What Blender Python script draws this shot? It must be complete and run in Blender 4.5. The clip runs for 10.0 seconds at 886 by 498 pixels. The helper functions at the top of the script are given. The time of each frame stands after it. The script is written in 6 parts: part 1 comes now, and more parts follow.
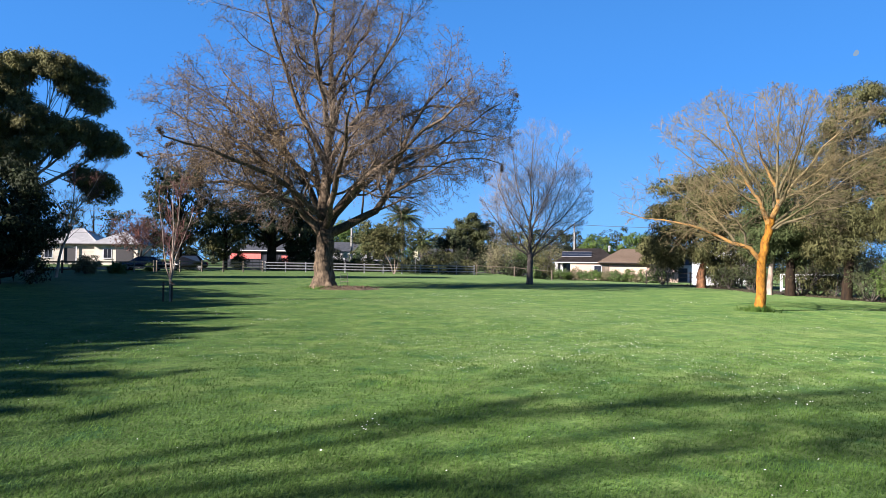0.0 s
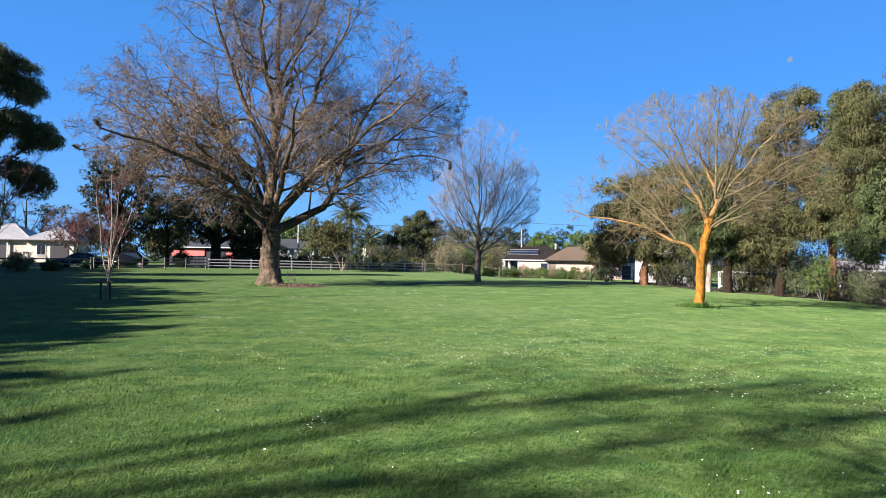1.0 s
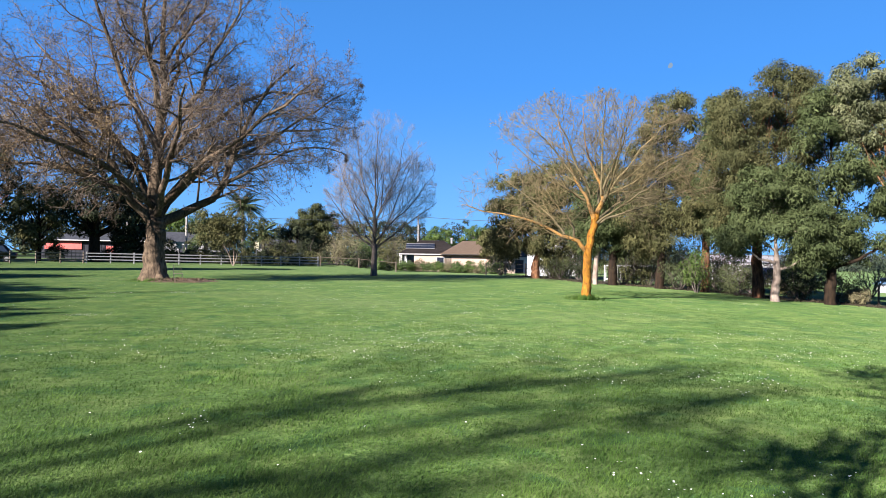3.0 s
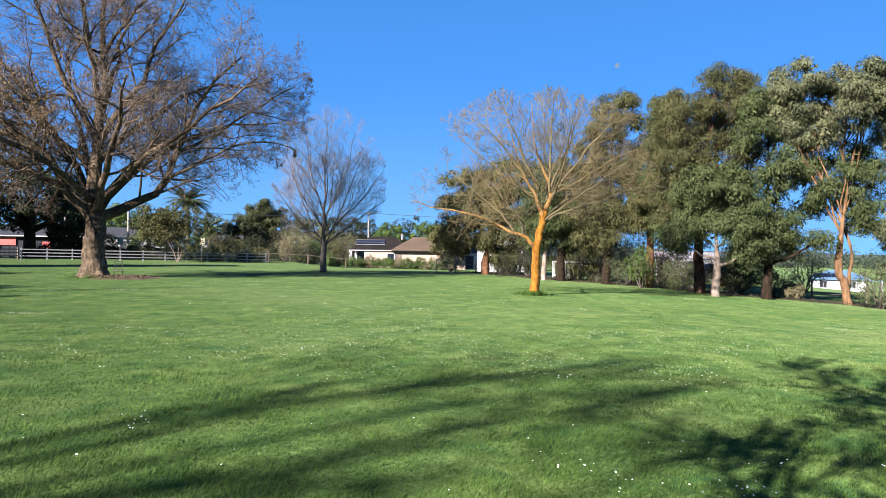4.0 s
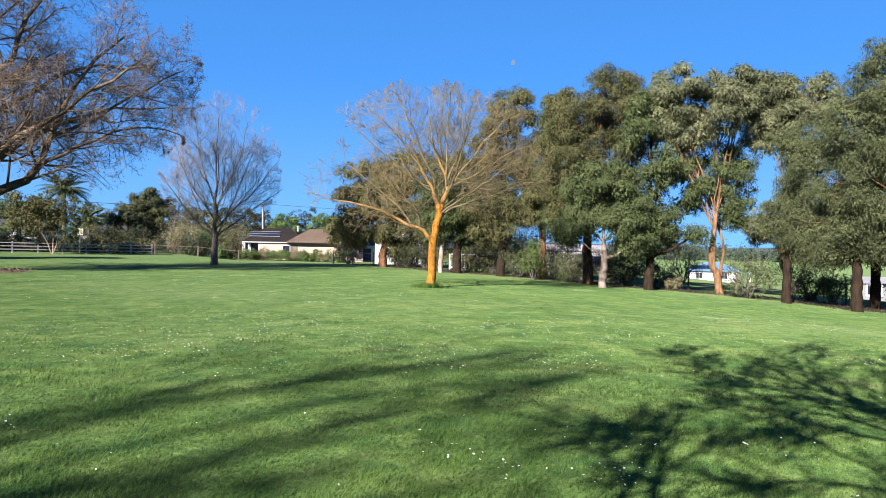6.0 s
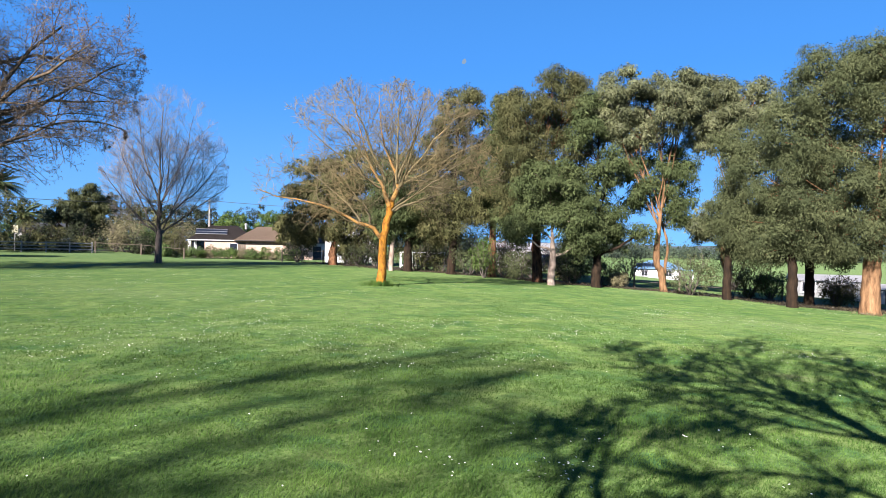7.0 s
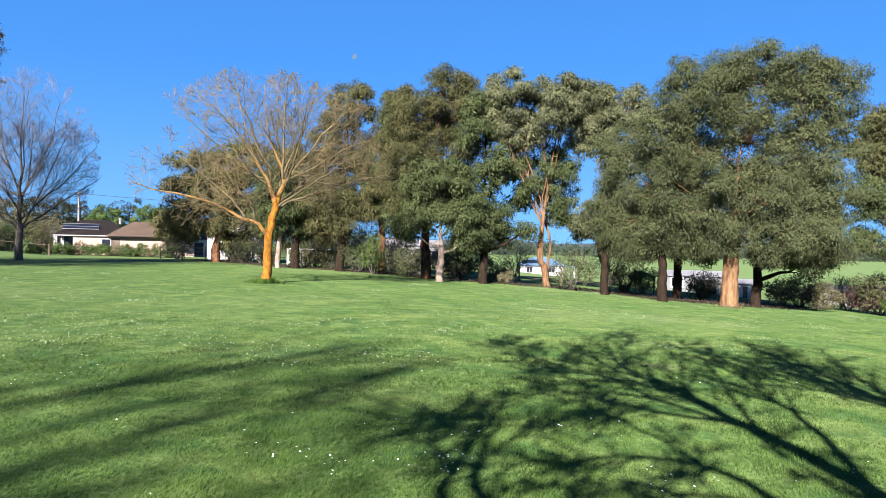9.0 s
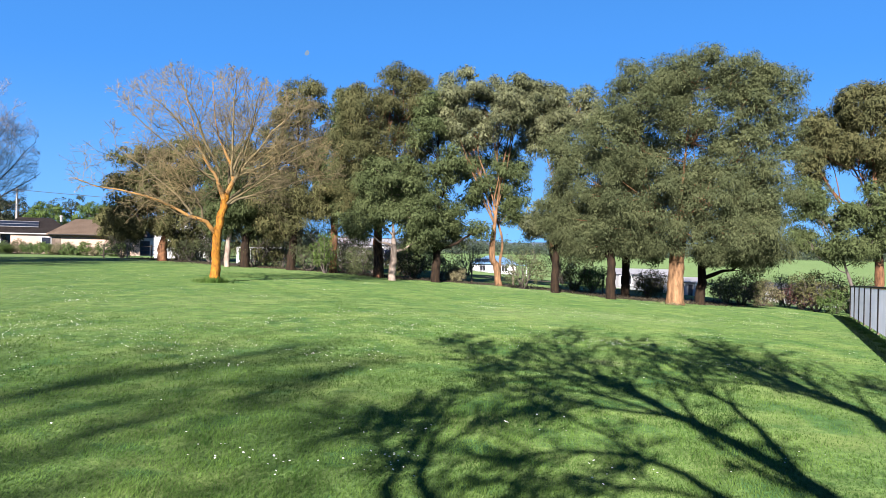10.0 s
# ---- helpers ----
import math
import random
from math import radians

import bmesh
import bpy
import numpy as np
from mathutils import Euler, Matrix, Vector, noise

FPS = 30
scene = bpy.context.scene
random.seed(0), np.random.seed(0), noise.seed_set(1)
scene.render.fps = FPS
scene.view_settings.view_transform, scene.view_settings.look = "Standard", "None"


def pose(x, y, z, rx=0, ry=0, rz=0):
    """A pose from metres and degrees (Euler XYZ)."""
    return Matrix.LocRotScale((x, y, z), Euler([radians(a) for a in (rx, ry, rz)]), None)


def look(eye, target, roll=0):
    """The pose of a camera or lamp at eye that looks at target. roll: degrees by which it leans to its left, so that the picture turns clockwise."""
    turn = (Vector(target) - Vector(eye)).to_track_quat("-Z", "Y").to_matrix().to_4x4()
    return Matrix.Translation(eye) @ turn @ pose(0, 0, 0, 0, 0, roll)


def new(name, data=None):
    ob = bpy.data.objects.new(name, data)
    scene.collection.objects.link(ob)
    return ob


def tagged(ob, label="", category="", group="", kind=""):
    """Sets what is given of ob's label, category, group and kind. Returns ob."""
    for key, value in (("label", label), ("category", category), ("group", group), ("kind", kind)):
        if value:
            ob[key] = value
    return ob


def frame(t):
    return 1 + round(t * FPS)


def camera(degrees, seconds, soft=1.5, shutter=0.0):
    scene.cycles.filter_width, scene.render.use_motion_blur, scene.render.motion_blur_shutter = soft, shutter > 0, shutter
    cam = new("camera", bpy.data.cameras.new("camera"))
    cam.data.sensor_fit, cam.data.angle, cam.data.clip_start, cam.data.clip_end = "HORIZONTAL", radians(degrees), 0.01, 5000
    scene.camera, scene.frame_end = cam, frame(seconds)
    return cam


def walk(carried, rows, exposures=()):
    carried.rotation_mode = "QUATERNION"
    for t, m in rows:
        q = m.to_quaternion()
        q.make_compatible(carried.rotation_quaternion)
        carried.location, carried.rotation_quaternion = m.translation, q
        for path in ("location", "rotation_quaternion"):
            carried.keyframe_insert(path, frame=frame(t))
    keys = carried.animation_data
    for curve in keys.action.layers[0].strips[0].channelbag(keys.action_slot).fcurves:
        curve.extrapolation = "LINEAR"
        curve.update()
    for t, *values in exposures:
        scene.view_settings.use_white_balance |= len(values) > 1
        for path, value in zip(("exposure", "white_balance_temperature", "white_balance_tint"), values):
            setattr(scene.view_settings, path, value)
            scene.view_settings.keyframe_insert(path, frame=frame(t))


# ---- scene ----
cam = camera(65.61, 10.0, soft=0.5)
PATH = [
    (0, -0.000, 0.000, 1.600, 0.00, 1.34, -0.62),
    (0.5, 0.006, 0.006, 1.590, -2.14, 1.25, -0.68),
    (1, 0.014, 0.010, 1.589, -4.29, 1.18, -0.69),
    (1.5, 0.028, 0.008, 1.589, -6.41, 1.08, -0.71),
    (2, 0.046, 0.008, 1.581, -8.59, 0.97, -0.72),
    (2.5, 0.065, 0.016, 1.581, -10.78, 0.88, -0.73),
    (4, 0.105, 0.004, 1.579, -16.97, 0.53, -0.70),
    (4.5, 0.115, -0.008, 1.586, -19.19, 0.34, -0.75),
    (5, 0.124, -0.014, 1.588, -21.37, 0.19, -0.75),
    (5.5, 0.132, -0.015, 1.588, -23.46, 0.08, -0.81),
    (7, 0.180, -0.030, 1.587, -29.52, -0.09, -0.89),
    (7.5, 0.186, -0.032, 1.583, -31.77, -0.13, -0.93),
    (8, 0.198, -0.032, 1.582, -33.99, -0.18, -1.00),
    (8.5, 0.213, -0.043, 1.582, -36.25, -0.21, -1.01),
    (9, 0.235, -0.068, 1.584, -38.65, -0.20, -1.03),
    (9.5, 0.259, -0.094, 1.583, -40.63, -0.22, -1.04),
    (10, 0.274, -0.113, 1.580, -42.51, -0.23, -1.09),
]
walk(cam, [(t, pose(x, y, z, 90 + pitch, roll, yaw)) for t, x, y, z, yaw, pitch, roll in PATH])

# ---- world, sun, exposure ----
SUN_BEARING, SUN_HEIGHT = -122.0, 26.0
world = bpy.data.worlds.new("world")
scene.world = world
world.use_nodes = True
wn = world.node_tree.nodes
sky = wn.new("ShaderNodeTexSky")
sky.sky_type, sky.sun_disc = "NISHITA", False
sky.sun_elevation, sky.sun_rotation = radians(SUN_HEIGHT), radians(SUN_BEARING)
sky.air_density, sky.dust_density, sky.ozone_density, sky.altitude = 1.2, 0.0, 2.5, 1500
wn["Background"].inputs["Strength"].default_value = 0.0432
above, lift = wn.new("ShaderNodeTexCoord"), wn.new("ShaderNodeVectorMath")
lift.operation = "ADD"
lift.inputs[1].default_value = (0, 0, 0.13)
world.node_tree.links.new(above.outputs["Generated"], lift.inputs[0])
world.node_tree.links.new(lift.outputs[0], sky.inputs["Vector"])
tint = wn.new("ShaderNodeMix")
tint.data_type, tint.blend_type = "RGBA", "MULTIPLY"
tint.inputs["Factor"].default_value, tint.inputs["B"].default_value = 1.0, (0.475, 0.945, 1.41, 1)
world.node_tree.links.new(sky.outputs[0], tint.inputs["A"])
even = wn.new("ShaderNodeMix")
even.data_type = "RGBA"
even.inputs["Factor"].default_value = 0.75
split, deep, blue = wn.new("ShaderNodeSeparateXYZ"), wn.new("ShaderNodeMapRange"), wn.new("ShaderNodeVectorMath")
deep.interpolation_type = "SMOOTHSTEP"
deep.inputs["From Min"].default_value, deep.inputs["From Max"].default_value = 0.15, 0.95
deep.inputs["To Min"].default_value, deep.inputs["To Max"].default_value = 1.0, 0.18
blue.operation, blue.inputs[0].default_value = "SCALE", (0.50, 2.2, 6.2)
world.node_tree.links.new(above.outputs["Generated"], split.inputs[0])
world.node_tree.links.new(split.outputs["Z"], deep.inputs["Value"])
world.node_tree.links.new(deep.outputs[0], blue.inputs["Scale"])
haze, pale_low = wn.new("ShaderNodeMapRange"), wn.new("ShaderNodeMix")
haze.interpolation_type = "SMOOTHSTEP"
haze.inputs["From Min"].default_value, haze.inputs["From Max"].default_value = -0.02, 0.26
haze.inputs["To Min"].default_value, haze.inputs["To Max"].default_value = 0.65, 0.0
pale_low.data_type = "RGBA"
pale_low.inputs["B"].default_value = (1.9, 3.9, 6.2, 1)
world.node_tree.links.new(split.outputs["Z"], haze.inputs["Value"])
world.node_tree.links.new(haze.outputs[0], pale_low.inputs["Factor"])
world.node_tree.links.new(blue.outputs[0], pale_low.inputs["A"])
world.node_tree.links.new(pale_low.outputs["Result"], even.inputs["B"])
world.node_tree.links.new(tint.outputs["Result"], even.inputs["A"])
world.node_tree.links.new(even.outputs["Result"], wn["Background"].inputs["Color"])
sun_data = bpy.data.lights.new("sun", "SUN")
sun_data.energy, sun_data.angle, sun_data.color = 5.0, radians(0.53), (1.0, 0.91, 0.90)
sun = new("sun", sun_data)
sun.matrix_world = look((0, 0, 0), (-math.sin(radians(SUN_BEARING)), -math.cos(radians(SUN_BEARING)), -math.tan(radians(SUN_HEIGHT))))
scene.view_settings.exposure = 1.96


# ---- materials ----
def material(name, dark, light, scale=4.0, rough=0.8, bump=0.3, bump_scale=None, stretch=(1, 1, 1), metal=0.0, through_light=0.0,
             island=0.0, big=0.0, spec=0.2):
    """Two colours mixed by noise at two scales, with relief; island varies the brightness piece by piece."""
    m = bpy.data.materials.new(name)
    m.use_nodes = True
    n, link = m.node_tree.nodes, m.node_tree.links.new
    bsdf = n["Principled BSDF"]
    bsdf.inputs["Roughness"].default_value, bsdf.inputs["Metallic"].default_value = rough, metal
    bsdf.inputs["Specular IOR Level"].default_value = spec
    coord, mapping = n.new("ShaderNodeTexCoord"), n.new("ShaderNodeMapping")
    mapping.inputs["Scale"].default_value = stretch
    link(coord.outputs["Object"], mapping.inputs["Vector"])
    noise_a = n.new("ShaderNodeTexNoise")
    noise_a.inputs["Scale"].default_value, noise_a.inputs["Detail"].default_value = scale, 8
    noise_a.inputs["Roughness"].default_value = 0.65
    link(mapping.outputs[0], noise_a.inputs["Vector"])
    ramp = n.new("ShaderNodeMapRange")
    ramp.inputs["From Min"].default_value, ramp.inputs["From Max"].default_value = 0.32, 0.68
    link(noise_a.outputs["Fac"], ramp.inputs["Value"])
    mix = n.new("ShaderNodeMix")
    mix.data_type = "RGBA"
    mix.inputs["A"].default_value, mix.inputs["B"].default_value = (*dark, 1), (*light, 1)
    link(ramp.outputs[0], mix.inputs["Factor"])
    colour = mix.outputs["Result"]
    if big:
        noise_b = n.new("ShaderNodeTexNoise")
        noise_b.inputs["Scale"].default_value, noise_b.inputs["Detail"].default_value = scale * 0.12, 3
        link(mapping.outputs[0], noise_b.inputs["Vector"])
        wide = n.new("ShaderNodeMapRange")
        wide.inputs["From Min"].default_value, wide.inputs["From Max"].default_value = 0.3, 0.7
        wide.inputs["To Min"].default_value, wide.inputs["To Max"].default_value = 1 - big, 1 + big
        link(noise_b.outputs["Fac"], wide.inputs["Value"])
        colour = scaled(n, link, colour, wide.outputs[0])
    if island:
        geo, spread = n.new("ShaderNodeNewGeometry"), n.new("ShaderNodeMapRange")
        spread.inputs["To Min"].default_value, spread.inputs["To Max"].default_value = 1 - island, 1 + island
        link(geo.outputs["Random Per Island"], spread.inputs["Value"])
        colour = scaled(n, link, colour, spread.outputs[0])
    link(colour, bsdf.inputs["Base Color"])
    if bump:
        noise_c, bumped = n.new("ShaderNodeTexNoise"), n.new("ShaderNodeBump")
        noise_c.inputs["Scale"].default_value, noise_c.inputs["Detail"].default_value = bump_scale or scale * 4, 6
        bumped.inputs["Strength"].default_value, bumped.inputs["Distance"].default_value = bump, 0.03
        link(mapping.outputs[0], noise_c.inputs["Vector"])
        link(noise_c.outputs["Fac"], bumped.inputs["Height"])
        link(bumped.outputs[0], bsdf.inputs["Normal"])
    if through_light:
        trans, add = n.new("ShaderNodeBsdfTranslucent"), n.new("ShaderNodeMixShader")
        add.inputs[0].default_value = through_light
        link(colour, trans.inputs["Color"])
        link(bsdf.outputs[0], add.inputs[1])
        link(trans.outputs[0], add.inputs[2])
        link(add.outputs[0], n["Material Output"].inputs["Surface"])
    return m


def scaled(n, link, colour, factor):
    mul = n.new("ShaderNodeVectorMath")
    mul.operation = "SCALE"
    link(colour, mul.inputs[0])
    link(factor, mul.inputs["Scale"])
    return mul.outputs[0]


def plain(name, colour, rough=0.6, metal=0.0, vary=0.12, scale=3.0, spec=0.4):
    return material(name, tuple(c * (1 - vary) for c in colour), tuple(min(1, c * (1 + vary)) for c in colour), scale, rough, 0.1, None, (1, 1, 1), metal, big=vary, spec=spec)


def lawn_material():
    """Mown grass: blade-scale speckle, clover patches, worn yellow patches, all at true size."""
    m = bpy.data.materials.new("lawn")
    m.use_nodes = True
    n, link = m.node_tree.nodes, m.node_tree.links.new
    bsdf = n["Principled BSDF"]
    bsdf.inputs["Roughness"].default_value = 0.75
    bsdf.inputs["Specular IOR Level"].default_value = 0.03
    bsdf.inputs["Diffuse Roughness"].default_value = 1.0
    coord = n.new("ShaderNodeTexCoord")

    def layer(scale, detail, low, high):
        tex, rng = n.new("ShaderNodeTexNoise"), n.new("ShaderNodeMapRange")
        tex.inputs["Scale"].default_value, tex.inputs["Detail"].default_value, tex.inputs["Roughness"].default_value = scale, detail, 0.6
        rng.inputs["From Min"].default_value, rng.inputs["From Max"].default_value = low, high
        link(coord.outputs["Object"], tex.inputs["Vector"])
        link(tex.outputs["Fac"], rng.inputs["Value"])
        return rng.outputs[0]

    def blend(a, b, fac):
        mix = n.new("ShaderNodeMix")
        mix.data_type = "RGBA"
        for socket, value in ((mix.inputs["A"], a), (mix.inputs["B"], b)):
            if isinstance(value, tuple):
                socket.default_value = (*value, 1)
            else:
                link(value, socket)
        link(fac, mix.inputs["Factor"])
        return mix.outputs["Result"]

    fine = blend((0.029, 0.060, 0.017), (0.080, 0.126, 0.038), layer(14, 9, 0.34, 0.66))
    mid = blend(fine, (0.091, 0.129, 0.040), layer(0.7, 7, 0.46, 0.66))
    clover = blend(mid, (0.030, 0.068, 0.022), layer(1.3, 7, 0.52, 0.64))
    wide = blend(clover, (0.090, 0.124, 0.048), layer(0.06, 4, 0.50, 0.72))
    worn = blend(wide, (0.128, 0.118, 0.074), layer(0.23, 5, 0.66, 0.80))

    def vary(colour, fac, least, most):
        rng = n.new("ShaderNodeMapRange")
        rng.inputs["To Min"].default_value, rng.inputs["To Max"].default_value = least, most
        link(fac, rng.inputs["Value"])
        return scaled(n, link, colour, rng.outputs[0])

    reach, beyond = n.new("ShaderNodeVectorMath"), n.new("ShaderNodeMapRange")
    reach.operation = "LENGTH"
    link(coord.outputs["Object"], reach.inputs[0])
    link(reach.outputs["Value"], beyond.inputs["Value"])
    beyond.inputs["From Min"].default_value, beyond.inputs["From Max"].default_value = 52, 90
    beyond.inputs["To Max"].default_value = 0.75
    worn = blend(worn, (0.070, 0.104, 0.040), beyond.outputs[0])
    mottle = vary(worn, layer(3.2, 6, 0.36, 0.64), 0.80, 1.18)
    grain = vary(mottle, layer(75, 5, 0.34, 0.66), 0.72, 1.26)
    link(grain, bsdf.inputs["Base Color"])
    tex, bump = n.new("ShaderNodeTexNoise"), n.new("ShaderNodeBump")
    tex.inputs["Scale"].default_value, tex.inputs["Detail"].default_value = 26, 9
    link(coord.outputs["Object"], tex.inputs["Vector"])
    bump.inputs["Strength"].default_value, bump.inputs["Distance"].default_value = 0.7, 0.05
    link(tex.outputs["Fac"], bump.inputs["Height"])
    link(bump.outputs[0], bsdf.inputs["Normal"])
    return m


M = dict(
    lawn=lawn_material(),
    blade=material("grass_blade", (0.034, 0.080, 0.015), (0.102, 0.172, 0.036), 1.6, 0.6, 0, through_light=0.35, island=0.28, spec=0.12, big=0.32),
    petal=plain("daisy_petal", (0.62, 0.62, 0.58), 0.7),
    oak_bark=material("oak_bark", (0.028, 0.020, 0.013), (0.150, 0.110, 0.070), 8, 0.95, 1.0, 16, (1, 1, 0.35), big=0.45),
    oak_twig=material("oak_twig", (0.050, 0.043, 0.035), (0.172, 0.138, 0.100), 0.35, 0.85, 0.2, island=0.5),
    oak_bud=material("oak_bud", (0.060, 0.044, 0.028), (0.130, 0.094, 0.060), 3, 0.8, 0, island=0.4, through_light=0.2),
    lichen=material("lichen_bark", (0.095, 0.044, 0.013), (0.360, 0.160, 0.020), 8, 0.95, 1.0, 20, (1, 1, 0.5), big=0.4, spec=0.1),
    lichen_twig=material("lichen_twig", (0.072, 0.064, 0.042), (0.180, 0.140, 0.062), 0.45, 0.9, 0.2, island=0.3),
    grey_bark=material("grey_bark", (0.050, 0.042, 0.036), (0.125, 0.106, 0.090), 6, 0.9, 0.7, 20, (1, 1, 0.35), big=0.2),
    grey_twig=material("grey_twig", (0.140, 0.120, 0.104), (0.240, 0.206, 0.180), 3, 0.85, 0.1, island=0.25),
    red_bark=material("red_gum_bark", (0.036, 0.017, 0.009), (0.190, 0.094, 0.045), 9, 0.9, 1.0, 18, (1, 1, 0.3), big=0.4),
    white_bark=material("white_gum_bark", (0.130, 0.094, 0.066), (0.330, 0.275, 0.218), 4, 0.8, 0.4, 10, (1, 1, 0.3), big=0.25),
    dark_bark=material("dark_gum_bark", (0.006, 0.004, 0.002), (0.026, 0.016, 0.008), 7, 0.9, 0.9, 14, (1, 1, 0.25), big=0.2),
    gum_leaf=material("gum_leaf", (0.036, 0.054, 0.019), (0.084, 0.104, 0.040), 0.9, 0.7, 0, spec=0.12, island=0.32, through_light=0.2, big=0.15),
    grey_leaf=material("grey_gum_leaf", (0.039, 0.052, 0.023), (0.098, 0.111, 0.049), 0.9, 0.75, 0, spec=0.10, island=0.28, through_light=0.2, big=0.18),
    olive_leaf=material("olive_gum_leaf", (0.050, 0.056, 0.022), (0.112, 0.109, 0.044), 0.8, 0.75, 0, spec=0.10, island=0.3, through_light=0.2, big=0.15),
    brown_leaf=material("brown_gum_leaf", (0.046, 0.054, 0.022), (0.100, 0.098, 0.040), 0.8, 0.75, 0, spec=0.10, island=0.3, through_light=0.2, big=0.2),
    silver_leaf=material("silver_gum_leaf", (0.052, 0.064, 0.028), (0.142, 0.152, 0.072), 1.1, 0.6, 0, spec=0.25, island=0.4, through_light=0.2, big=0.15),
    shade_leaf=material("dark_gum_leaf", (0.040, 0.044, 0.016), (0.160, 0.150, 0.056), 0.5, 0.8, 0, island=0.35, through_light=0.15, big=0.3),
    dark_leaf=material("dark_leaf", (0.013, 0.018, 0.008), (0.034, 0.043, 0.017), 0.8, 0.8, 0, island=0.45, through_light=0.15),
    bright_leaf=material("bright_leaf", (0.055, 0.094, 0.019), (0.088, 0.132, 0.030), 0.8, 0.6, 0, island=0.35, through_light=0.3),
    hedge_leaf=material("hedge_leaf", (0.044, 0.078, 0.021), (0.084, 0.124, 0.034), 0.8, 0.6, 0, island=0.4, through_light=0.25),
    straw=material("straw_leaf", (0.100, 0.094, 0.048), (0.175, 0.158, 0.085), 0.8, 0.8, 0, island=0.35, through_light=0.2),
    russet=material("russet_leaf", (0.068, 0.034, 0.028), (0.130, 0.066, 0.054), 0.8, 0.7, 0, island=0.35, through_light=0.2),
    # Litter brown kept dark so that it also stands for shade under the gums.
    litter=material("shaded_litter", (0.016, 0.017, 0.008), (0.058, 0.044, 0.026), 6, 0.95, 0.8, 30, big=0.35),
    mulch=material("mulch", (0.050, 0.033, 0.021), (0.125, 0.088, 0.058), 9, 0.95, 0.8, 30),
    russet_twig=material("russet_twig", (0.072, 0.033, 0.028), (0.132, 0.066, 0.055), 3, 0.85, 0.1, island=0.25),
    straw_twig=material("straw_twig", (0.110, 0.083, 0.050), (0.176, 0.138, 0.083), 3, 0.85, 0.1, island=0.25),
    pine_leaf=material("pine_leaf", (0.033, 0.041, 0.014), (0.061, 0.069, 0.025), 0.8, 0.6, 0, island=0.4, through_light=0.15),
    white_paint=plain("white_paint", (0.459, 0.459, 0.446), 0.6),
    # Worn white paint, its colour darkened further for the tree shade on the fence.
    worn_shaded_paint=material("worn_shaded_white_paint", (0.19, 0.19, 0.185), (0.30, 0.30, 0.29), 3, 0.7, 0.2, big=0.15),
    pale=plain("pale_cottage_wall", (0.42, 0.375, 0.30), 0.8, scale=1.2),
    pink_brick=material("pale_brick", (0.41, 0.305, 0.235), (0.49, 0.375, 0.295), 8, 0.9, 0.3, 30, big=0.08),
    tile_brown=material("brown_roof_tile", (0.160, 0.118, 0.084), (0.240, 0.180, 0.130), 7, 0.85, 0.3, island=0.18),
    tile_dark=material("dark_roof_tile", (0.025, 0.021, 0.020), (0.047, 0.039, 0.034), 7, 0.8, 0.3, island=0.18),
    iron_roof=material("iron_roof", (0.231, 0.226, 0.220), (0.319, 0.314, 0.303), 2, 0.45, 0.1, metal=0.2, big=0.1),
    blue_roof=material("blue_roof", (0.072, 0.143, 0.231), (0.110, 0.198, 0.297), 1.5, 0.5, 0.1, big=0.1),
    grey_roof=material("grey_roof", (0.032, 0.035, 0.042), (0.058, 0.062, 0.070), 2, 0.9, 0.1, big=0.1, spec=0.1),
    glass=plain("window_glass", (0.017, 0.019, 0.025), 0.08, spec=0.8),
    solar=plain("solar_panel", (0.008, 0.011, 0.020), 0.35, spec=0.3),
    dark_trim=plain("dark_trim", (0.025, 0.023, 0.023), 0.6),
    navy=plain("navy_cladding", (0.017, 0.019, 0.028), 0.6),
    red_panel=plain("red_panel", (0.56, 0.13, 0.11), 0.6),
    timber=material("grey_timber", (0.094, 0.072, 0.052), (0.182, 0.149, 0.116), 5, 0.9, 0.6, 20, (1, 1, 0.3), big=0.2),
    brown_timber=material("brown_timber", (0.039, 0.025, 0.017), (0.077, 0.052, 0.033), 5, 0.9, 0.5, 20, (1, 1, 0.3)),
    pole=material("weathered_pole", (0.209, 0.193, 0.171), (0.303, 0.286, 0.259), 4, 0.9, 0.4, 16, (1, 1, 0.2)),
    wire=plain("dull_wire", (0.121, 0.121, 0.121), 0.5, 0.6),
    car_blue=plain("dark_blue_car_paint", (0.007, 0.010, 0.025), 0.25, 0.3, spec=0.7),
    car_black=plain("black_car_paint", (0.006, 0.006, 0.007), 0.25, 0.3, spec=0.7),
    car_white=plain("white_car_paint", (0.434, 0.434, 0.434), 0.3, spec=0.6),
    car_grey=plain("blue_grey_car_paint", (0.035, 0.045, 0.06), 0.3, 0.3, spec=0.6),
    asphalt=material("asphalt", (0.030, 0.030, 0.031), (0.055, 0.054, 0.052), 6, 0.9, 0.3, 40, big=0.2),
    tyre=plain("tyre_rubber", (0.008, 0.008, 0.008), 0.9),
    lamp_red=plain("red_lens", (0.193, 0.011, 0.011), 0.3),
    sign=plain("pale_sign", (0.446, 0.422, 0.279), 0.5),
    grey_panel=material("pale_fence_sheet", (0.80, 0.80, 0.79), (0.88, 0.88, 0.87), 1.5, 0.6, 0.15, big=0.08, through_light=0.85),
    far_wood=material("far_wood", (0.024, 0.038, 0.026), (0.048, 0.066, 0.038), 0.05, 0.9, 0, island=0.3),
    # The haze of distance is put into this blue-grey base colour.
    hazed_hill=material("hazed_hill", (0.044, 0.062, 0.074), (0.072, 0.088, 0.092), 0.006, 0.95, 0, big=0.1),
    palm=material("palm_leaf", (0.033, 0.047, 0.017), (0.061, 0.077, 0.028), 1, 0.5, 0, island=0.35, through_light=0.2),
)


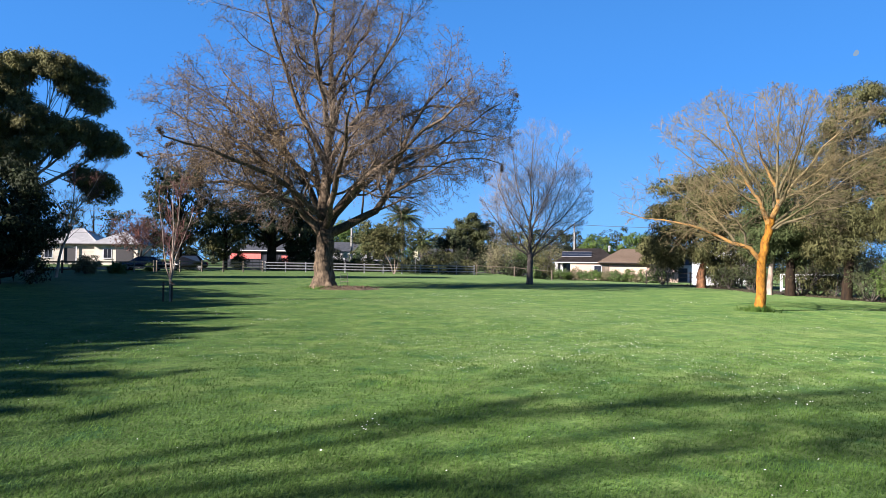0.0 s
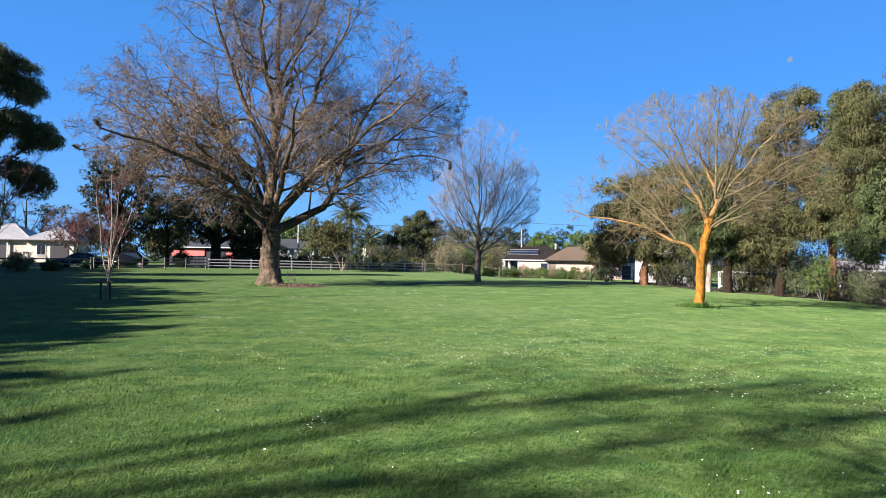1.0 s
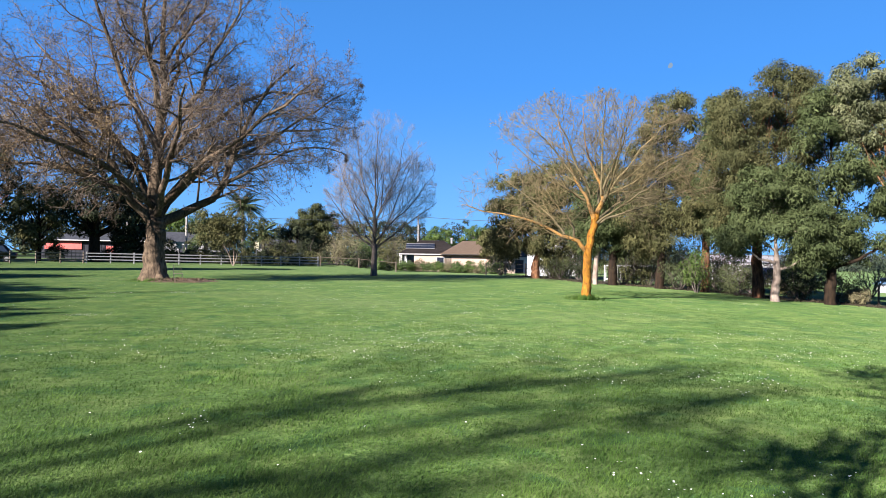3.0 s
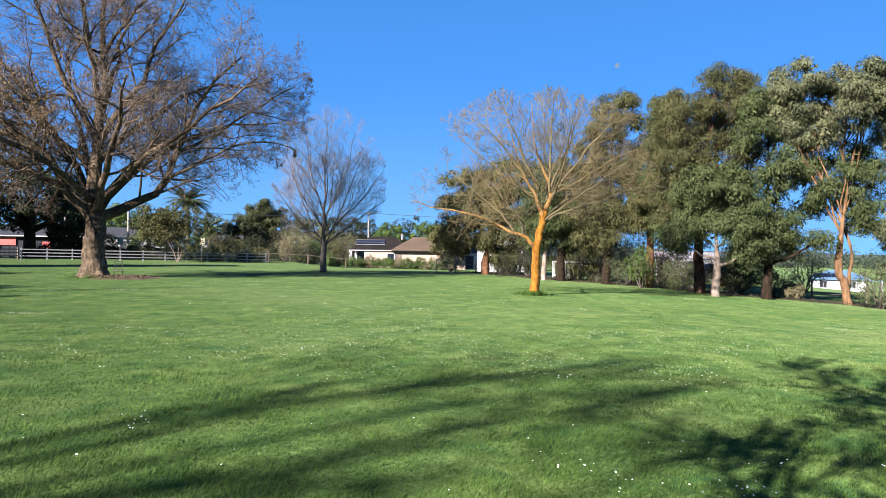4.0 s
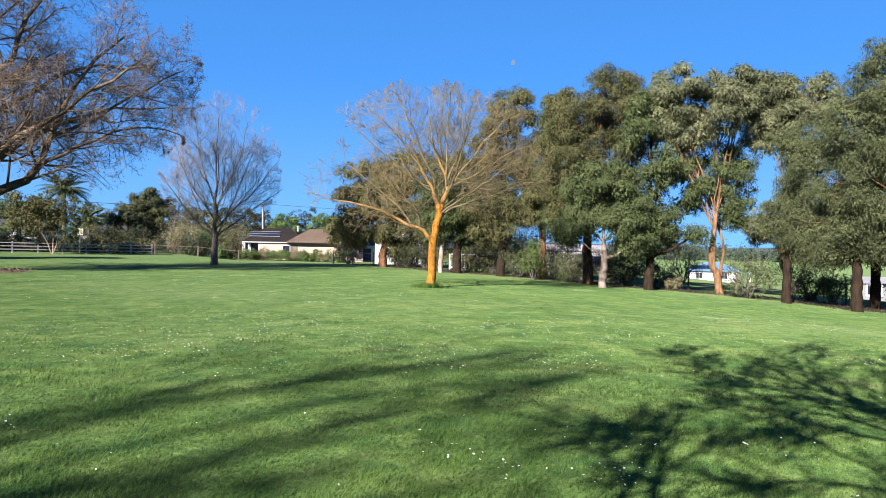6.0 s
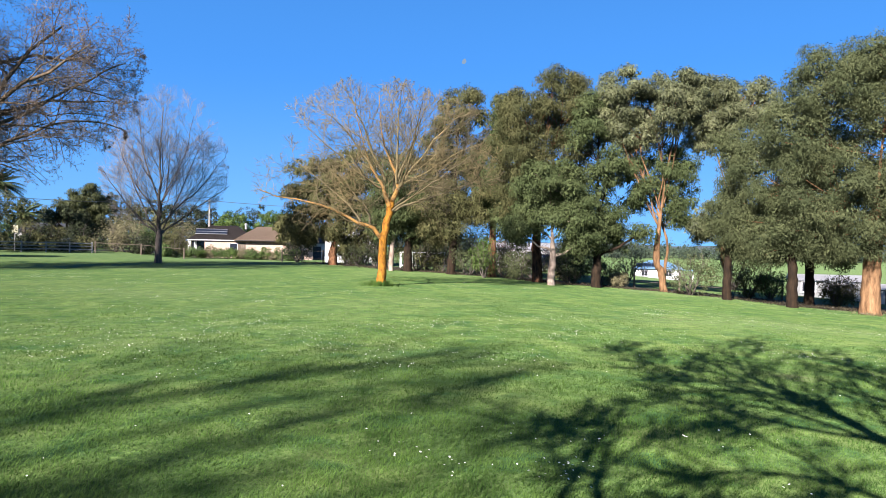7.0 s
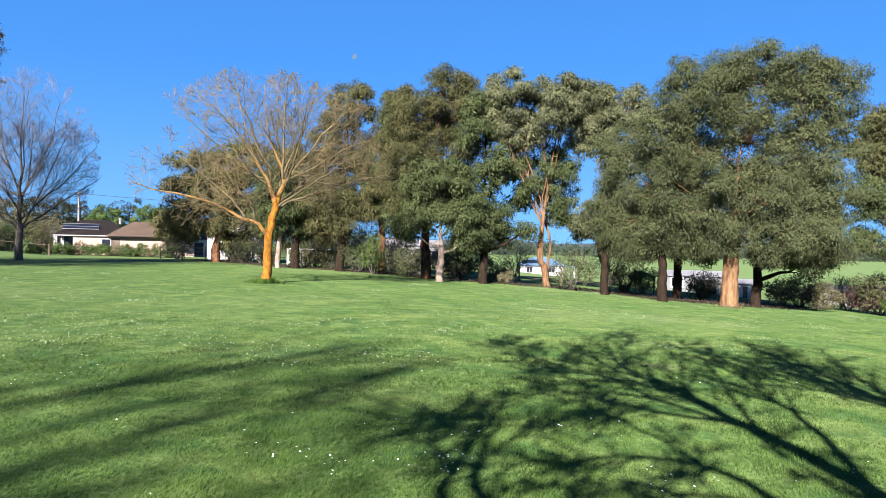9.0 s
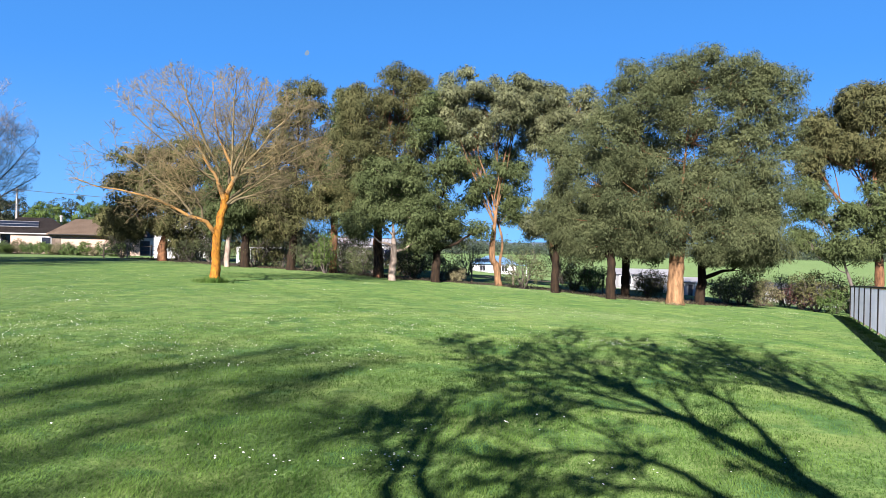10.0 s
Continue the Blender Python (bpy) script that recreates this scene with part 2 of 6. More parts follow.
# ---- the lie of the land ----
def soft(x, w):
    return w * np.logaddexp(0, np.asarray(x, float) / w)


def step(a, b, x):
    q = np.clip((np.asarray(x, float) - a) / (b - a), 0, 1)
    return q * q * (3 - 2 * q)


def land(x, y):
    """Ground height: level by the camera, falling gently to the east paddocks, rising to the street, with hills far off."""
    x, y = np.asarray(x, float), np.asarray(y, float)
    u = x * math.cos(radians(24)) - y * math.sin(radians(24))
    v = -0.643 * x + 0.766 * y
    r, bearing = np.hypot(x, y), np.degrees(np.arctan2(x, y))
    drop = 9 * np.tanh((0.0455 * soft(u - 1, 2) + 0.07 * soft(u - 34, 6)) / 9)
    rise = 3 * np.tanh(0.02 * soft(v - 42, 4) / 3)
    east = step(36, 46, bearing) * (1 - step(120, 150, bearing))
    far = east * (4.5 * step(260, 620, r))
    dip = 0.65 * step(62, 96, r) * step(4, 10, bearing) * (1 - step(20, 27, bearing)) * (1 - step(200, 400, r))
    return rise - drop + far - dip


def spot(bearing, distance):
    """Place on the ground by compass bearing (0 is straight ahead at the start) and distance from the camera."""
    x, y = distance * math.sin(radians(bearing)), distance * math.cos(radians(bearing))
    return x, y, float(land(x, y))


def sheet_from(name, verts, faces, mat, smooth=True):
    """A mesh object from arrays: verts (n, 3) and faces (m, 3 or 4), or a list of such face arrays."""
    groups = faces if isinstance(faces, list) else [faces]
    mesh = bpy.data.meshes.new(name)
    verts = np.asarray(verts, np.float32)
    mesh.vertices.add(len(verts))
    mesh.vertices.foreach_set("co", verts.ravel())
    loops = np.concatenate([g.ravel() for g in groups]).astype(np.int32)
    sizes = np.concatenate([np.full(len(g), g.shape[1]) for g in groups])
    starts = np.concatenate([[0], np.cumsum(sizes)[:-1]]).astype(np.int32)
    mesh.loops.add(len(loops))
    mesh.loops.foreach_set("vertex_index", loops)
    mesh.polygons.add(len(starts))
    mesh.polygons.foreach_set("loop_start", starts)
    mesh.polygons.foreach_set("use_smooth", np.full(len(starts), smooth))
    mesh.update(calc_edges=True)
    mesh.materials.append(mat)
    return new(name, mesh)


def holder(name, place, turn=0.0, label="", category="", group=""):
    ob = new(name)
    ob.empty_display_size = 0.3
    ob.matrix_world = pose(*place, 0, 0, turn)
    return tagged(ob, label, category, group)


def part(name, bm, mat, parent, label="", smooth=False):
    """Links a bmesh as one mesh object under a thing or a part."""
    mesh = bpy.data.meshes.new(name)
    for f in bm.faces:
        f.smooth = smooth
    bm.to_mesh(mesh)
    bm.free()
    mesh.materials.append(mat)
    ob = new(name, mesh)
    ob.parent = parent
    return tagged(ob, label) if label else ob


def box(size, at=(0, 0, 0), bevel=0.0, bm=None, turn=None):
    """A block of that size, with its underside's middle at the place given."""
    bm = bm or bmesh.new()
    m = Matrix.Translation((at[0], at[1], at[2] + size[2] / 2)) @ (turn or Matrix()) @ Matrix.Diagonal((*size, 1))
    made = bmesh.ops.create_cube(bm, size=1, matrix=m)["verts"]
    if bevel:
        edges = {e for v in made for e in v.link_edges}
        bmesh.ops.bevel(bm, geom=list(edges), offset=bevel, segments=1, affect="EDGES")
    return bm


def rod(a, b, r0, r1=None, sides=8, bm=None):
    """A round bar from a to b."""
    bm = bm or bmesh.new()
    a, b = Vector(a), Vector(b)
    way = b - a
    m = Matrix.Translation((a + b) / 2) @ way.to_track_quat("Z", "Y").to_matrix().to_4x4()
    bmesh.ops.create_cone(bm, cap_ends=True, segments=sides, radius1=r0, radius2=r0 if r1 is None else r1, depth=way.length, matrix=m)
    return bm


def poly(verts, faces, bm=None):
    bm = bm or bmesh.new()
    vs = [bm.verts.new(v) for v in verts]
    for f in faces:
        bm.faces.new([vs[i] for i in f])
    return bm


# ---- ground ----
def build_ground():
    radii = np.concatenate([[0.0], np.geomspace(0.6, 4700, 150)])
    angles = np.radians(np.arange(0, 360, 1.5))
    rr, aa = np.meshgrid(radii[1:], angles, indexing="ij")
    x, y = rr * np.sin(aa), rr * np.cos(aa)
    z = land(x, y)
    verts = np.concatenate([[[0, 0, float(land(0, 0))]], np.stack([x.ravel(), y.ravel(), z.ravel()], 1)])
    n, rings = len(angles), len(radii) - 1
    j = np.arange(n)
    k = (j + 1) % n
    tris = np.stack([np.zeros(n, int), 1 + k, 1 + j], 1)
    quads = np.concatenate([np.stack([1 + i * n + j, 1 + i * n + k, 1 + (i + 1) * n + k, 1 + (i + 1) * n + j], 1) for i in range(rings - 1)])
    ground = sheet_from("ground", verts, [tris, quads], M["lawn"])
    tagged(ground, "mown green lawn dotted with daisies, sloping to paddocks", "lawn", kind="structure")


build_ground()


# ---- trees ----
def unit(v):
    return v / np.maximum(np.linalg.norm(v, axis=-1, keepdims=True), 1e-9)


def curve_through(points, k):
    """A smooth line of k points through a few control points."""
    p = np.asarray(points, float)
    ext = np.vstack([2 * p[0] - p[1], p, 2 * p[-1] - p[-2]])
    out = []
    for s in np.linspace(0, len(p) - 1 - 1e-6, k):
        i, f = int(s), s - int(s)
        a, b, c, d = ext[i], ext[i + 1], ext[i + 2], ext[i + 3]
        out.append(0.5 * (2 * b + (c - a) * f + (2 * a - 5 * b + 4 * c - d) * f * f + (3 * b - a - 3 * c + d) * f ** 3))
    return np.array(out)


def limbs_of(specs, k=9, rng=None, jitter=0.0):
    """Main limbs: (control points, start radius, end radius) each, resampled to k points."""
    pts, rad = [], []
    for points, r0, r1 in specs:
        line = curve_through(points, k)
        if rng is not None and jitter:
            line[1:] += rng.normal(0, jitter, (k - 1, 3))
        pts.append(line)
        rad.append(np.linspace(r0, r1, k))
    return np.array(pts), np.array(rad)


def sprout(rng, parents, n, ratio, angle, k=4, wander=0.12, up=0.0, low=0.25, thick=0.6, most=1.0, least=0.004, env=None, shrink=0.55, fan=1.0):
    """The next order of branches: n on each parent, at that angle to it, kept inside the crown env = (centre, radii)."""
    P, R = parents
    N, kp = R.shape
    idx = np.repeat(np.arange(N), n)
    u = (np.tile(np.arange(n), N) + rng.uniform(0, 1, N * n)) / n * (1 - low) + low
    u = np.clip(u, 0, 0.999)
    s = u * (kp - 1)
    i = s.astype(int)
    f = (s - i)[:, None]
    start = P[idx, i] * (1 - f) + P[idx, i + 1] * f
    tang = unit(P[idx, i + 1] - P[idx, i])
    r_at = R[idx, i] * (1 - f[:, 0]) + R[idx, i + 1] * f[:, 0]
    size = np.linalg.norm(np.diff(P, axis=1), axis=2).sum(1)[idx]
    ref = np.where(np.abs(tang[:, 2:]) > 0.9, [[1.0, 0, 0]], [[0, 0, 1.0]])
    a = unit(np.cross(tang, ref))
    b = np.cross(tang, a)
    turn = np.tile(np.arange(n), N) * 2.4 + np.repeat(rng.uniform(0, 6.28, N), n) + rng.normal(0, 0.4, N * n)
    tilt = np.clip(rng.normal(angle, 0.17, N * n), 0.15, 1.5)[:, None]
    d = unit(np.cos(tilt) * tang + np.sin(tilt) * (np.cos(turn)[:, None] * a + fan * np.sin(turn)[:, None] * b))
    length = size * ratio * rng.uniform(0.6, 1.2, N * n) * (1.2 - shrink * u)
    if env is not None:
        c, rad = np.asarray(env[0], float), np.asarray(env[1], float)
        q, w = (start - c) / rad, d / rad
        A, B, C = (w * w).sum(1), (q * w).sum(1), (q * q).sum(1) - 1
        leave = (-B + np.sqrt(np.maximum(B * B - A * C, 0))) / A
        length = np.minimum(length, np.maximum(leave * rng.uniform(0.85, 1.1, N * n), length * 0.22))
    pts = [start]
    for _ in range(k - 1):
        d = unit(d + rng.normal(0, wander, d.shape) + np.array([0, 0, up]))
        pts.append(pts[-1] + d * (length / (k - 1))[:, None])
    r0 = np.minimum(r_at * thick, most)
    rad = np.maximum(r0[:, None] * np.linspace(1, 0.35, k)[None], least)
    return np.stack(pts, 1), rad


def tubes(name, sets, mat, parent, label=""):
    """One mesh of tapering tubes; sets: (points, radii, sides)."""
    verts, faces, cones, base = [], [], [], 0
    for P, R, sides in sets:
        N, k = R.shape
        if not N:
            continue
        if k == 2:
            a, b = P[:, 0], P[:, 1]
            t = unit(b - a)
            u = unit(np.cross(t, np.where(np.abs(t[:, 2:]) > 0.85, [[1.0, 0, 0]], [[0, 0, 1.0]])))
            w = np.cross(t, u)
            ring = [a + R[:, :1] * (u * math.cos(q) + w * math.sin(q)) for q in (0.0, 2.094, 4.189)]
            verts.append(np.stack([*ring, b], 1).reshape(-1, 3))
            n0 = base + np.arange(N)[:, None] * 4
            cones.append(np.concatenate([n0 + np.array([i, j, 3]) for i, j in ((0, 1), (1, 2), (2, 0))]))
            base += N * 4
            continue
        if sides >= 7:
            end = unit(P[:, -1] - P[:, -2])
            P = np.concatenate([P, (P[:, -1] + end * R[:, -1:] * 0.5)[:, None], (P[:, -1] + end * R[:, -1:] * 0.8)[:, None]], 1)
            R = np.concatenate([R, R[:, -1:] * 0.75, R[:, -1:] * 0.05], 1)
            N, k = R.shape
        t = unit(np.gradient(P, axis=1))
        ref = np.where(np.abs(t[:, :1, 2:]) > 0.85, np.array([1.0, 0, 0]), np.array([0, 0, 1.0]))
        a = unit(np.cross(t, np.broadcast_to(ref, t.shape)))
        b = np.cross(t, a)
        th = np.arange(sides) * 2 * math.pi / sides
        ring = a[:, :, None] * np.cos(th)[None, None, :, None] + b[:, :, None] * np.sin(th)[None, None, :, None]
        v = P[:, :, None] + R[:, :, None, None] * ring
        verts.append(v.reshape(-1, 3))
        n0 = base + np.arange(N)[:, None, None] * k * sides + np.arange(k - 1)[None, :, None] * sides
        j = np.arange(sides)[None, None]
        j2 = (np.arange(sides) + 1) % sides
        q = np.stack([n0 + j, n0 + j2, n0 + j2 + sides, n0 + j + sides], -1)
        faces.append(q.reshape(-1, 4))
        base += N * k * sides
    ob = sheet_from(name, np.concatenate(verts), ([np.concatenate(faces)] if faces else []) + ([np.concatenate(cones)] if cones else []), mat)
    ob.parent = parent
    return tagged(ob, label, kind="stuff" if name in ("twig", "bough", "stem") else "")


def leaf_blades(rng, centres, per, spread, long, wide, hang=0.3, flat=1.0):
    """Leaves strewn round the centres: arrays of vertices and triangles."""
    n = len(centres) * per
    c = np.repeat(centres, per, axis=0)
    off = rng.normal(0, 1, (n, 3))
    off = unit(off) * np.minimum(np.abs(rng.normal(0, 0.62, (n, 1))), 1.15) * spread
    off[:, 2] *= flat
    c = c + off
    d = unit(rng.normal(0, 1, (n, 3)) + 0.6 * unit(off) + np.array([0, 0, -hang]))
    s = unit(np.cross(d, rng.normal(0, 1, (n, 3))))
    L = (long * rng.uniform(0.6, 1.3, n))[:, None]
    W = (wide * rng.uniform(0.6, 1.3, n))[:, None]
    verts = np.stack([c - s * W, c + s * W, c + d * L], 1).reshape(-1, 3)
    return verts, np.arange(3 * n).reshape(-1, 3)


def leaves(name, rng, centres, per, spread, long, wide, mat, parent, hang=0.3, flat=1.0, label=""):
    v, f = leaf_blades(rng, np.asarray(centres, float), per, spread, long, wide, hang, flat)
    ob = sheet_from(name, v, f, mat, smooth=False)
    ob.parent = parent
    return tagged(ob, label, kind="stuff")


def join_sets(*sets):
    """Branch sets of one length as one set of parents."""
    return np.concatenate([s[0] for s in sets]), np.concatenate([s[1] for s in sets])


def flare(rad, amount, reach):
    """Widens the foot of a trunk."""
    q = np.linspace(0, 1, rad.shape[1])
    return rad * (1 + amount * np.exp(-q / reach))[None]


def gnarl(ob, amount, size, roots=0.0, count=5, reach=4.5):
    """Lumps and root buttresses on a trunk, fading out above that height."""
    for v in ob.data.vertices:
        fade = float(1 - step(reach * 0.7, reach * 1.4, v.co.z))
        if fade > 0:
            q = noise.noise(v.co * size) + 0.5 * noise.noise(v.co * size * 2.7)
            th = math.atan2(v.co.y, v.co.x)
            out = 1 + roots * math.exp(-max(v.co.z, 0) / 0.4) * (0.35 + 0.65 * math.cos(count * th + 1.0 + 0.8 * math.sin(2 * th)))
            n = v.normal.copy()
            v.co += n * amount * q * fade
            v.co.x, v.co.y = v.co.x * out, v.co.y * out


def old_oak():
    rng = np.random.default_rng(11)
    bearing = -9.75
    tree = holder("oak_tree", spot(bearing, 45), -bearing, "great bare spreading oak with brown twigs and thick grey trunk", "tree")
    trunk = limbs_of([(((0, 0, -0.2), (-0.08, 0, 1.6), (0.02, 0, 3.0), (0, 0, 4.0)), 0.60, 0.52)], 36, rng, 0.012)
    trunk = (trunk[0], flare(trunk[1], 0.55, 0.11))
    main = limbs_of([
        (((0, 0, 3.6), (-0.05, 0, 6.4), (0.15, 0.3, 10), (0.2, 0.1, 14.5), (0.4, 0, 20.0)), 0.46, 0.06),
        (((0.2, 0, 3.5), (1.9, -0.3, 4.3), (3.6, -0.5, 5.6), (4.4, -0.5, 7.6), (5.6, 0, 10.8), (8.2, 0.3, 14.0)), 0.32, 0.06),
        (((0.2, 0.2, 3.9), (1.5, 0.7, 5.8), (3.9, 1.4, 8.0), (7.6, 2, 9.9), (11.2, 2.2, 10.6)), 0.24, 0.04),
        (((-0.2, 0, 3.5), (-1.5, -0.3, 5.0), (-2.8, -0.5, 7.2), (-5.6, -0.5, 9.2), (-9.6, 0, 10.8)), 0.29, 0.05),
        (((-0.1, 0.3, 4.6), (-1.8, 1.4, 7.6), (-3.9, 2.4, 11), (-7.0, 3, 14.4)), 0.24, 0.05),
        (((0, -0.2, 3.9), (0.4, -2.4, 6.0), (0.9, -5.2, 8.4), (1.2, -8.6, 10.2)), 0.26, 0.05),
        (((0, 0.3, 4.0), (-0.5, 2.9, 7), (-1, 5.8, 9.6), (-1.5, 9, 11.6)), 0.26, 0.05),
        (((0.05, 0, 7.6), (1.6, 0, 10.6), (3.3, 0.5, 14.4), (4.9, 0.6, 18.4)), 0.22, 0.05),
        (((0, 0, 8.0), (-1.6, 0, 11.0), (-3.0, -0.5, 14.8), (-4.0, -0.6, 18.6)), 0.22, 0.05),
        (((0.1, 0.2, 9.4), (0.8, 2.0, 12.4), (1.5, 4.4, 16.0), (1.8, 5.6, 18.4)), 0.18, 0.04),
        (((0.1, 0, 9.8), (-0.5, -2.0, 12.8), (-0.8, -4.6, 16.0), (-1.0, -5.8, 18.0)), 0.18, 0.04),
        (((-0.1, -0.3, 4.4), (-2.4, -2.4, 6.2), (-5.4, -4.8, 7.6), (-8.6, -6.6, 8.2)), 0.21, 0.04),
        (((0.3, -0.2, 4.6), (2.6, -2.4, 7.0), (5.6, -5.0, 9.4), (8.2, -6.6, 11.6)), 0.21, 0.04),
        (((-0.3, -0.1, 4.0), (-2.8, -1.0, 5.6), (-6.0, -1.6, 6.4), (-9.6, -2.0, 6.0)), 0.18, 0.04),
        (((0.3, 0.3, 4.4), (2.0, 3.0, 7.0), (4.2, 5.5, 9.4), (6.0, 8.0, 11.4)), 0.19, 0.04),
        (((-0.3, 0.3, 4.0), (-2.6, 3.0, 5.8), (-5.4, 5.2, 7.2), (-7.6, 7.0, 8.0)), 0.19, 0.04),
        (((-0.1, 0.1, 6.2), (-2.6, 0.5, 8.6), (-6.0, 1.0, 11.4), (-8.9, 1.3, 13.2)), 0.21, 0.03),
        (((0.1, 0.1, 6.8), (2.6, 0.8, 9.6), (6.0, 1.6, 12.0), (10.2, 1.8, 13.0)), 0.21, 0.04),
        (((3.6, -0.5, 5.6), (5.5, -0.6, 7.0), (8.5, -0.4, 8.4), (11.6, 0, 8.6)), 0.12, 0.03),
        (((4.4, -0.5, 7.6), (7.0, 0.3, 9.2), (9.8, 0.5, 11.4), (11.8, 0.5, 12.8)), 0.12, 0.03),
        (((-2.8, -0.5, 7.2), (-5.5, 0.5, 8.6), (-8.5, 1.0, 8.6), (-11.4, 1.0, 8.2)), 0.12, 0.03),
        (((0.2, 0, 13.0), (2.2, 0.5, 16.5), (3.6, 0.5, 20.5)), 0.12, 0.03),
        (((0.2, 0, 12.0), (-2.0, 0.5, 15.8), (-3.4, 0.3, 20.0)), 0.12, 0.03)], 10, rng, 0.10)
    env = ((0.2, 0, 12.8), (12.9, 11.5, 9.8))
    b1 = sprout(rng, main, 12, 0.40, 0.85, 7, 0.18, 0.03, 0.22, 0.45, 0.08, env=env)
    b2 = sprout(rng, b1, 9, 0.46, 0.85, 5, 0.18, 0.0, 0.15, 0.55, 0.034, 0.013, env=env)
    b3 = sprout(rng, b2, 5, 0.52, 0.9, 3, 0.18, 0.0, 0.12, 0.7, 0.015, 0.0085, env=env)
    b4 = sprout(rng, b3, 4, 0.66, 0.9, 2, 0.16, 0.0, 0.1, 0.8, 0.011, 0.0092, env=env)
    gnarl(tubes("trunk", [(*trunk, 28), (*main, 10)], M["oak_bark"], tree, "furrowed grey-brown trunk and limbs"), 0.085, 1.7, 0.34, 6)
    tubes("bough", [(*b1, 6), (*b2, 4)], M["oak_bark"], tree)
    tubes("twig", [(*b3, 3), (*b4, 3)], M["oak_twig"], tree, "fine bare brown twigs")
    tips = b4[0][:, -1]
    leaves("bud", rng, tips, 2, 0.12, 0.070, 0.028, M["oak_bud"], tree, label="small swelling buds")
    held = (((tips - np.array([-4.6, -1.0, 8.6])) / np.array([4.6, 6.0, 3.6])) ** 2).sum(1) < rng.uniform(0.3, 1.0, len(tips))
    leaves("dead_leaf", rng, tips[held], 3, 0.26, 0.12, 0.042, M["dead_leaf"], tree, label="brown leaves still held low in the crown")


def slim_tree():
    rng = np.random.default_rng(5)
    bearing = 7.2
    tree = holder("bare_tree", spot(bearing, 59), -bearing, "slender bare tree with upswept grey branches", "tree")
    trunk = limbs_of([(((0, 0, -0.2), (0, 0, 1.2), (0.05, 0, 2.6)), 0.27, 0.22)], 8)
    trunk = (trunk[0], flare(trunk[1], 0.35, 0.12))
    main = limbs_of([
        (((0.05, 0, 2.4), (0.0, 0, 5), (0.1, 0, 8.0), (0.2, 0, 12.4)), 0.16, 0.02),
        (((0.05, 0, 2.3), (0.9, -0.3, 4.0), (2.0, -0.6, 6.6), (3.2, -0.8, 9.8)), 0.075, 0.016),
        (((0.05, 0, 2.3), (-0.9, 0.3, 3.9), (-1.9, 0.6, 6.2), (-2.8, 0.9, 9.2)), 0.075, 0.016),
        (((0.05, 0, 2.2), (1.4, 0.2, 3.4), (3.2, 0.5, 4.8), (5.4, 0.6, 6.4)), 0.085, 0.018),
        (((0.05, 0, 2.9), (1.6, -0.4, 4.7), (3.2, -0.6, 6.4), (4.9, -0.7, 8.6)), 0.075, 0.016),
        (((0.0, 0, 2.2), (-1.3, -0.3, 3.4), (-2.7, -0.6, 5.0), (-4.0, -0.8, 7.0)), 0.085, 0.018),
        (((0.0, 0, 3.6), (-1.2, 0.3, 5.4), (-2.4, 0.5, 7.6), (-3.2, 0.6, 10.0)), 0.075, 0.016),
        (((0.05, 0, 2.6), (0.3, 1.2, 4.6), (0.7, 2.2, 7.4), (0.9, 2.9, 10)), 0.085, 0.018),
        (((0.05, 0, 2.6), (0.1, -1.2, 4.6), (0.2, -2.3, 7.0), (0.0, -3.0, 9.6)), 0.085, 0.018),
        (((0.05, 0, 4.4), (0.9, 0.3, 6.6), (1.9, 0.5, 9), (2.5, 0.5, 12.0)), 0.075, 0.016),
        (((0.05, 0, 4.8), (-0.7, -0.2, 7.0), (-1.3, -0.3, 9.4), (-1.7, -0.4, 12.2)), 0.075, 0.016)], 9, rng, 0.06)
    env = ((0.4, 0, 7.9), (4.9, 4.4, 6.4))
    b1 = sprout(rng, main, 12, 0.42, 0.7, 6, 0.10, 0.05, 0.2, 0.45, 0.030, env=env)
    b2 = sprout(rng, b1, 9, 0.50, 0.62, 4, 0.10, 0.06, 0.15, 0.55, 0.017, 0.0078, env=env)
    b3 = sprout(rng, b2, 5, 0.60, 0.6, 3, 0.10, 0.06, 0.15, 0.7, 0.009, 0.0056, env=env)
    b4 = sprout(rng, b3, 2, 0.8, 0.6, 2, 0.12, 0.06, 0.2, 0.7, 0.007, 0.0056, env=env)
    tubes("trunk", [(*trunk, 12), (*main, 8)], M["grey_bark"], tree)
    tubes("bough", [(*b1, 5)], M["grey_bark"], tree)
    tubes("twig", [(*b2, 3), (*b3, 3), (*b4, 3)], M["grey_twig"], tree, "pale fine twigs")


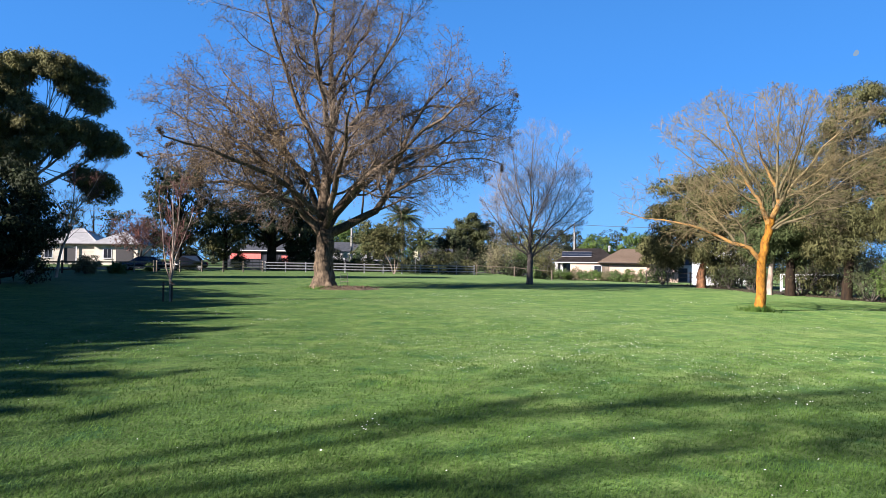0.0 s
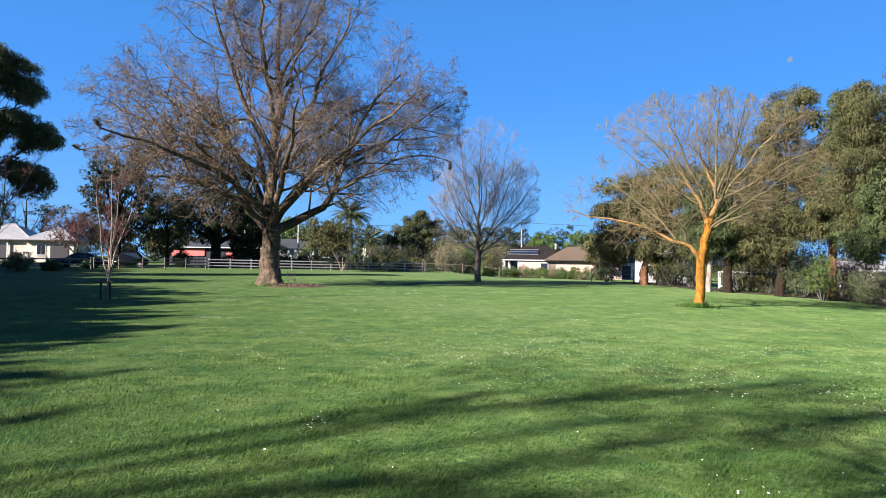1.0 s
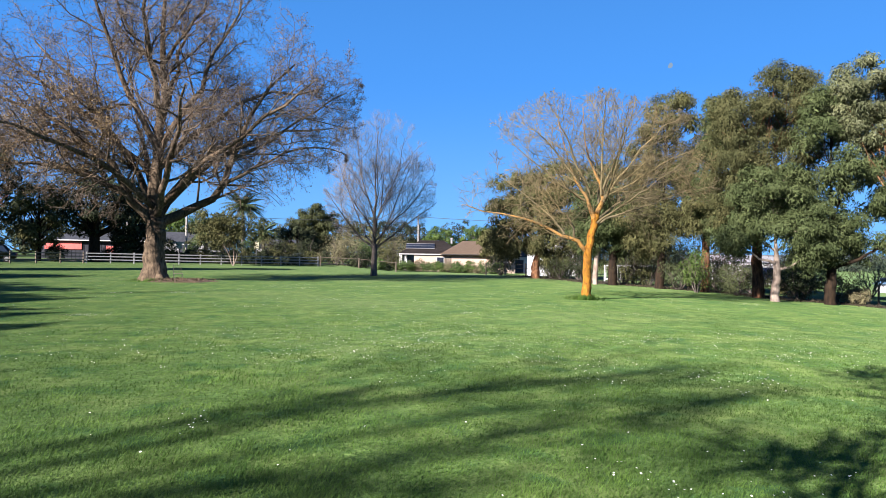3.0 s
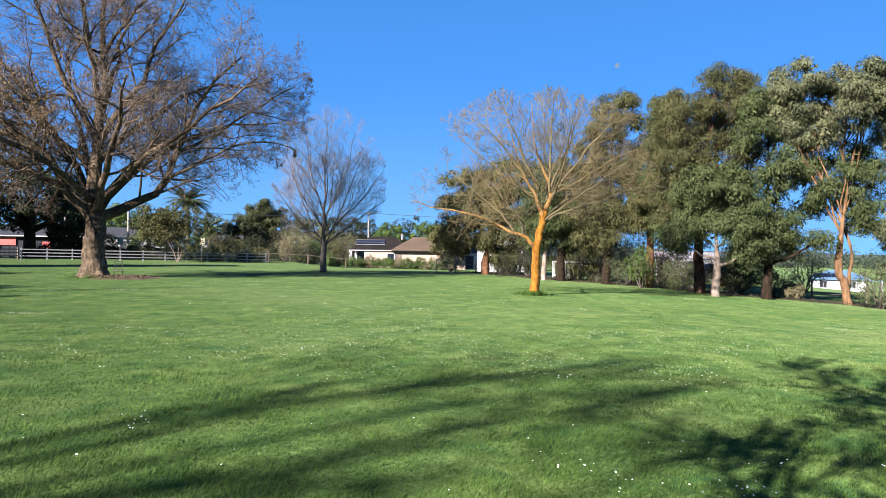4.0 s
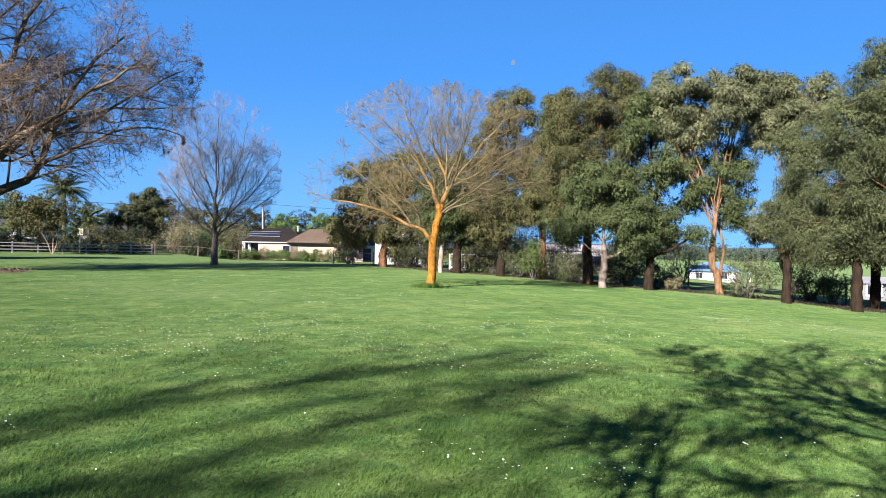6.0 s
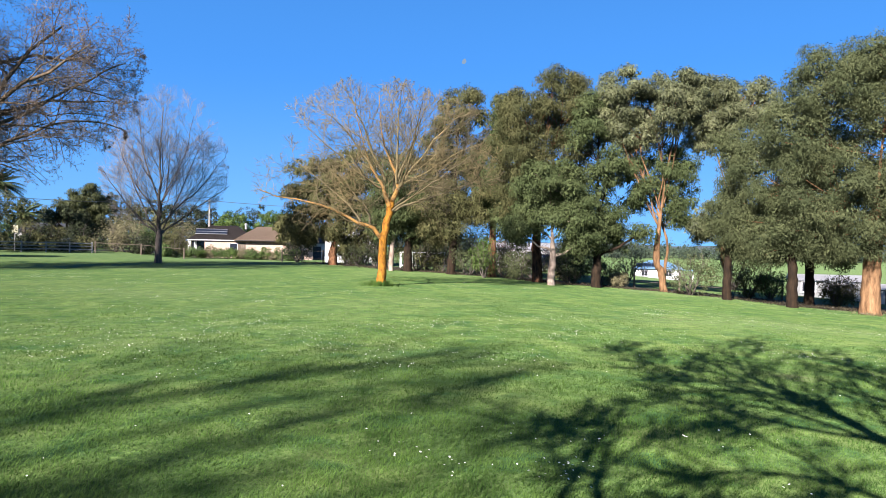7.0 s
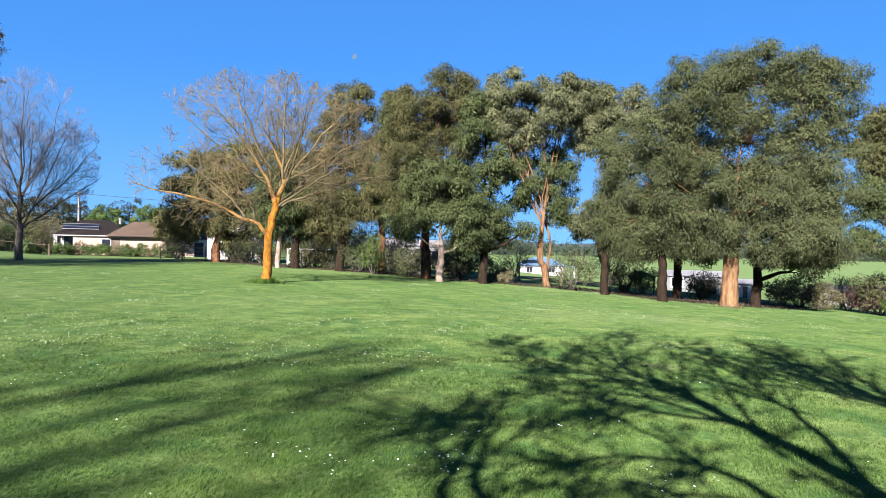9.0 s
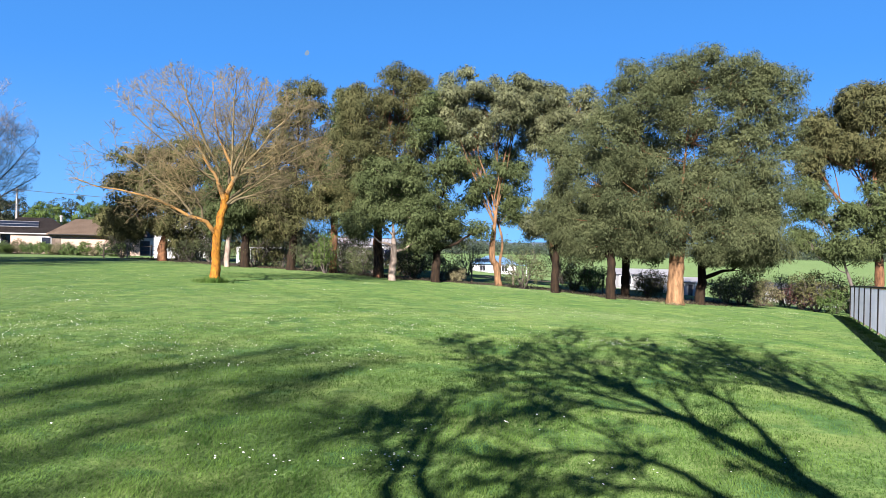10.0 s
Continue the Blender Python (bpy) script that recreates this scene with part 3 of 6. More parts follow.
def lichen_tree():
    rng = np.random.default_rng(23)
    bearing = 24.75
    tree = holder("lichen_tree", spot(bearing, 29.5), -bearing, "bare tree whose trunk is coated in bright orange lichen", "tree")
    trunk = limbs_of([(((0.02, 0, -0.15), (0.03, 0, 0.6), (0.05, 0, 1.4), (0.10, 0, 2.05), (0.20, 0.02, 2.65), (0.30, 0, 3.1), (0.38, 0, 3.55)), 0.185, 0.14)], 22, rng, 0.014)
    trunk = (trunk[0], flare(trunk[1], 0.22, 0.07))
    main = limbs_of([
        (((0.02, 0, 1.95), (-0.30, -0.05, 2.35), (-0.60, -0.1, 2.58), (-1.15, -0.2, 2.77), (-1.86, -0.25, 3.09), (-2.7, -0.3, 3.43), (-4.1, -0.4, 3.6), (-5.1, -0.5, 4.0)), 0.10, 0.012),
        (((0.34, 0, 3.3), (0.20, -0.05, 3.75), (0.06, -0.1, 4.02), (-0.08, -0.1, 4.4), (-0.30, 0, 4.75), (-0.6, 0.1, 5.25), (-1.3, 0.2, 7.6)), 0.12, 0.012),
        (((0.34, 0, 3.3), (0.50, 0.05, 3.8), (0.62, 0.1, 4.15), (0.60, 0.1, 4.55), (0.45, 0.15, 5.1), (0.2, 0.2, 5.6), (-0.1, 0.3, 6.2), (-0.2, 0.3, 8.2)), 0.125, 0.012),
        (((0.45, 0.1, 3.1), (0.75, 0.15, 3.36), (1.22, 0.3, 3.56), (2.0, 0.5, 3.8), (3.4, 0.6, 4.3), (4.4, 0.7, 4.7)), 0.075, 0.010),
        (((-0.5, -0.1, 2.6), (-0.62, -0.3, 3.2), (-1.1, -0.5, 3.8), (-2.1, -0.8, 4.7)), 0.055, 0.012),
        (((0.04, -0.1, 4.1), (-0.7, -0.3, 4.5), (-1.7, -0.6, 5.3), (-3.2, -0.9, 6.6)), 0.06, 0.010),
        (((0.70, 0.1, 4.2), (1.12, 0.2, 4.84), (1.77, 0.3, 5.67), (2.9, 0.4, 7.2)), 0.085, 0.010),
        (((0.72, 0.1, 4.3), (1.7, 0.3, 4.8), (2.9, 0.5, 5.6), (4.4, 0.6, 6.3)), 0.06, 0.010),
        (((0.7, -0.1, 4.1), (1.0, -1.1, 4.9), (1.3, -2.2, 6.0), (1.6, -3.2, 7.0)), 0.055, 0.010),
        (((0.5, 0.2, 4.0), (0.5, 1.2, 4.9), (0.4, 2.3, 6.0), (0.3, 3.3, 7.0)), 0.055, 0.010),
        (((0.66, 0.1, 4.6), (1.2, 0.0, 5.9), (1.5, -0.1, 7.0), (1.7, -0.2, 8.2)), 0.06, 0.010),
        (((-0.2, 0, 4.6), (-0.9, 0.1, 5.7), (-1.8, 0.2, 6.8), (-2.8, 0.3, 7.6)), 0.055, 0.010),
        (((0.45, -0.1, 3.2), (1.2, -0.9, 3.7), (2.2, -1.8, 4.4), (3.4, -2.5, 5.2)), 0.055, 0.010),
        (((0.1, 0.0, 4.5), (-0.5, -0.5, 5.8), (-1.0, -0.9, 7.0), (-1.6, -1.1, 8.2)), 0.055, 0.010),
        (((0.6, 0.0, 4.4), (0.6, -0.7, 5.8), (0.6, -1.2, 7.0), (0.7, -1.4, 8.3)), 0.055, 0.010),
        (((-0.9, -0.15, 2.7), (-1.5, 0.4, 3.5), (-2.6, 0.8, 4.4), (-4.0, 1.0, 5.5)), 0.055, 0.010),
        (((0.5, 0, 3.4), (1.6, 0.8, 4.3), (3.0, 1.3, 5.2), (4.7, 1.6, 5.8)), 0.06, 0.010),
        (((1.0, 0.2, 4.7), (2.0, 0.0, 6.0), (2.9, -0.3, 7.0), (3.7, -0.5, 7.4)), 0.05, 0.010)], 11, rng, 0.03)
    env = ((-0.2, 0, 5.2), (5.7, 5.0, 3.5))
    b1 = sprout(rng, main, 10, 0.44, 0.75, 6, 0.16, 0.05, 0.2, 0.45, 0.019, 0.008, env=env)
    b2 = sprout(rng, b1, 7, 0.54, 0.75, 4, 0.18, 0.03, 0.12, 0.55, 0.012, 0.0066, env=env)
    b3 = sprout(rng, b2, 5, 0.56, 0.8, 3, 0.18, 0.02, 0.12, 0.7, 0.008, 0.0056, env=env)
    b4 = sprout(rng, b3, 2, 0.7, 0.6, 2, 0.10, 0.03, 0.1, 0.8, 0.007, 0.0050, env=env)
    gnarl(tubes("trunk", [(*trunk, 20)], M["lichen"], tree, "trunk thick with orange lichen"), 0.030, 4.5, 0.14, 5)
    tubes("limb", [(main[0][:3], main[1][:3], 10)], M["lichen_limb"], tree, "main limbs patched with orange lichen")
    tubes("bough", [(main[0][3:], main[1][3:], 8), (*b1, 5)], M["lichen_twig"], tree)
    tubes("twig", [(*b2, 3), (*b3, 3), (*b4, 3)], M["lichen_twig"], tree, "fine ochre twigs")
    tips = b4[0][:, -1]
    leaves("bud", rng, tips[rng.random(len(tips)) < 0.25], 1, 0.05, 0.05, 0.016, M["lichen_twig"], tree)


def spread_points(rng, n, inner, outer):
    """n points in a ball shell, kept apart from one another."""
    pts = []
    for _ in range(n):
        cand = unit(rng.normal(0, 1, (24, 3))) * (rng.uniform(inner ** 3, outer ** 3, (24, 1)) ** (1 / 3))
        if pts:
            gap = np.linalg.norm(cand[:, None] - np.array(pts)[None], axis=2).min(1)
            pts.append(cand[gap.argmax()])
        else:
            pts.append(cand[0])
    return np.array(pts)


def draped(rng, centres, outs, per, spread, long, wide, hang=0.8, flat=0.8, rough=0.5, cup=0.55):
    """Leaves lying over leafy tufts like shingles: they face outwards from the tuft and its lobe (outs), and hang."""
    n = len(centres) * per
    c, o = np.repeat(centres, per, axis=0), np.repeat(outs, per, axis=0)
    way = unit(rng.normal(0, 1, (n, 3)) + cup * o)
    c = c + way * (spread * rng.uniform(0.15, 1, (n, 1)) ** 0.6) * np.array([1, 1, flat])
    face = unit(0.75 * way + 0.6 * o + rough * rng.normal(0, 1, (n, 3)))
    d = np.array([0, 0, -hang]) + 0.5 * way + rng.normal(0, 0.5, (n, 3))
    d = unit(d - face * (d * face).sum(1, keepdims=True))
    side = np.cross(face, d)
    L, W = (long * rng.uniform(0.6, 1.35, n))[:, None], (wide * rng.uniform(0.6, 1.3, n))[:, None]
    return np.stack([c - side * W, c + d * L, c + side * W], 1).reshape(-1, 3)


def gum(name, bearing, distance, height, reach, bark, leaf, label, seed, trunk_r=0.3, low=0.3, lean=0.0, lobes=30, lobe=0.34, tufts=16, per=40,
        blade=(0.19, 0.030), tuft=0.40, hang=0.8, deep=None, fork=None, shift=0.0, rise=0.55, group="gum trees along the boundary", inner=0.35, core=95,
        crown=None, ball=0.75, twigs=4, rough=0.5, gap=-0.3, taper=0.45):
    """An evergreen: a trunk, limbs that lead to the lobes of the crown, and leafy tufts over the lobes; sizes in metres.
    crown: the crown's masses, each (x, z, half width, half height), instead of one egg-shaped crown."""
    rng = np.random.default_rng(seed)
    tree = holder(name, spot(bearing, distance), -bearing, label, "tree", group)
    if crown:
        masses, hearts, owner = [], [], []
        for x, z, w, h in crown:
            y = rng.uniform(-0.5, 0.5) * min(w, 1.5)
            dp = min((w + h) / 2 * 1.15, 2.6)
            masses.append((x, y, z))
            count = 2 + int(2.7 * (w * h + w * dp + h * dp) / (3 * ball * ball))
            pts = spread_points(rng, count, 0.3, 1.0) * np.maximum(np.array([w, dp, h]) - 0.3 * ball, 0.3)
            hearts.append(np.array([x, y, z]) + pts)
            owner += [len(masses) - 1] * count
        masses, heart, owner = np.array(masses), np.concatenate(hearts), np.array(owner)
        full = np.array([noise.noise(Vector(p) * 0.6 + Vector((seed, 0, 0))) > gap for p in heart])
        heart, owner = heart[full], owner[full]
        top = masses[masses[:, 2].argmax()]
        centre = masses.mean(0)
        first = fork or max(1.2, (masses[:, 2] - np.array([m[3] for m in crown])).min())
        size = np.full(len(heart), ball)
    else:
        deep = deep or reach
        z0 = height * low
        centre = np.array([lean + shift, 0, (height + z0) / 2])
        shell = spread_points(rng, lobes, inner, 0.82)
        shell[:, :2] *= np.where(shell[:, 2:] < 0.25, 1 / np.sqrt(np.maximum(1 - np.minimum(shell[:, 2:], 0) ** 2, 0.3)), 1.0)
        heart = centre + np.array([reach, deep, (height - z0) / 2]) * shell
        heart[:, 2] -= 0.5 * np.clip(-shell[:, 2] * 2, 0, 1)
        masses, owner = heart, None
        top = np.array([lean + shift * 0.6, 0, z0 + (height - z0) * 0.82])
        first = fork or z0 * 0.75
        size = np.full(lobes, reach * lobe)
    axis = curve_through([(0, 0, -0.25), (lean * 0.12, 0, first * 0.5), (lean * 0.35, 0, first), tuple(top * [0.75, 1, 1] * 0.55 + np.array([lean * 0.2, 0, first * 0.45])), tuple(top)], 30)
    thin = 1 - (taper if crown else 0.0) * step(first, first * 2.2, axis[:, 2])
    along = np.interp(axis[:, 2], [0, first, top[2]], [trunk_r * 0.88, trunk_r * 0.76, 0.05])
    trunk = (axis[None], flare((along * thin)[None], 0.28, 0.03))
    specs = []
    for c in masses:
        want = max(first, first + (c[2] - first) * rise - 0.25 * math.hypot(c[0], c[1]))
        low_arm = crown and c[2] < first * 1.5
        k = max(int(np.abs(axis[:, 2] - (first * 1.45 if low_arm else want)).argmin()), 3)
        a = axis[k]
        mid = a * 0.45 + c * 0.55 + np.array([0, 0, 0.02 * height * rng.normal()])
        mid[:2] += (c[:2] - a[:2]) * 0.08
        specs.append(((tuple(a), tuple(mid), tuple(c + np.array([0, 0, 0.1]))), trunk[1][0, k] * rng.uniform(0.4, 0.6) * (0.4 if low_arm else 1.0), 0.02))
    main = limbs_of(specs, 8, rng, 0.05)
    sets = [(*trunk, 14), (*main, 7)]
    if owner is not None:
        arms = []
        for c, k in zip(heart, owner):
            a = main[0][k][rng.integers(3, 7)]
            arms.append(((tuple(a), tuple(a * 0.5 + c * 0.5 + rng.normal(0, 0.12, 3)), tuple(c)), 0.035, 0.012))
        b1 = limbs_of(arms, 5, rng, 0.03)
    else:
        b1 = sprout(rng, main, twigs, 0.30, 0.7, 4, 0.16, 0.05, 0.45, 0.5, 0.05, 0.012)
    stem = tubes("trunk", sets, bark, tree)
    if crown:
        gnarl(stem, 0.055, 2.6, 0.16, 5, first * 1.2)
    tubes("bough", [(*b1, 3)], bark, tree)
    out = unit(rng.normal(0, 1, (len(heart) * tufts, 3)) + np.array([0, 0, 0.35]) + 0.45 * np.repeat(unit(heart - centre), tufts, axis=0))
    rad = np.repeat(size * rng.uniform(0.75, 1.2, len(heart)), tufts)[:, None]
    tips = np.repeat(heart, tufts, axis=0) + out * rad * rng.uniform(0.6, 1.0, (len(out), 1)) * np.array([1, 1, 0.8])
    v1 = draped(rng, tips, out, per, tuft, blade[0], blade[1], hang, rough=rough)
    v2 = leaf_blades(rng, heart, core, float(size.mean()) * 0.75, blade[0] * 1.25, blade[1] * 2.4, 0.3, 0.8)[0]
    verts = np.concatenate([v1, v2])
    foliage = sheet_from("crown", verts, np.arange(len(verts)).reshape(-1, 3), leaf, False)
    foliage.parent = tree
    tagged(foliage, kind="stuff")
    return tree


def shrub(name, place, size, leaf, label, seed, per=60, clumps=40, blade=(0.14, 0.04), stems=6, group="", stem_mat=None, spread=0.28, category="shrub"):
    """A bush: several stems and leafy clumps inside an uneven dome of that size (x, y, z)."""
    rng = np.random.default_rng(seed)
    bush = holder(name, place, rng.uniform(0, 360) if size[0] == size[1] else -math.degrees(math.atan2(place[0], place[1])), label, category, group)
    specs = []
    for i in range(stems):
        a = i * 2.4 + rng.uniform(-0.3, 0.3)
        specs.append((((0.05 * math.cos(a), 0.05 * math.sin(a), -0.05), (0.22 * size[0] * math.cos(a), 0.22 * size[1] * math.sin(a), size[2] * 0.4),
                       (0.36 * size[0] * math.cos(a), 0.36 * size[1] * math.sin(a), size[2] * rng.uniform(0.65, 0.95))), 0.02 + 0.012 * size[2], 0.01))
    main = limbs_of(specs, 6, rng, 0.03 * size[2])
    b = sprout(rng, main, 5, 0.4, 0.7, 3, 0.2, 0.1, 0.3, 0.6, 0.03, 0.006)
    tubes("stem", [(*main, 5), (*b, 3)], stem_mat or M["grey_bark"], bush)
    q = unit(rng.normal(0, 1, (clumps, 3))) * (rng.uniform(0.25, 1, (clumps, 1)) ** 0.5) * rng.uniform(0.8, 1.1, (clumps, 1))
    q = q * np.array([size[0] / 2, size[1] / 2, size[2] * 0.46]) + np.array([0, 0, size[2] * 0.52])
    out = unit(q - np.array([0, 0, size[2] * 0.3]))
    verts = draped(rng, q, out, per, spread * min(size), blade[0], blade[1], 0.2, rough=0.7)
    foliage = sheet_from("foliage", verts, np.arange(len(verts)).reshape(-1, 3), leaf, False)
    foliage.parent = bush
    tagged(foliage, kind="stuff")
    return bush


M["tan_bark"] = material("tan_gum_bark", (0.050, 0.027, 0.012), (0.225, 0.130, 0.064), 6, 0.9, 1.0, 16, (1, 1, 0.25), big=0.45)
M["dead_leaf"] = material("dead_oak_leaf", (0.090, 0.062, 0.030), (0.200, 0.140, 0.066), 1.2, 0.8, 0, island=0.4, through_light=0.2)
M["lichen_limb"] = material("lichen_limb", (0.105, 0.080, 0.045), (0.320, 0.165, 0.036), 2.6, 0.9, 0.6, 14, big=0.3)
old_oak()
slim_tree()
lichen_tree()

# The row of gums along the east boundary
gum("gum_tree", 20.6, 59, 10.8, 4.8, M["red_bark"], M["olive_leaf"], "rounded olive-leaved gum with short reddish trunk", 31, 0.42, ball=0.95, tuft=0.5, per=34, blade=(0.26, 0.04), fork=1.2,
    crown=[(-1.1, 6.3, 3.1, 2.8), (1.7, 7.0, 3.4, 3.0), (0.3, 4.9, 3.6, 2.6), (-1.8, 3.4, 2.4, 2.0), (1.8, 3.3, 2.7, 2.3)])
gum("gum_tree", 25.4, 48.5, 7.0, 2.0, M["white_bark"], M["gum_leaf"], "small gum with slim white trunk", 32, 0.19, lean=0.5, fork=2.4, crown=[(0.3, 4.9, 1.7, 1.8), (-0.1, 3.4, 1.2, 0.9)])
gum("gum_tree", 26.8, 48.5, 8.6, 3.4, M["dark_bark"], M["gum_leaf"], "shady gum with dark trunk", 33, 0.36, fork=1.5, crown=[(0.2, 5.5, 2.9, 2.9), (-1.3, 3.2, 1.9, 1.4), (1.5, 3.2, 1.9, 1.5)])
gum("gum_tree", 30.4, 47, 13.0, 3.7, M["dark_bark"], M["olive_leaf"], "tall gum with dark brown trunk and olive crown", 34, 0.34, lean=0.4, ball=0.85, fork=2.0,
    crown=[(0.4, 10.6, 2.0, 1.9), (-0.1, 7.7, 2.4, 2.3), (-0.4, 4.4, 2.3, 2.0), (1.6, 5.0, 1.7, 1.9), (-1.6, 3.0, 1.4, 1.0)])
gum("gum_tree", 33.8, 46.5, 12.4, 3.8, M["red_bark"], M["gum_leaf"], "tall gum with reddish trunk and ivy round its foot", 35, 0.30, lean=0.2, fork=3.4, crown=[(0.7, 10.1, 1.7, 2.1), (-0.1, 6.9, 1.7, 2.2), (1.3, 5.2, 1.2, 1.5), (0.4, 4.3, 1.2, 0.9)])
gum("gum_tree", 37.6, 42.6, 12.8, 4.8, M["red_bark"], M["brown_leaf"], "gum with red-brown trunk and dense feathery crown", 36, 0.36, lean=-0.3, hang=1.0, blade=(0.19, 0.022), per=48, rough=0.62, fork=2.6,
    crown=[(-0.9, 9.9, 2.2, 1.8), (1.3, 10.5, 1.7, 1.8), (-1.2, 7.5, 2.1, 1.9), (1.4, 7.6, 2.1, 1.9), (-1.1, 5.4, 1.7, 1.4), (1.0, 5.5, 1.6, 1.3), (2.0, 12.0, 0.7, 0.8), (0.8, 12.3, 0.6, 0.5)])
gum("gum_tree", 38.7, 39.3, 7.0, 3.0, M["white_bark"], M["gum_leaf"], "gum with forked white trunk and drooping leaves", 37, 0.24, lean=0.3, fork=1.5, ball=0.60, tuft=0.38, per=32, gap=-0.5,
    crown=[(-1.3, 3.8, 1.3, 1.0), (1.0, 3.9, 1.4, 1.1), (-0.2, 5.6, 2.1, 1.4), (1.9, 2.6, 0.9, 0.9), (-2.0, 3.0, 0.9, 0.7), (0.0, 4.4, 1.3, 0.8)])
gum("gum_tree", 42.3, 40.5, 11.0, 2.6, M["dark_bark"], M["gum_leaf"], "gum with dark trunk and one low side limb", 38, 0.30, lean=0.2, fork=1.6, crown=[(0.0, 9.0, 1.5, 2.0), (0.7, 6.3, 1.2, 1.7), (-0.1, 4.0, 1.5, 1.3), (-0.6, 2.4, 1.2, 0.8), (0.8, 3.0, 0.9, 0.8), (2.3, 3.1, 0.4, 0.3)])
gum("gum_tree", 47.6, 41.5, 13.0, 3.1, M["tan_bark"], M["silver_leaf"], "tall gum with forked tan trunk and silvery crown", 39, 0.24, lean=-1.3, fork=2.2, rise=0.3, ball=0.7, tuft=0.36,
    crown=[(-2.1, 11.2, 1.8, 1.6), (-0.2, 10.6, 1.8, 2.0), (0.9, 11.4, 1.4, 1.2), (-2.0, 9.2, 1.5, 1.4), (-3.3, 10.4, 1.2, 1.2)])
gum("gum_tree", 47.6, 42.4, 8.0, 2.6, M["tan_bark"], M["gum_leaf"], "young gum filling beneath the tall crowns", 46, 0.10, lean=0.3, fork=3.0, crown=[(0.1, 6.8, 1.6, 1.6), (-1.1, 5.4, 1.3, 1.0), (0.8, 4.8, 1.1, 1.0), (-2.0, 7.3, 1.0, 0.9)])
gum("gum_tree", 52.3, 43, 13.8, 4.3, M["tan_bark"], M["silver_leaf"], "tall gum with bare tan limbs under a high crown", 47, 0.20, lean=-1.0, fork=3.0, rise=0.5, ball=0.7, tuft=0.36,
    crown=[(-1.0, 10.9, 1.7, 1.8), (0.5, 11.2, 1.5, 1.6), (-1.0, 9.2, 1.4, 0.9), (1.5, 10.4, 1.0, 1.4), (-1.3, 4.0, 1.0, 1.0)])
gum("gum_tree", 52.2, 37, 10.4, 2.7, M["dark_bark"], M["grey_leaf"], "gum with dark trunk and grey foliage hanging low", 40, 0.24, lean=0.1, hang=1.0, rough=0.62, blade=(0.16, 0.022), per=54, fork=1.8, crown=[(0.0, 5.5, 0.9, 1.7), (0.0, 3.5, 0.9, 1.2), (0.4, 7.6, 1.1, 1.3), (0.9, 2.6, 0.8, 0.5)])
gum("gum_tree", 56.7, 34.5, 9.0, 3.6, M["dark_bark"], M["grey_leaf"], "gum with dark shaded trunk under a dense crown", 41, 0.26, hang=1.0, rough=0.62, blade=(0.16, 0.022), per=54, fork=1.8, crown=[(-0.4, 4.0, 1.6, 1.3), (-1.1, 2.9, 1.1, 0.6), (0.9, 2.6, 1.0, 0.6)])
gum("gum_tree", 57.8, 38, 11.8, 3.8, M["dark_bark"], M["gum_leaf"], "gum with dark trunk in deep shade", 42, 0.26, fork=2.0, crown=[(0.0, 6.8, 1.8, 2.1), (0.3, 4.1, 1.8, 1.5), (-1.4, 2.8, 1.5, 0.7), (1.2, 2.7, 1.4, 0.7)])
gum("gum_tree", 61.6, 34.4, 12.7, 5.8, M["tan_bark"], M["grey_leaf"], "massive gum with stout tan trunk and dense weeping crown", 43, 0.43, lean=0.3, fork=2.8, rise=0.9, hang=1.0, blade=(0.14, 0.019), tuft=0.42, per=60, core=170, ball=0.74, rough=0.62, gap=-0.52, taper=0.75,
    crown=[(0.7, 10.7, 1.5, 1.3), (2.6, 10.4, 1.4, 1.2), (4.0, 9.6, 1.4, 1.5), (-1.5, 9.6, 1.8, 1.6), (-0.3, 10.5, 1.2, 1.1), (-2.8, 7.6, 1.6, 1.8), (0.8, 8.1, 2.3, 2.1), (3.5, 7.0, 1.8, 1.7), (-4.1, 5.7, 1.6, 2.0),
           (-1.6, 5.2, 2.1, 1.9), (1.3, 4.9, 2.1, 1.7), (3.7, 5.0, 1.5, 1.4), (-4.9, 3.7, 1.0, 1.2), (-2.6, 3.2, 1.5, 0.9), (0.0, 3.3, 1.5, 0.8), (2.8, 3.3, 1.7, 0.9), (-4.2, 2.6, 1.1, 0.6), (3.6, 2.5, 1.1, 0.5), (1.7, 2.5, 0.8, 0.5)])
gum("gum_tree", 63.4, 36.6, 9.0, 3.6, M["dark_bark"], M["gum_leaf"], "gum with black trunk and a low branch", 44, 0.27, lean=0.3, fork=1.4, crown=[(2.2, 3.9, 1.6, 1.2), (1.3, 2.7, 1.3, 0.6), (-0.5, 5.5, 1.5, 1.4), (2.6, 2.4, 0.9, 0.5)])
gum("gum_tree", 75.2, 41, 12.0, 5.0, M["red_bark"], M["brown_leaf"], "open-crowned gum with reddish trunk beyond the pale fence", 45, 0.27, fork=2.6, rise=0.45, ball=0.55, tuft=0.40, per=36, gap=-0.5,
    crown=[(-2.2, 9.7, 1.4, 1.0), (-0.6, 10.4, 1.6, 1.2), (-3.2, 8.6, 0.9, 0.9), (-1.2, 8.4, 1.8, 0.8), (-2.8, 7.5, 0.8, 0.7), (0.5, 7.6, 1.0, 1.2), (2.0, 9.3, 2.2, 1.6), (2.5, 6.3, 1.9, 1.6)])
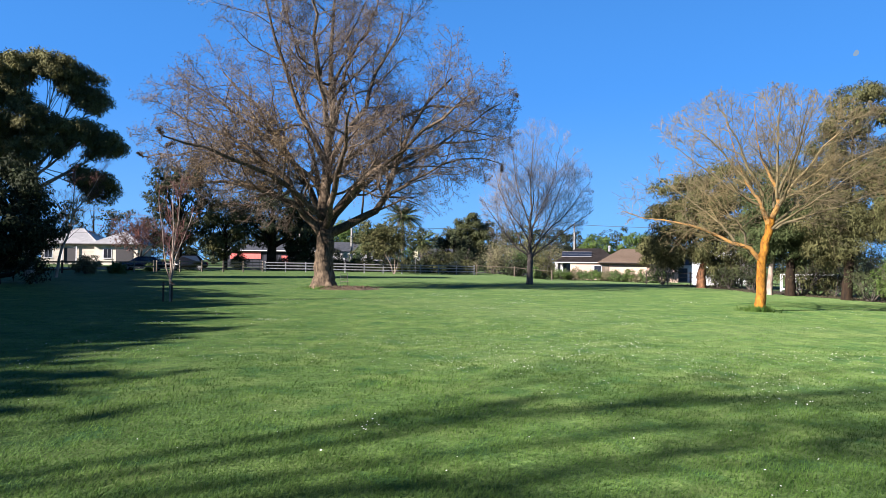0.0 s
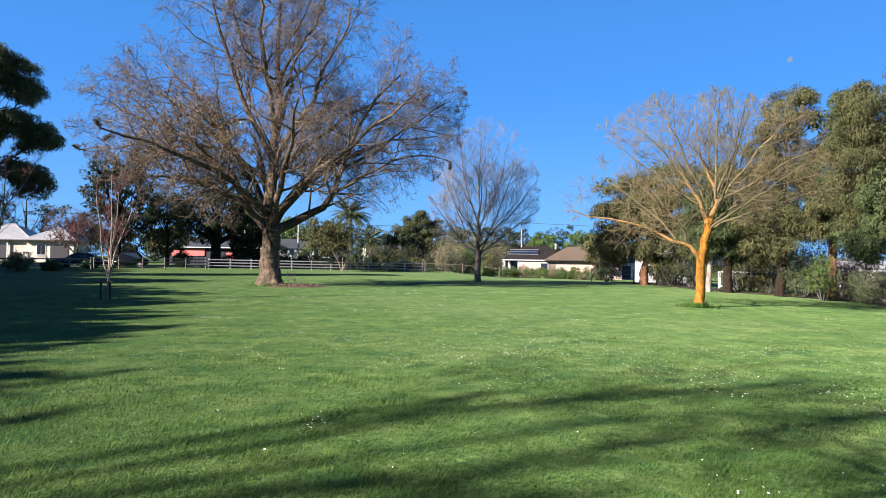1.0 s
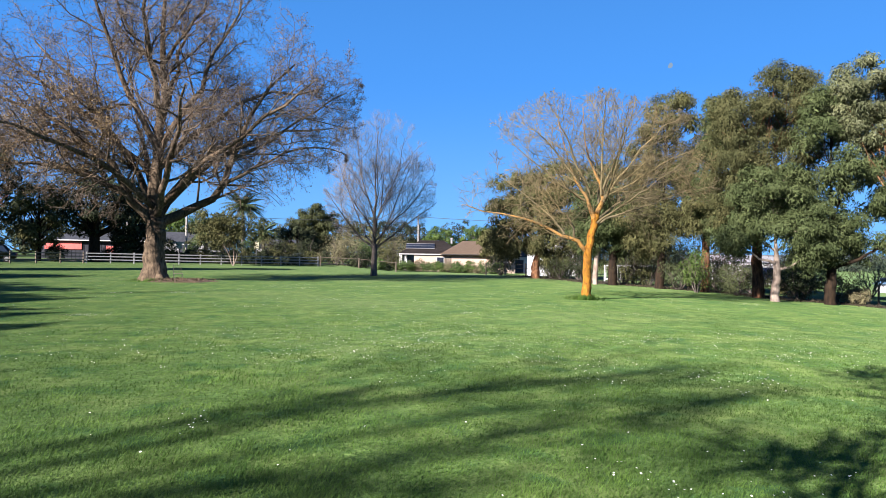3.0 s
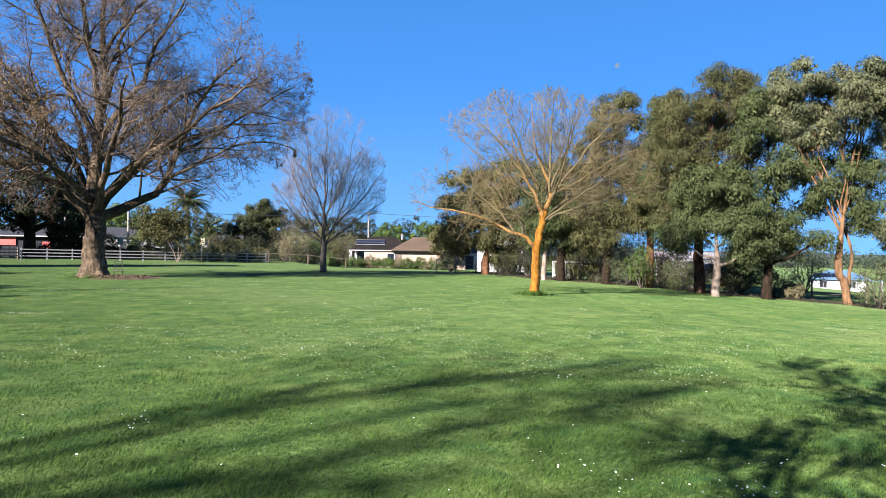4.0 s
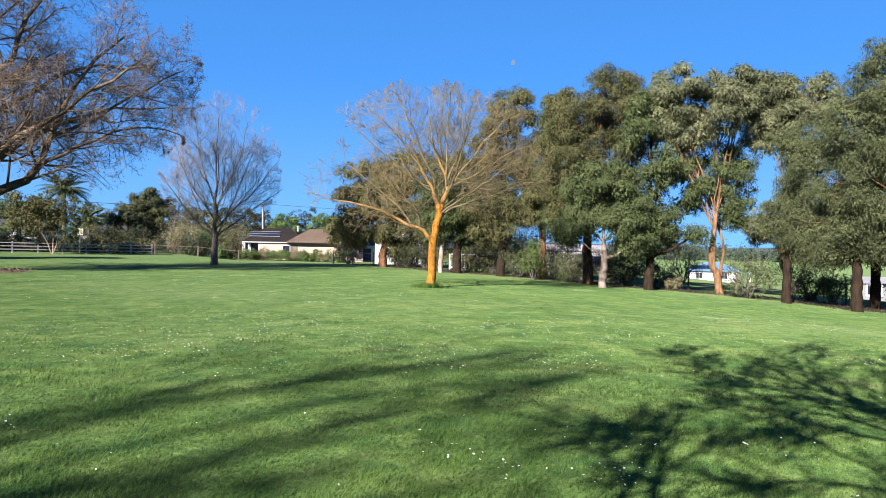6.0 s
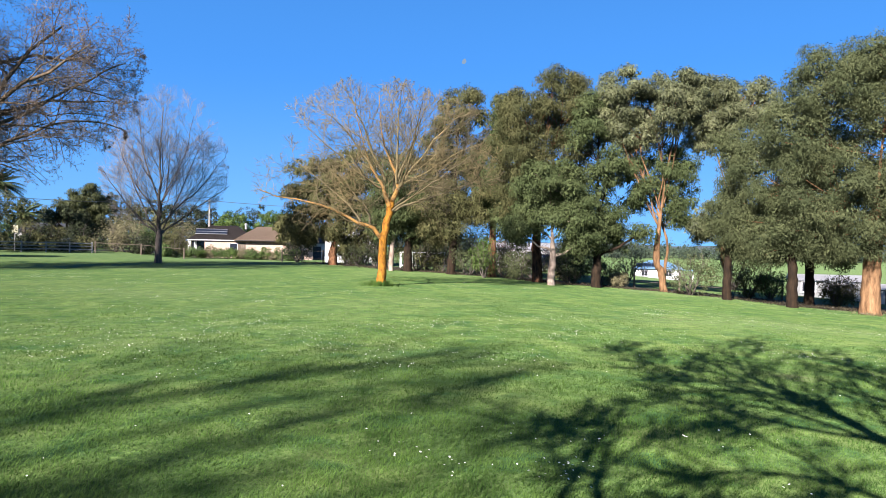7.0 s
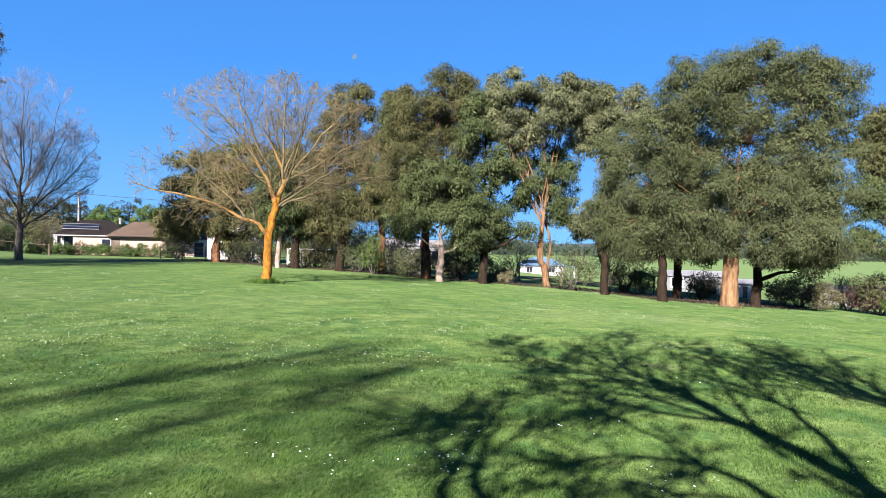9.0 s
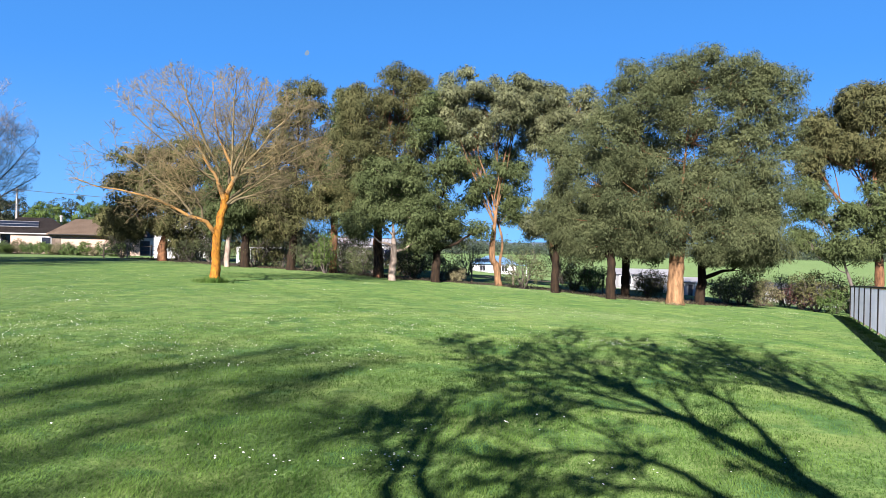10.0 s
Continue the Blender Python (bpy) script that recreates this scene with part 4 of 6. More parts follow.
gum("gum_tree", 73.6, 40, 7.0, 3.0, M["grey_bark"], M["gum_leaf"], "young gum with leafy green crown by the pale fence", 48, 0.11, fork=1.4, ball=0.5, tuft=0.40, per=32, tufts=14, core=40, gap=-0.35,
    crown=[(-2.0, 5.7, 0.9, 1.0), (-0.8, 5.0, 1.2, 0.9), (0.8, 5.5, 1.2, 1.1), (-2.1, 3.8, 0.8, 0.8), (-0.4, 3.3, 1.0, 0.7), (1.1, 3.8, 0.9, 0.8)])

# Tall trees to the west, whose shade lies over the lawn
gum("gum_tree", -31.0, 62, 18.2, 7.2, M["white_bark"], M["shade_leaf"], "tall spreading gum with pale limbs and dark foliage", 51, 0.42, lean=-0.6, fork=6.0, rise=0.35, group="trees to the west", ball=0.58, tuft=0.5, per=30, blade=(0.24, 0.045), core=30, gap=-0.22,
    crown=[(-0.7, 16.8, 2.1, 0.9), (1.6, 16.2, 1.5, 1.0), (3.2, 15.3, 1.6, 1.3), (4.2, 14.1, 1.1, 1.0), (-1.6, 15.4, 1.4, 1.0), (-1.4, 13.8, 1.3, 1.0), (-0.1, 12.0, 2.4, 1.2), (-1.3, 10.5, 1.6, 1.0), (2.0, 11.4, 1.8, 1.0), (3.7, 11.5, 1.4, 0.9),
           (5.0, 10.3, 1.5, 1.3), (0.3, 9.9, 1.9, 1.1), (-1.3, 8.5, 1.6, 0.9), (4.7, 7.2, 1.4, 1.0), (3.6, 8.0, 1.1, 0.7), (-3.8, 14.4, 2.5, 2.3), (-3.5, 9.8, 2.3, 2.8)])
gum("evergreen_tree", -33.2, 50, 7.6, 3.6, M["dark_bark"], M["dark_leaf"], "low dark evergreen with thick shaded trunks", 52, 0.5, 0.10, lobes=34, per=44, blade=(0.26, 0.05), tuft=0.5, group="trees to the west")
# Two rows of evergreens added out of view, there only to cast this shade.
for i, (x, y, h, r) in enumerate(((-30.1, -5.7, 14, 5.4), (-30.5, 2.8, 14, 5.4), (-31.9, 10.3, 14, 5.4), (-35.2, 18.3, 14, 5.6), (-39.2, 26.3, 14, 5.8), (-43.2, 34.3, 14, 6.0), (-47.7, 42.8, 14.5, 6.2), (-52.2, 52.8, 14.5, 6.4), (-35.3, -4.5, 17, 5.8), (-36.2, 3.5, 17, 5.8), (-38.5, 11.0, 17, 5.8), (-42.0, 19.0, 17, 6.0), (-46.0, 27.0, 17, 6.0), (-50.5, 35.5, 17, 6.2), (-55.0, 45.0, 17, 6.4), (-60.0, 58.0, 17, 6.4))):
    gum("evergreen_tree", math.degrees(math.atan2(x, y)), math.hypot(x, y), h, r, M["dark_bark"], M["dark_leaf"], "unseen evergreen added to shade the lawn's west side", 60 + i, 0.45, 0.04, lobes=28, tufts=8, per=11, blade=(1.0, 0.32), tuft=1.0, group="trees to the west", core=20, twigs=1)


# ---- trees behind the camera that cast the branched shade ----
def shade_tree():
    rng = np.random.default_rng(71)
    o = np.array([-1.2, -4.5, 0])
    tree = holder("bare_tree", (o[0], o[1], float(land(o[0], o[1]))), 0, "bare spreading tree arching over the lawn", "tree")
    trunk = limbs_of([(((0, 0, -0.2), (0.05, 0, 1.4), (0, 0.1, 2.7)), 0.28, 0.22)], 8)

    def over(x, y, h):
        z = float(land(x, y))
        return x - 1.74 * h, y - 1.09 * h, h + z

    lines = [
        ((over(3.4, -1.5, 2.6), over(5.0, 0.8, 3.3), over(6.1, 2.05, 3.8), over(6.72, 2.83, 4.1), over(7.26, 3.59, 4.4), over(7.76, 4.38, 4.7), over(8.38, 5.27, 5.0), over(8.7, 6.0, 5.3), over(10.0, 7.4, 5.8), over(12.1, 9.2, 6.4)), 0.125, 0.018),
        ((over(3.4, -1.6, 2.6), over(6.1, 0.1, 3.7), over(8.6, 1.95, 4.5), over(9.77, 2.64, 4.8), over(10.56, 3.37, 5.1), over(11.38, 4.23, 5.4), over(12.84, 5.4, 5.9), over(14.8, 6.9, 6.5)), 0.155, 0.02),
        ((over(6.1, 0.1, 3.7), over(8.2, 0.9, 4.4), over(10.2, 1.9, 5.0), over(12.2, 3.0, 5.7)), 0.05, 0.014),
        ((over(3.3, -1.5, 2.7), over(2.6, 1.0, 2.9), over(3.11, 3.39, 3.4), over(3.6, 3.88, 3.7), over(4.17, 4.39, 4.1), over(5.24, 5.42, 4.8)), 0.075, 0.012),
        ((over(3.3, -1.5, 2.7), over(2.8, 1.0, 2.9), over(3.3, 3.25, 3.4), over(4.08, 4.08, 3.9), over(4.74, 4.71, 4.4), over(5.6, 5.0, 5.0)), 0.070, 0.012),
        ((over(5.0, 0.8, 3.3), over(5.07, 2.04, 3.5), over(5.28, 2.48, 3.6), over(5.45, 2.98, 3.75), over(5.32, 3.29, 3.85), over(4.86, 3.58, 3.95), over(4.47, 3.72, 4.0), over(4.2, 4.12, 4.1)), 0.055, 0.012),
        ((over(6.0, 1.95, 3.78), over(7.17, 2.7, 4.2), over(8.18, 3.46, 4.6), over(9.11, 4.29, 5.0), over(10.57, 5.36, 5.5), over(11.62, 6.44, 6.0), over(13.0, 7.9, 6.6)), 0.065, 0.014),
        ((over(9.4, 2.4, 4.7), over(10.4, 3.6, 5.4), over(12.0, 5.0, 6.2), over(14.0, 6.6, 7.0)), 0.055, 0.014),
        ((over(8.38, 5.27, 5.0), over(8.1, 6.2, 5.4), over(8.4, 7.6, 5.9), over(9.4, 9.2, 6.6)), 0.045, 0.012),
        ((over(7.5, 4.0, 4.55), over(6.9, 3.3, 4.4), over(6.2, 2.6, 4.2), over(5.6, 1.8, 4.0)), 0.04, 0.012),
        ((over(5.07, 1.2, 3.4), over(4.9, 2.3, 3.6), over(4.7, 2.9, 3.8), over(4.3, 3.3, 4.0)), 0.035, 0.012),
        ((over(5.45, 2.98, 3.75), over(6.0, 3.9, 4.1), over(6.3, 4.9, 4.5), over(6.5, 6.3, 5.0)), 0.03, 0.010)]
    main = limbs_of([(tuple(tuple(np.array(p) - o) for p in pts), a, b) for pts, a, b in lines], 14, rng, 0.025)
    env = ((-0.3, 3.7, 6.2), (5.2, 4.2, 2.9))
    right, left = [0, 1, 2, 6, 7, 8], [3, 4, 5, 9, 10, 11]
    b1 = join_sets(sprout(rng, (main[0][right], main[1][right]), 18, 0.34, 0.65, 6, 0.12, 0.08, 0.32, 0.6, 0.045, env=env),
                   sprout(rng, (main[0][left], main[1][left]), 7, 0.36, 0.85, 6, 0.16, 0.05, 0.35, 0.4, 0.02, env=env))
    b2 = sprout(rng, b1, 9, 0.5, 0.7, 4, 0.16, 0.06, 0.2, 0.65, 0.032, 0.016, env=env)
    b3 = sprout(rng, b2, 5, 0.6, 0.7, 2, 0.16, 0.05, 0.2, 0.7, 0.018, 0.012, env=env)
    tubes("trunk", [(*trunk, 12), (*main, 8)], M["grey_bark"], tree)
    tubes("bough", [(*b1, 5)], M["grey_bark"], tree)
    tubes("twig", [(*b2, 3), (*b3, 3)], M["grey_twig"], tree)


def west_bare_tree():
    """A tall leaning tree; each stem is given by the line of its shade on the lawn and its height over it."""
    rng = np.random.default_rng(72)
    base = np.array([-24.0, -9.5, float(land(-24.0, -9.5))])
    tree = holder("bare_tree", tuple(base), 0, "tall bare tree west of the lawn", "tree")

    def over(x, y, h):
        return tuple(np.array([x - 1.74 * h, y - 1.09 * h, h]) - base)

    specs = [(((0, 0, -0.2), (0, 0.2, 5.0), over(-6.5, 2.4, 9.0), over(-4.0, 4.4, 12.0), over(-1.72, 6.3, 13.5), over(0.9, 8.4, 16.0), over(3.2, 9.4, 18.0)), 0.14, 0.03)]
    lines = [((-4.6, 3.8, 11.4), (0.0, 6.9, 14.0), (2.4, 8.3, 16.0), (5.6, 9.3, 17.4)), ((-4.4, 3.6, 11.6), (1.4, 6.6, 14.5), (4.6, 7.8, 16.5)), ((-5.0, 3.2, 11.0), (0.8, 5.6, 14.0), (4.2, 7.0, 15.5), (6.0, 7.8, 16.5)),
             ((-6.0, 2.4, 10.0), (-1.0, 4.7, 12.0), (2.0, 5.7, 13.5), (4.2, 6.2, 15.0)), ((-6.0, 2.0, 9.5), (-2.0, 4.0, 11.5), (0.8, 4.9, 13.0)), ((-1.0, 6.9, 14.2), (2.6, 8.2, 16.5), (5.6, 8.8, 18.0)),
             ((-5.0, 1.0, 9.0), (0.0, 3.4, 11.5), (3.0, 4.6, 13.5), (5.0, 5.4, 15.0))]
    for pts in lines:
        specs.append((tuple(over(*p) for p in pts), 0.075, 0.03))
    main = limbs_of(specs, 12, rng, 0.05)
    b1 = sprout(rng, main, 8, 0.26, 0.55, 5, 0.12, 0.03, 0.35, 0.5, 0.034, 0.016)
    b2 = sprout(rng, b1, 4, 0.5, 0.65, 4, 0.16, 0.03, 0.2, 0.6, 0.032, 0.022)
    b3 = sprout(rng, b2, 3, 0.5, 0.7, 3, 0.16, 0.0, 0.2, 0.7, 0.022, 0.018)
    tubes("trunk", [(*main, 8)], M["grey_bark"], tree)
    tubes("bough", [(*b1, 5)], M["grey_bark"], tree)
    tubes("twig", [(*b2, 3), (*b3, 3)], M["grey_twig"], tree)


shade_tree()
west_bare_tree()


# ---- small trees on the lawn ----
def bare_sapling(name, bearing, distance, stems, bark, twig, label, seed, n1=8, droop=0.08, staked=False):
    rng = np.random.default_rng(seed)
    tree = holder(name, spot(bearing, distance), -bearing, label, "tree")
    main = limbs_of(stems, 9, rng, 0.02)
    b1 = sprout(rng, main, n1, 0.34, 0.5, 4, 0.1, droop, 0.3, 0.5, 0.02, 0.007)
    b2 = sprout(rng, b1, 6, 0.5, 0.6, 4, 0.12, droop, 0.2, 0.6, 0.012, 0.006)
    b3 = sprout(rng, b2, 4, 0.5, 0.6, 3, 0.12, droop, 0.2, 0.7, 0.007, 0.005)
    tubes("trunk", [(*main, 8)], bark, tree)
    tubes("twig", [(*b1, 4), (*b2, 3), (*b3, 3)], twig, tree)
    return tree


bare_sapling("sapling", -21.6, 30, [
    (((0, 0, -0.1), (-0.03, 0, 1.2), (0.06, 0, 2.4), (0.05, 0, 4.9)), 0.045, 0.012),
    (((0, 0, 0.7), (-0.2, 0.1, 1.6), (-0.35, 0.1, 2.8), (-0.5, 0.1, 4.2)), 0.03, 0.01),
    (((0, 0, 0.8), (0.2, 0, 1.7), (0.45, 0, 2.6), (0.8, 0, 3.6)), 0.03, 0.01),
    (((0, 0, 0.9), (0.1, -0.2, 1.9), (0.2, -0.4, 3.0), (0.3, -0.5, 4.2)), 0.028, 0.01)],
    M["white_bark"], M["russet_twig"], "slender young bare tree with pale forked stems", 81, 6)
sx, sy, sz = spot(-21.6, 30)
for dx in (-0.24, 0.10):
    stake = holder("tree_stake", (sx + dx, sy - 0.1, sz), 0, "weathered wooden stake beside the sapling", "stake", "stakes of the sapling")
    part("post", box((0.07, 0.05, 0.95), (0, 0, -0.15), 0.008), M["brown_timber"], stake)
    part("tie", box((0.24, 0.015, 0.05), (0.0, -0.03, 0.68), 0.004), M["timber"], stake, "grey cloth tie")
bare_sapling("young_tree", -29.4, 60, [
    (((0, 0, -0.1), (0.35, 0, 2.0), (1.0, 0, 4.2), (1.2, 0, 8.2)), 0.13, 0.02),
    (((0.7, 0, 3.4), (1.2, 0, 5.0), (2.2, 0, 6.6), (3.2, 0, 8.6)), 0.07, 0.015),
    (((0.9, 0, 4.0), (0.2, 0, 5.4), (-0.8, 0.2, 6.2), (-1.6, 0.2, 6.8)), 0.06, 0.015)],
    M["white_bark"], M["russet_twig"], "leaning bare young tree with pale bark and reddish twigs", 82, 18)
plum = bare_sapling("plum_tree", -23.8, 86, [
    (((0, 0, -0.1), (0.1, 0, 1.5), (0.2, 0, 3.2), (0.3, 0, 5.6)), 0.13, 0.02),
    (((0, 0, 1.2), (-1.0, 0, 2.4), (-1.9, 0, 3.8), (-2.6, 0, 5.0)), 0.08, 0.015),
    (((0, 0, 1.2), (1.1, 0, 2.4), (2.2, 0, 3.4), (3.0, 0, 4.6)), 0.08, 0.015),
    (((0, 0, 1.4), (0.2, -1.0, 2.6), (0.3, -1.9, 3.8), (0.4, -2.4, 5.0)), 0.08, 0.015)],
    M["grey_bark"], M["russet_twig"], "leafless plum tree with dark red twigs by the cottage", 83, 14)
rng = np.random.default_rng(8)
leaves("crown", rng, np.array([[rng.normal(0, 1.6), rng.normal(0, 1.2), 3.9 + rng.normal(0, 0.9)] for _ in range(150)]), 30, 0.5, 0.18, 0.05, M["russet"], plum)
multi = bare_sapling("small_tree", -4.05, 82, [
    (((0, 0, -0.1), (-0.5, 0, 1.2), (-1.1, 0, 2.4), (-1.6, 0, 4.0)), 0.07, 0.02),
    (((0, 0, -0.1), (0.05, 0, 1.6), (0.1, 0, 3.0), (0.2, 0, 5.2)), 0.07, 0.02),
    (((0, 0, -0.1), (0.4, 0, 1.2), (0.6, 0, 2.6), (1.2, 0, 4.4)), 0.06, 0.02)],
    M["white_bark"], M["straw_twig"], "small tree with three pale stems and thin olive crown", 84, 10)
rng = np.random.default_rng(9)
leaves("crown", rng, np.array([[rng.normal(-0.8, 1.6), rng.normal(0, 1.0), 4.0 + rng.normal(0, 1.0)] for _ in range(170)]), 60, 0.6, 0.26, 0.06, M["olive_leaf"], multi)

# Bed of mulch round the oak, grass tufts at the lichen tree
ox, oy, oz = spot(-9.4, 44.2)
rng = np.random.default_rng(4)
ang = np.linspace(0, 2 * math.pi, 40, endpoint=False)
ringr = np.stack([2.0 + 0.3 * np.sin(3 * ang) + rng.normal(0, 0.1, 40), 1.5 + 0.2 * np.cos(2 * ang) + rng.normal(0, 0.1, 40)], 1)
bedv = [(ox + 1.2, oy - 0.6, oz + 0.20)] + [(ox + 1.2 + ringr[i, 0] * 0.55 * math.cos(ang[i]), oy - 0.6 + ringr[i, 1] * 0.5 * math.sin(ang[i]), oz + 0.14) for i in range(40)]
bedv += [(ox + 1.2 + ringr[i, 0] * math.cos(ang[i]), oy - 0.6 + ringr[i, 1] * math.sin(ang[i]), oz - 0.02) for i in range(40)]
i0 = np.arange(40)
i1 = (i0 + 1) % 40
bed = sheet_from("mulch_bed", bedv, [np.stack([0 * i0, 1 + i0, 1 + i1], 1), np.stack([1 + i0, 41 + i0, 41 + i1, 1 + i1], 1)], M["mulch"])
tagged(bed, "low mound of brown bark mulch round the oak", "mulch bed")
chip_v, chip_f = leaf_blades(rng, np.stack([ox + 1.2 + rng.normal(0, 0.8, 500), oy - 0.6 + rng.normal(0, 0.6, 500), np.full(500, oz + 0.13)], 1), 1, 0.05, 0.14, 0.04, 0.0)
chips = sheet_from("bark_chip", chip_v, chip_f, M["mulch"], False)
tagged(chips, "loose brown bark chips on the mulch", "bark chips", kind="stuff")

# A slatted garden chair leaning by the oak
cx, cy, cz = spot(-8.1, 44.0)
chair = holder("garden_chair", (cx, cy, cz), 20, "dark wire garden chair beside the oak trunk", "chair")
for x in (-0.22, 0.22):
    for y in (-0.2, 0.2):
        part("leg", rod((x, y, 0), (x, y, 0.45), 0.014, sides=6), M["dark_trim"], chair)
    part("back_post", rod((x, 0.2, 0.45), (x, 0.28, 1.0), 0.014, sides=6), M["dark_trim"], chair)
part("seat", box((0.48, 0.44, 0.03), (0, 0, 0.44), 0.006), M["timber"], chair, "weathered timber seat")
for z in (0.6, 0.72, 0.84, 0.96):
    part("back_slat", rod((-0.22, 0.2 + (z - 0.45) * 0.145, z), (0.22, 0.2 + (z - 0.45) * 0.145, z), 0.01, sides=6), M["dark_trim"], chair)


def litter_bed():
    """Brown leaf litter lying along the foot of the gum row, dark enough to stand for shade too."""
    rng = np.random.default_rng(41)
    line = np.array([ground_xy(b, d) for b, d in ((17.5, 65), (20.6, 59.5), (25.4, 49.5), (30.4, 47.5), (34.0, 46), (37.8, 42.5), (42.3, 41), (47.1, 41), (52.2, 38.0), (56.7, 35.6), (61.6, 35.2), (64.5, 37), (68.0, 41))])
    path = curve_through(np.column_stack([line, np.zeros(len(line))]), 130)[:, :2]
    way = unit(np.gradient(path, axis=0))
    side = np.stack([-way[:, 1], way[:, 0]], 1)
    side *= np.sign((side * path).sum(1))[:, None]
    q = np.arange(130)
    near = 0.5 + 0.4 * np.sin(q * 0.31) + 0.35 * np.sin(q * 0.83 + 1) + rng.normal(0, 0.15, 130)
    rows = [path + side * (near + a)[:, None] for a in (0.0, 0.35, 1.5, 3.0, 4.5)]
    v = np.concatenate([np.column_stack([p, land(p[:, 0], p[:, 1]) + h]) for p, h in zip(rows, (-0.02, 0.03, 0.05, 0.05, -0.02))])
    i = np.arange(129)
    f = np.concatenate([np.stack([a * 130 + i, a * 130 + i + 1, (a + 1) * 130 + i + 1, (a + 1) * 130 + i], 1) for a in range(4)])
    tagged(sheet_from("shaded_litter", v, f, M["litter"]), "brown leaf litter and bark, coloured dark for shade under the gum row", "leaf litter", kind="stuff")
    c = np.concatenate([p[rng.integers(0, 130, 1800)] + rng.normal(0, 0.5, (1800, 2)) for p in rows[:3]])
    cv, cf = leaf_blades(rng, np.column_stack([c, land(c[:, 0], c[:, 1]) + 0.06]), 1, 0.05, 0.13, 0.025, 0.0)
    tagged(sheet_from("fallen_leaf", cv, cf, M["litter"], False), "fallen brown leaves and bark strips", "leaf litter", kind="stuff")


# ---- fences ----
def rail_fence(name, ends, spacing, post, rails, height, mat, label, group=""):
    """Posts and level rails between ground points."""
    (x0, y0), (x1, y1) = ends
    n = max(1, round(math.hypot(x1 - x0, y1 - y0) / spacing))
    fence = holder(name, (x0, y0, float(land(x0, y0))), 0, label, "fence", group)
    z0 = float(land(x0, y0))
    pts = [((x1 - x0) * i / n, (y1 - y0) * i / n, float(land(x0 + (x1 - x0) * i / n, y0 + (y1 - y0) * i / n)) - z0) for i in range(n + 1)]
    turn = Matrix.Rotation(math.atan2(y1 - y0, x1 - x0), 4, "Z")
    for p in pts:
        part("post", box((post, post, height + 0.3), (p[0], p[1], p[2] - 0.25), 0.01, turn=turn), mat, fence)
    for a, b in zip(pts[:-1], pts[1:]):
        for level, depth in rails:
            a2, b2 = Vector(a) + Vector((0, 0, level)), Vector(b) + Vector((0, 0, level))
            d = b2 - a2
            m = Matrix.Translation((a2 + b2) / 2) @ d.to_track_quat("X", "Z").to_matrix().to_4x4() @ Matrix.Translation((0, -post / 2 - 0.022, 0))
            bm = bmesh.new()
            bmesh.ops.create_cube(bm, size=1, matrix=m @ Matrix.Diagonal((d.length - 0.01, 0.04, depth, 1)))
            part("rail", bm, mat, fence)
    return fence


def ground_xy(bearing, distance):
    return distance * math.sin(radians(bearing)), distance * math.cos(radians(bearing))


litter_bed()
rails3 = ((0.38, 0.10), (0.72, 0.10), (1.05, 0.10))
rail_fence("rail_fence", (ground_xy(-14.5, 82), ground_xy(2.6, 86)), 2.4, 0.12, rails3, 1.15, M["worn_shaded_paint"], "white painted three-rail fence along the street", "street fences")
rail_fence("rail_fence", (ground_xy(-22.6, 76), ground_xy(-14.7, 82)), 2.4, 0.12, rails3, 1.15, M["timber"], "weathered grey three-rail fence in tree shade", "street fences")
rail_fence("rail_fence", (ground_xy(-36.0, 64), ground_xy(-27.4, 71)), 2.7, 0.14, ((0.35, 0.12), (1.0, 0.14)), 1.1, M["brown_timber"], "dark brown two-rail fence in front of the cottage", "street fences")
rail_fence("rail_fence", (ground_xy(-27.2, 71.2), ground_xy(-22.8, 75.8)), 2.4, 0.12, ((0.55, 0.12), (1.0, 0.12)), 1.1, M["timber"], "pale two-rail fence by the parked car", "street fences")
rail_fence("rail_fence", (ground_xy(69.0, 50), ground_xy(64.8, 52)), 2.6, 0.16, ((0.5, 0.14), (0.95, 0.14)), 1.1, M["timber"], "old grey timber stock fence at the paddock", "paddock fences")
rail_fence("rail_fence", (ground_xy(2.8, 86), ground_xy(9.0, 88)), 4.0, 0.12, ((1.15, 0.06),), 1.25, M["timber"], "thin timber boundary fence among shrubs", "paddock fences")
rail_fence("rail_fence", (ground_xy(16.5, 70), ground_xy(23.5, 62)), 2.6, 0.10, ((0.4, 0.03), (0.75, 0.03), (1.1, 0.03)), 1.2, M["timber"], "post and wire fence under the gums", "paddock fences")
rail_fence("rail_fence", (ground_xy(42.0, 47), ground_xy(56.0, 43.5)), 3.2, 0.09, ((0.4, 0.02), (0.75, 0.02), (1.05, 0.02)), 1.1, M["timber"], "post and wire fence behind the gums", "paddock fences")


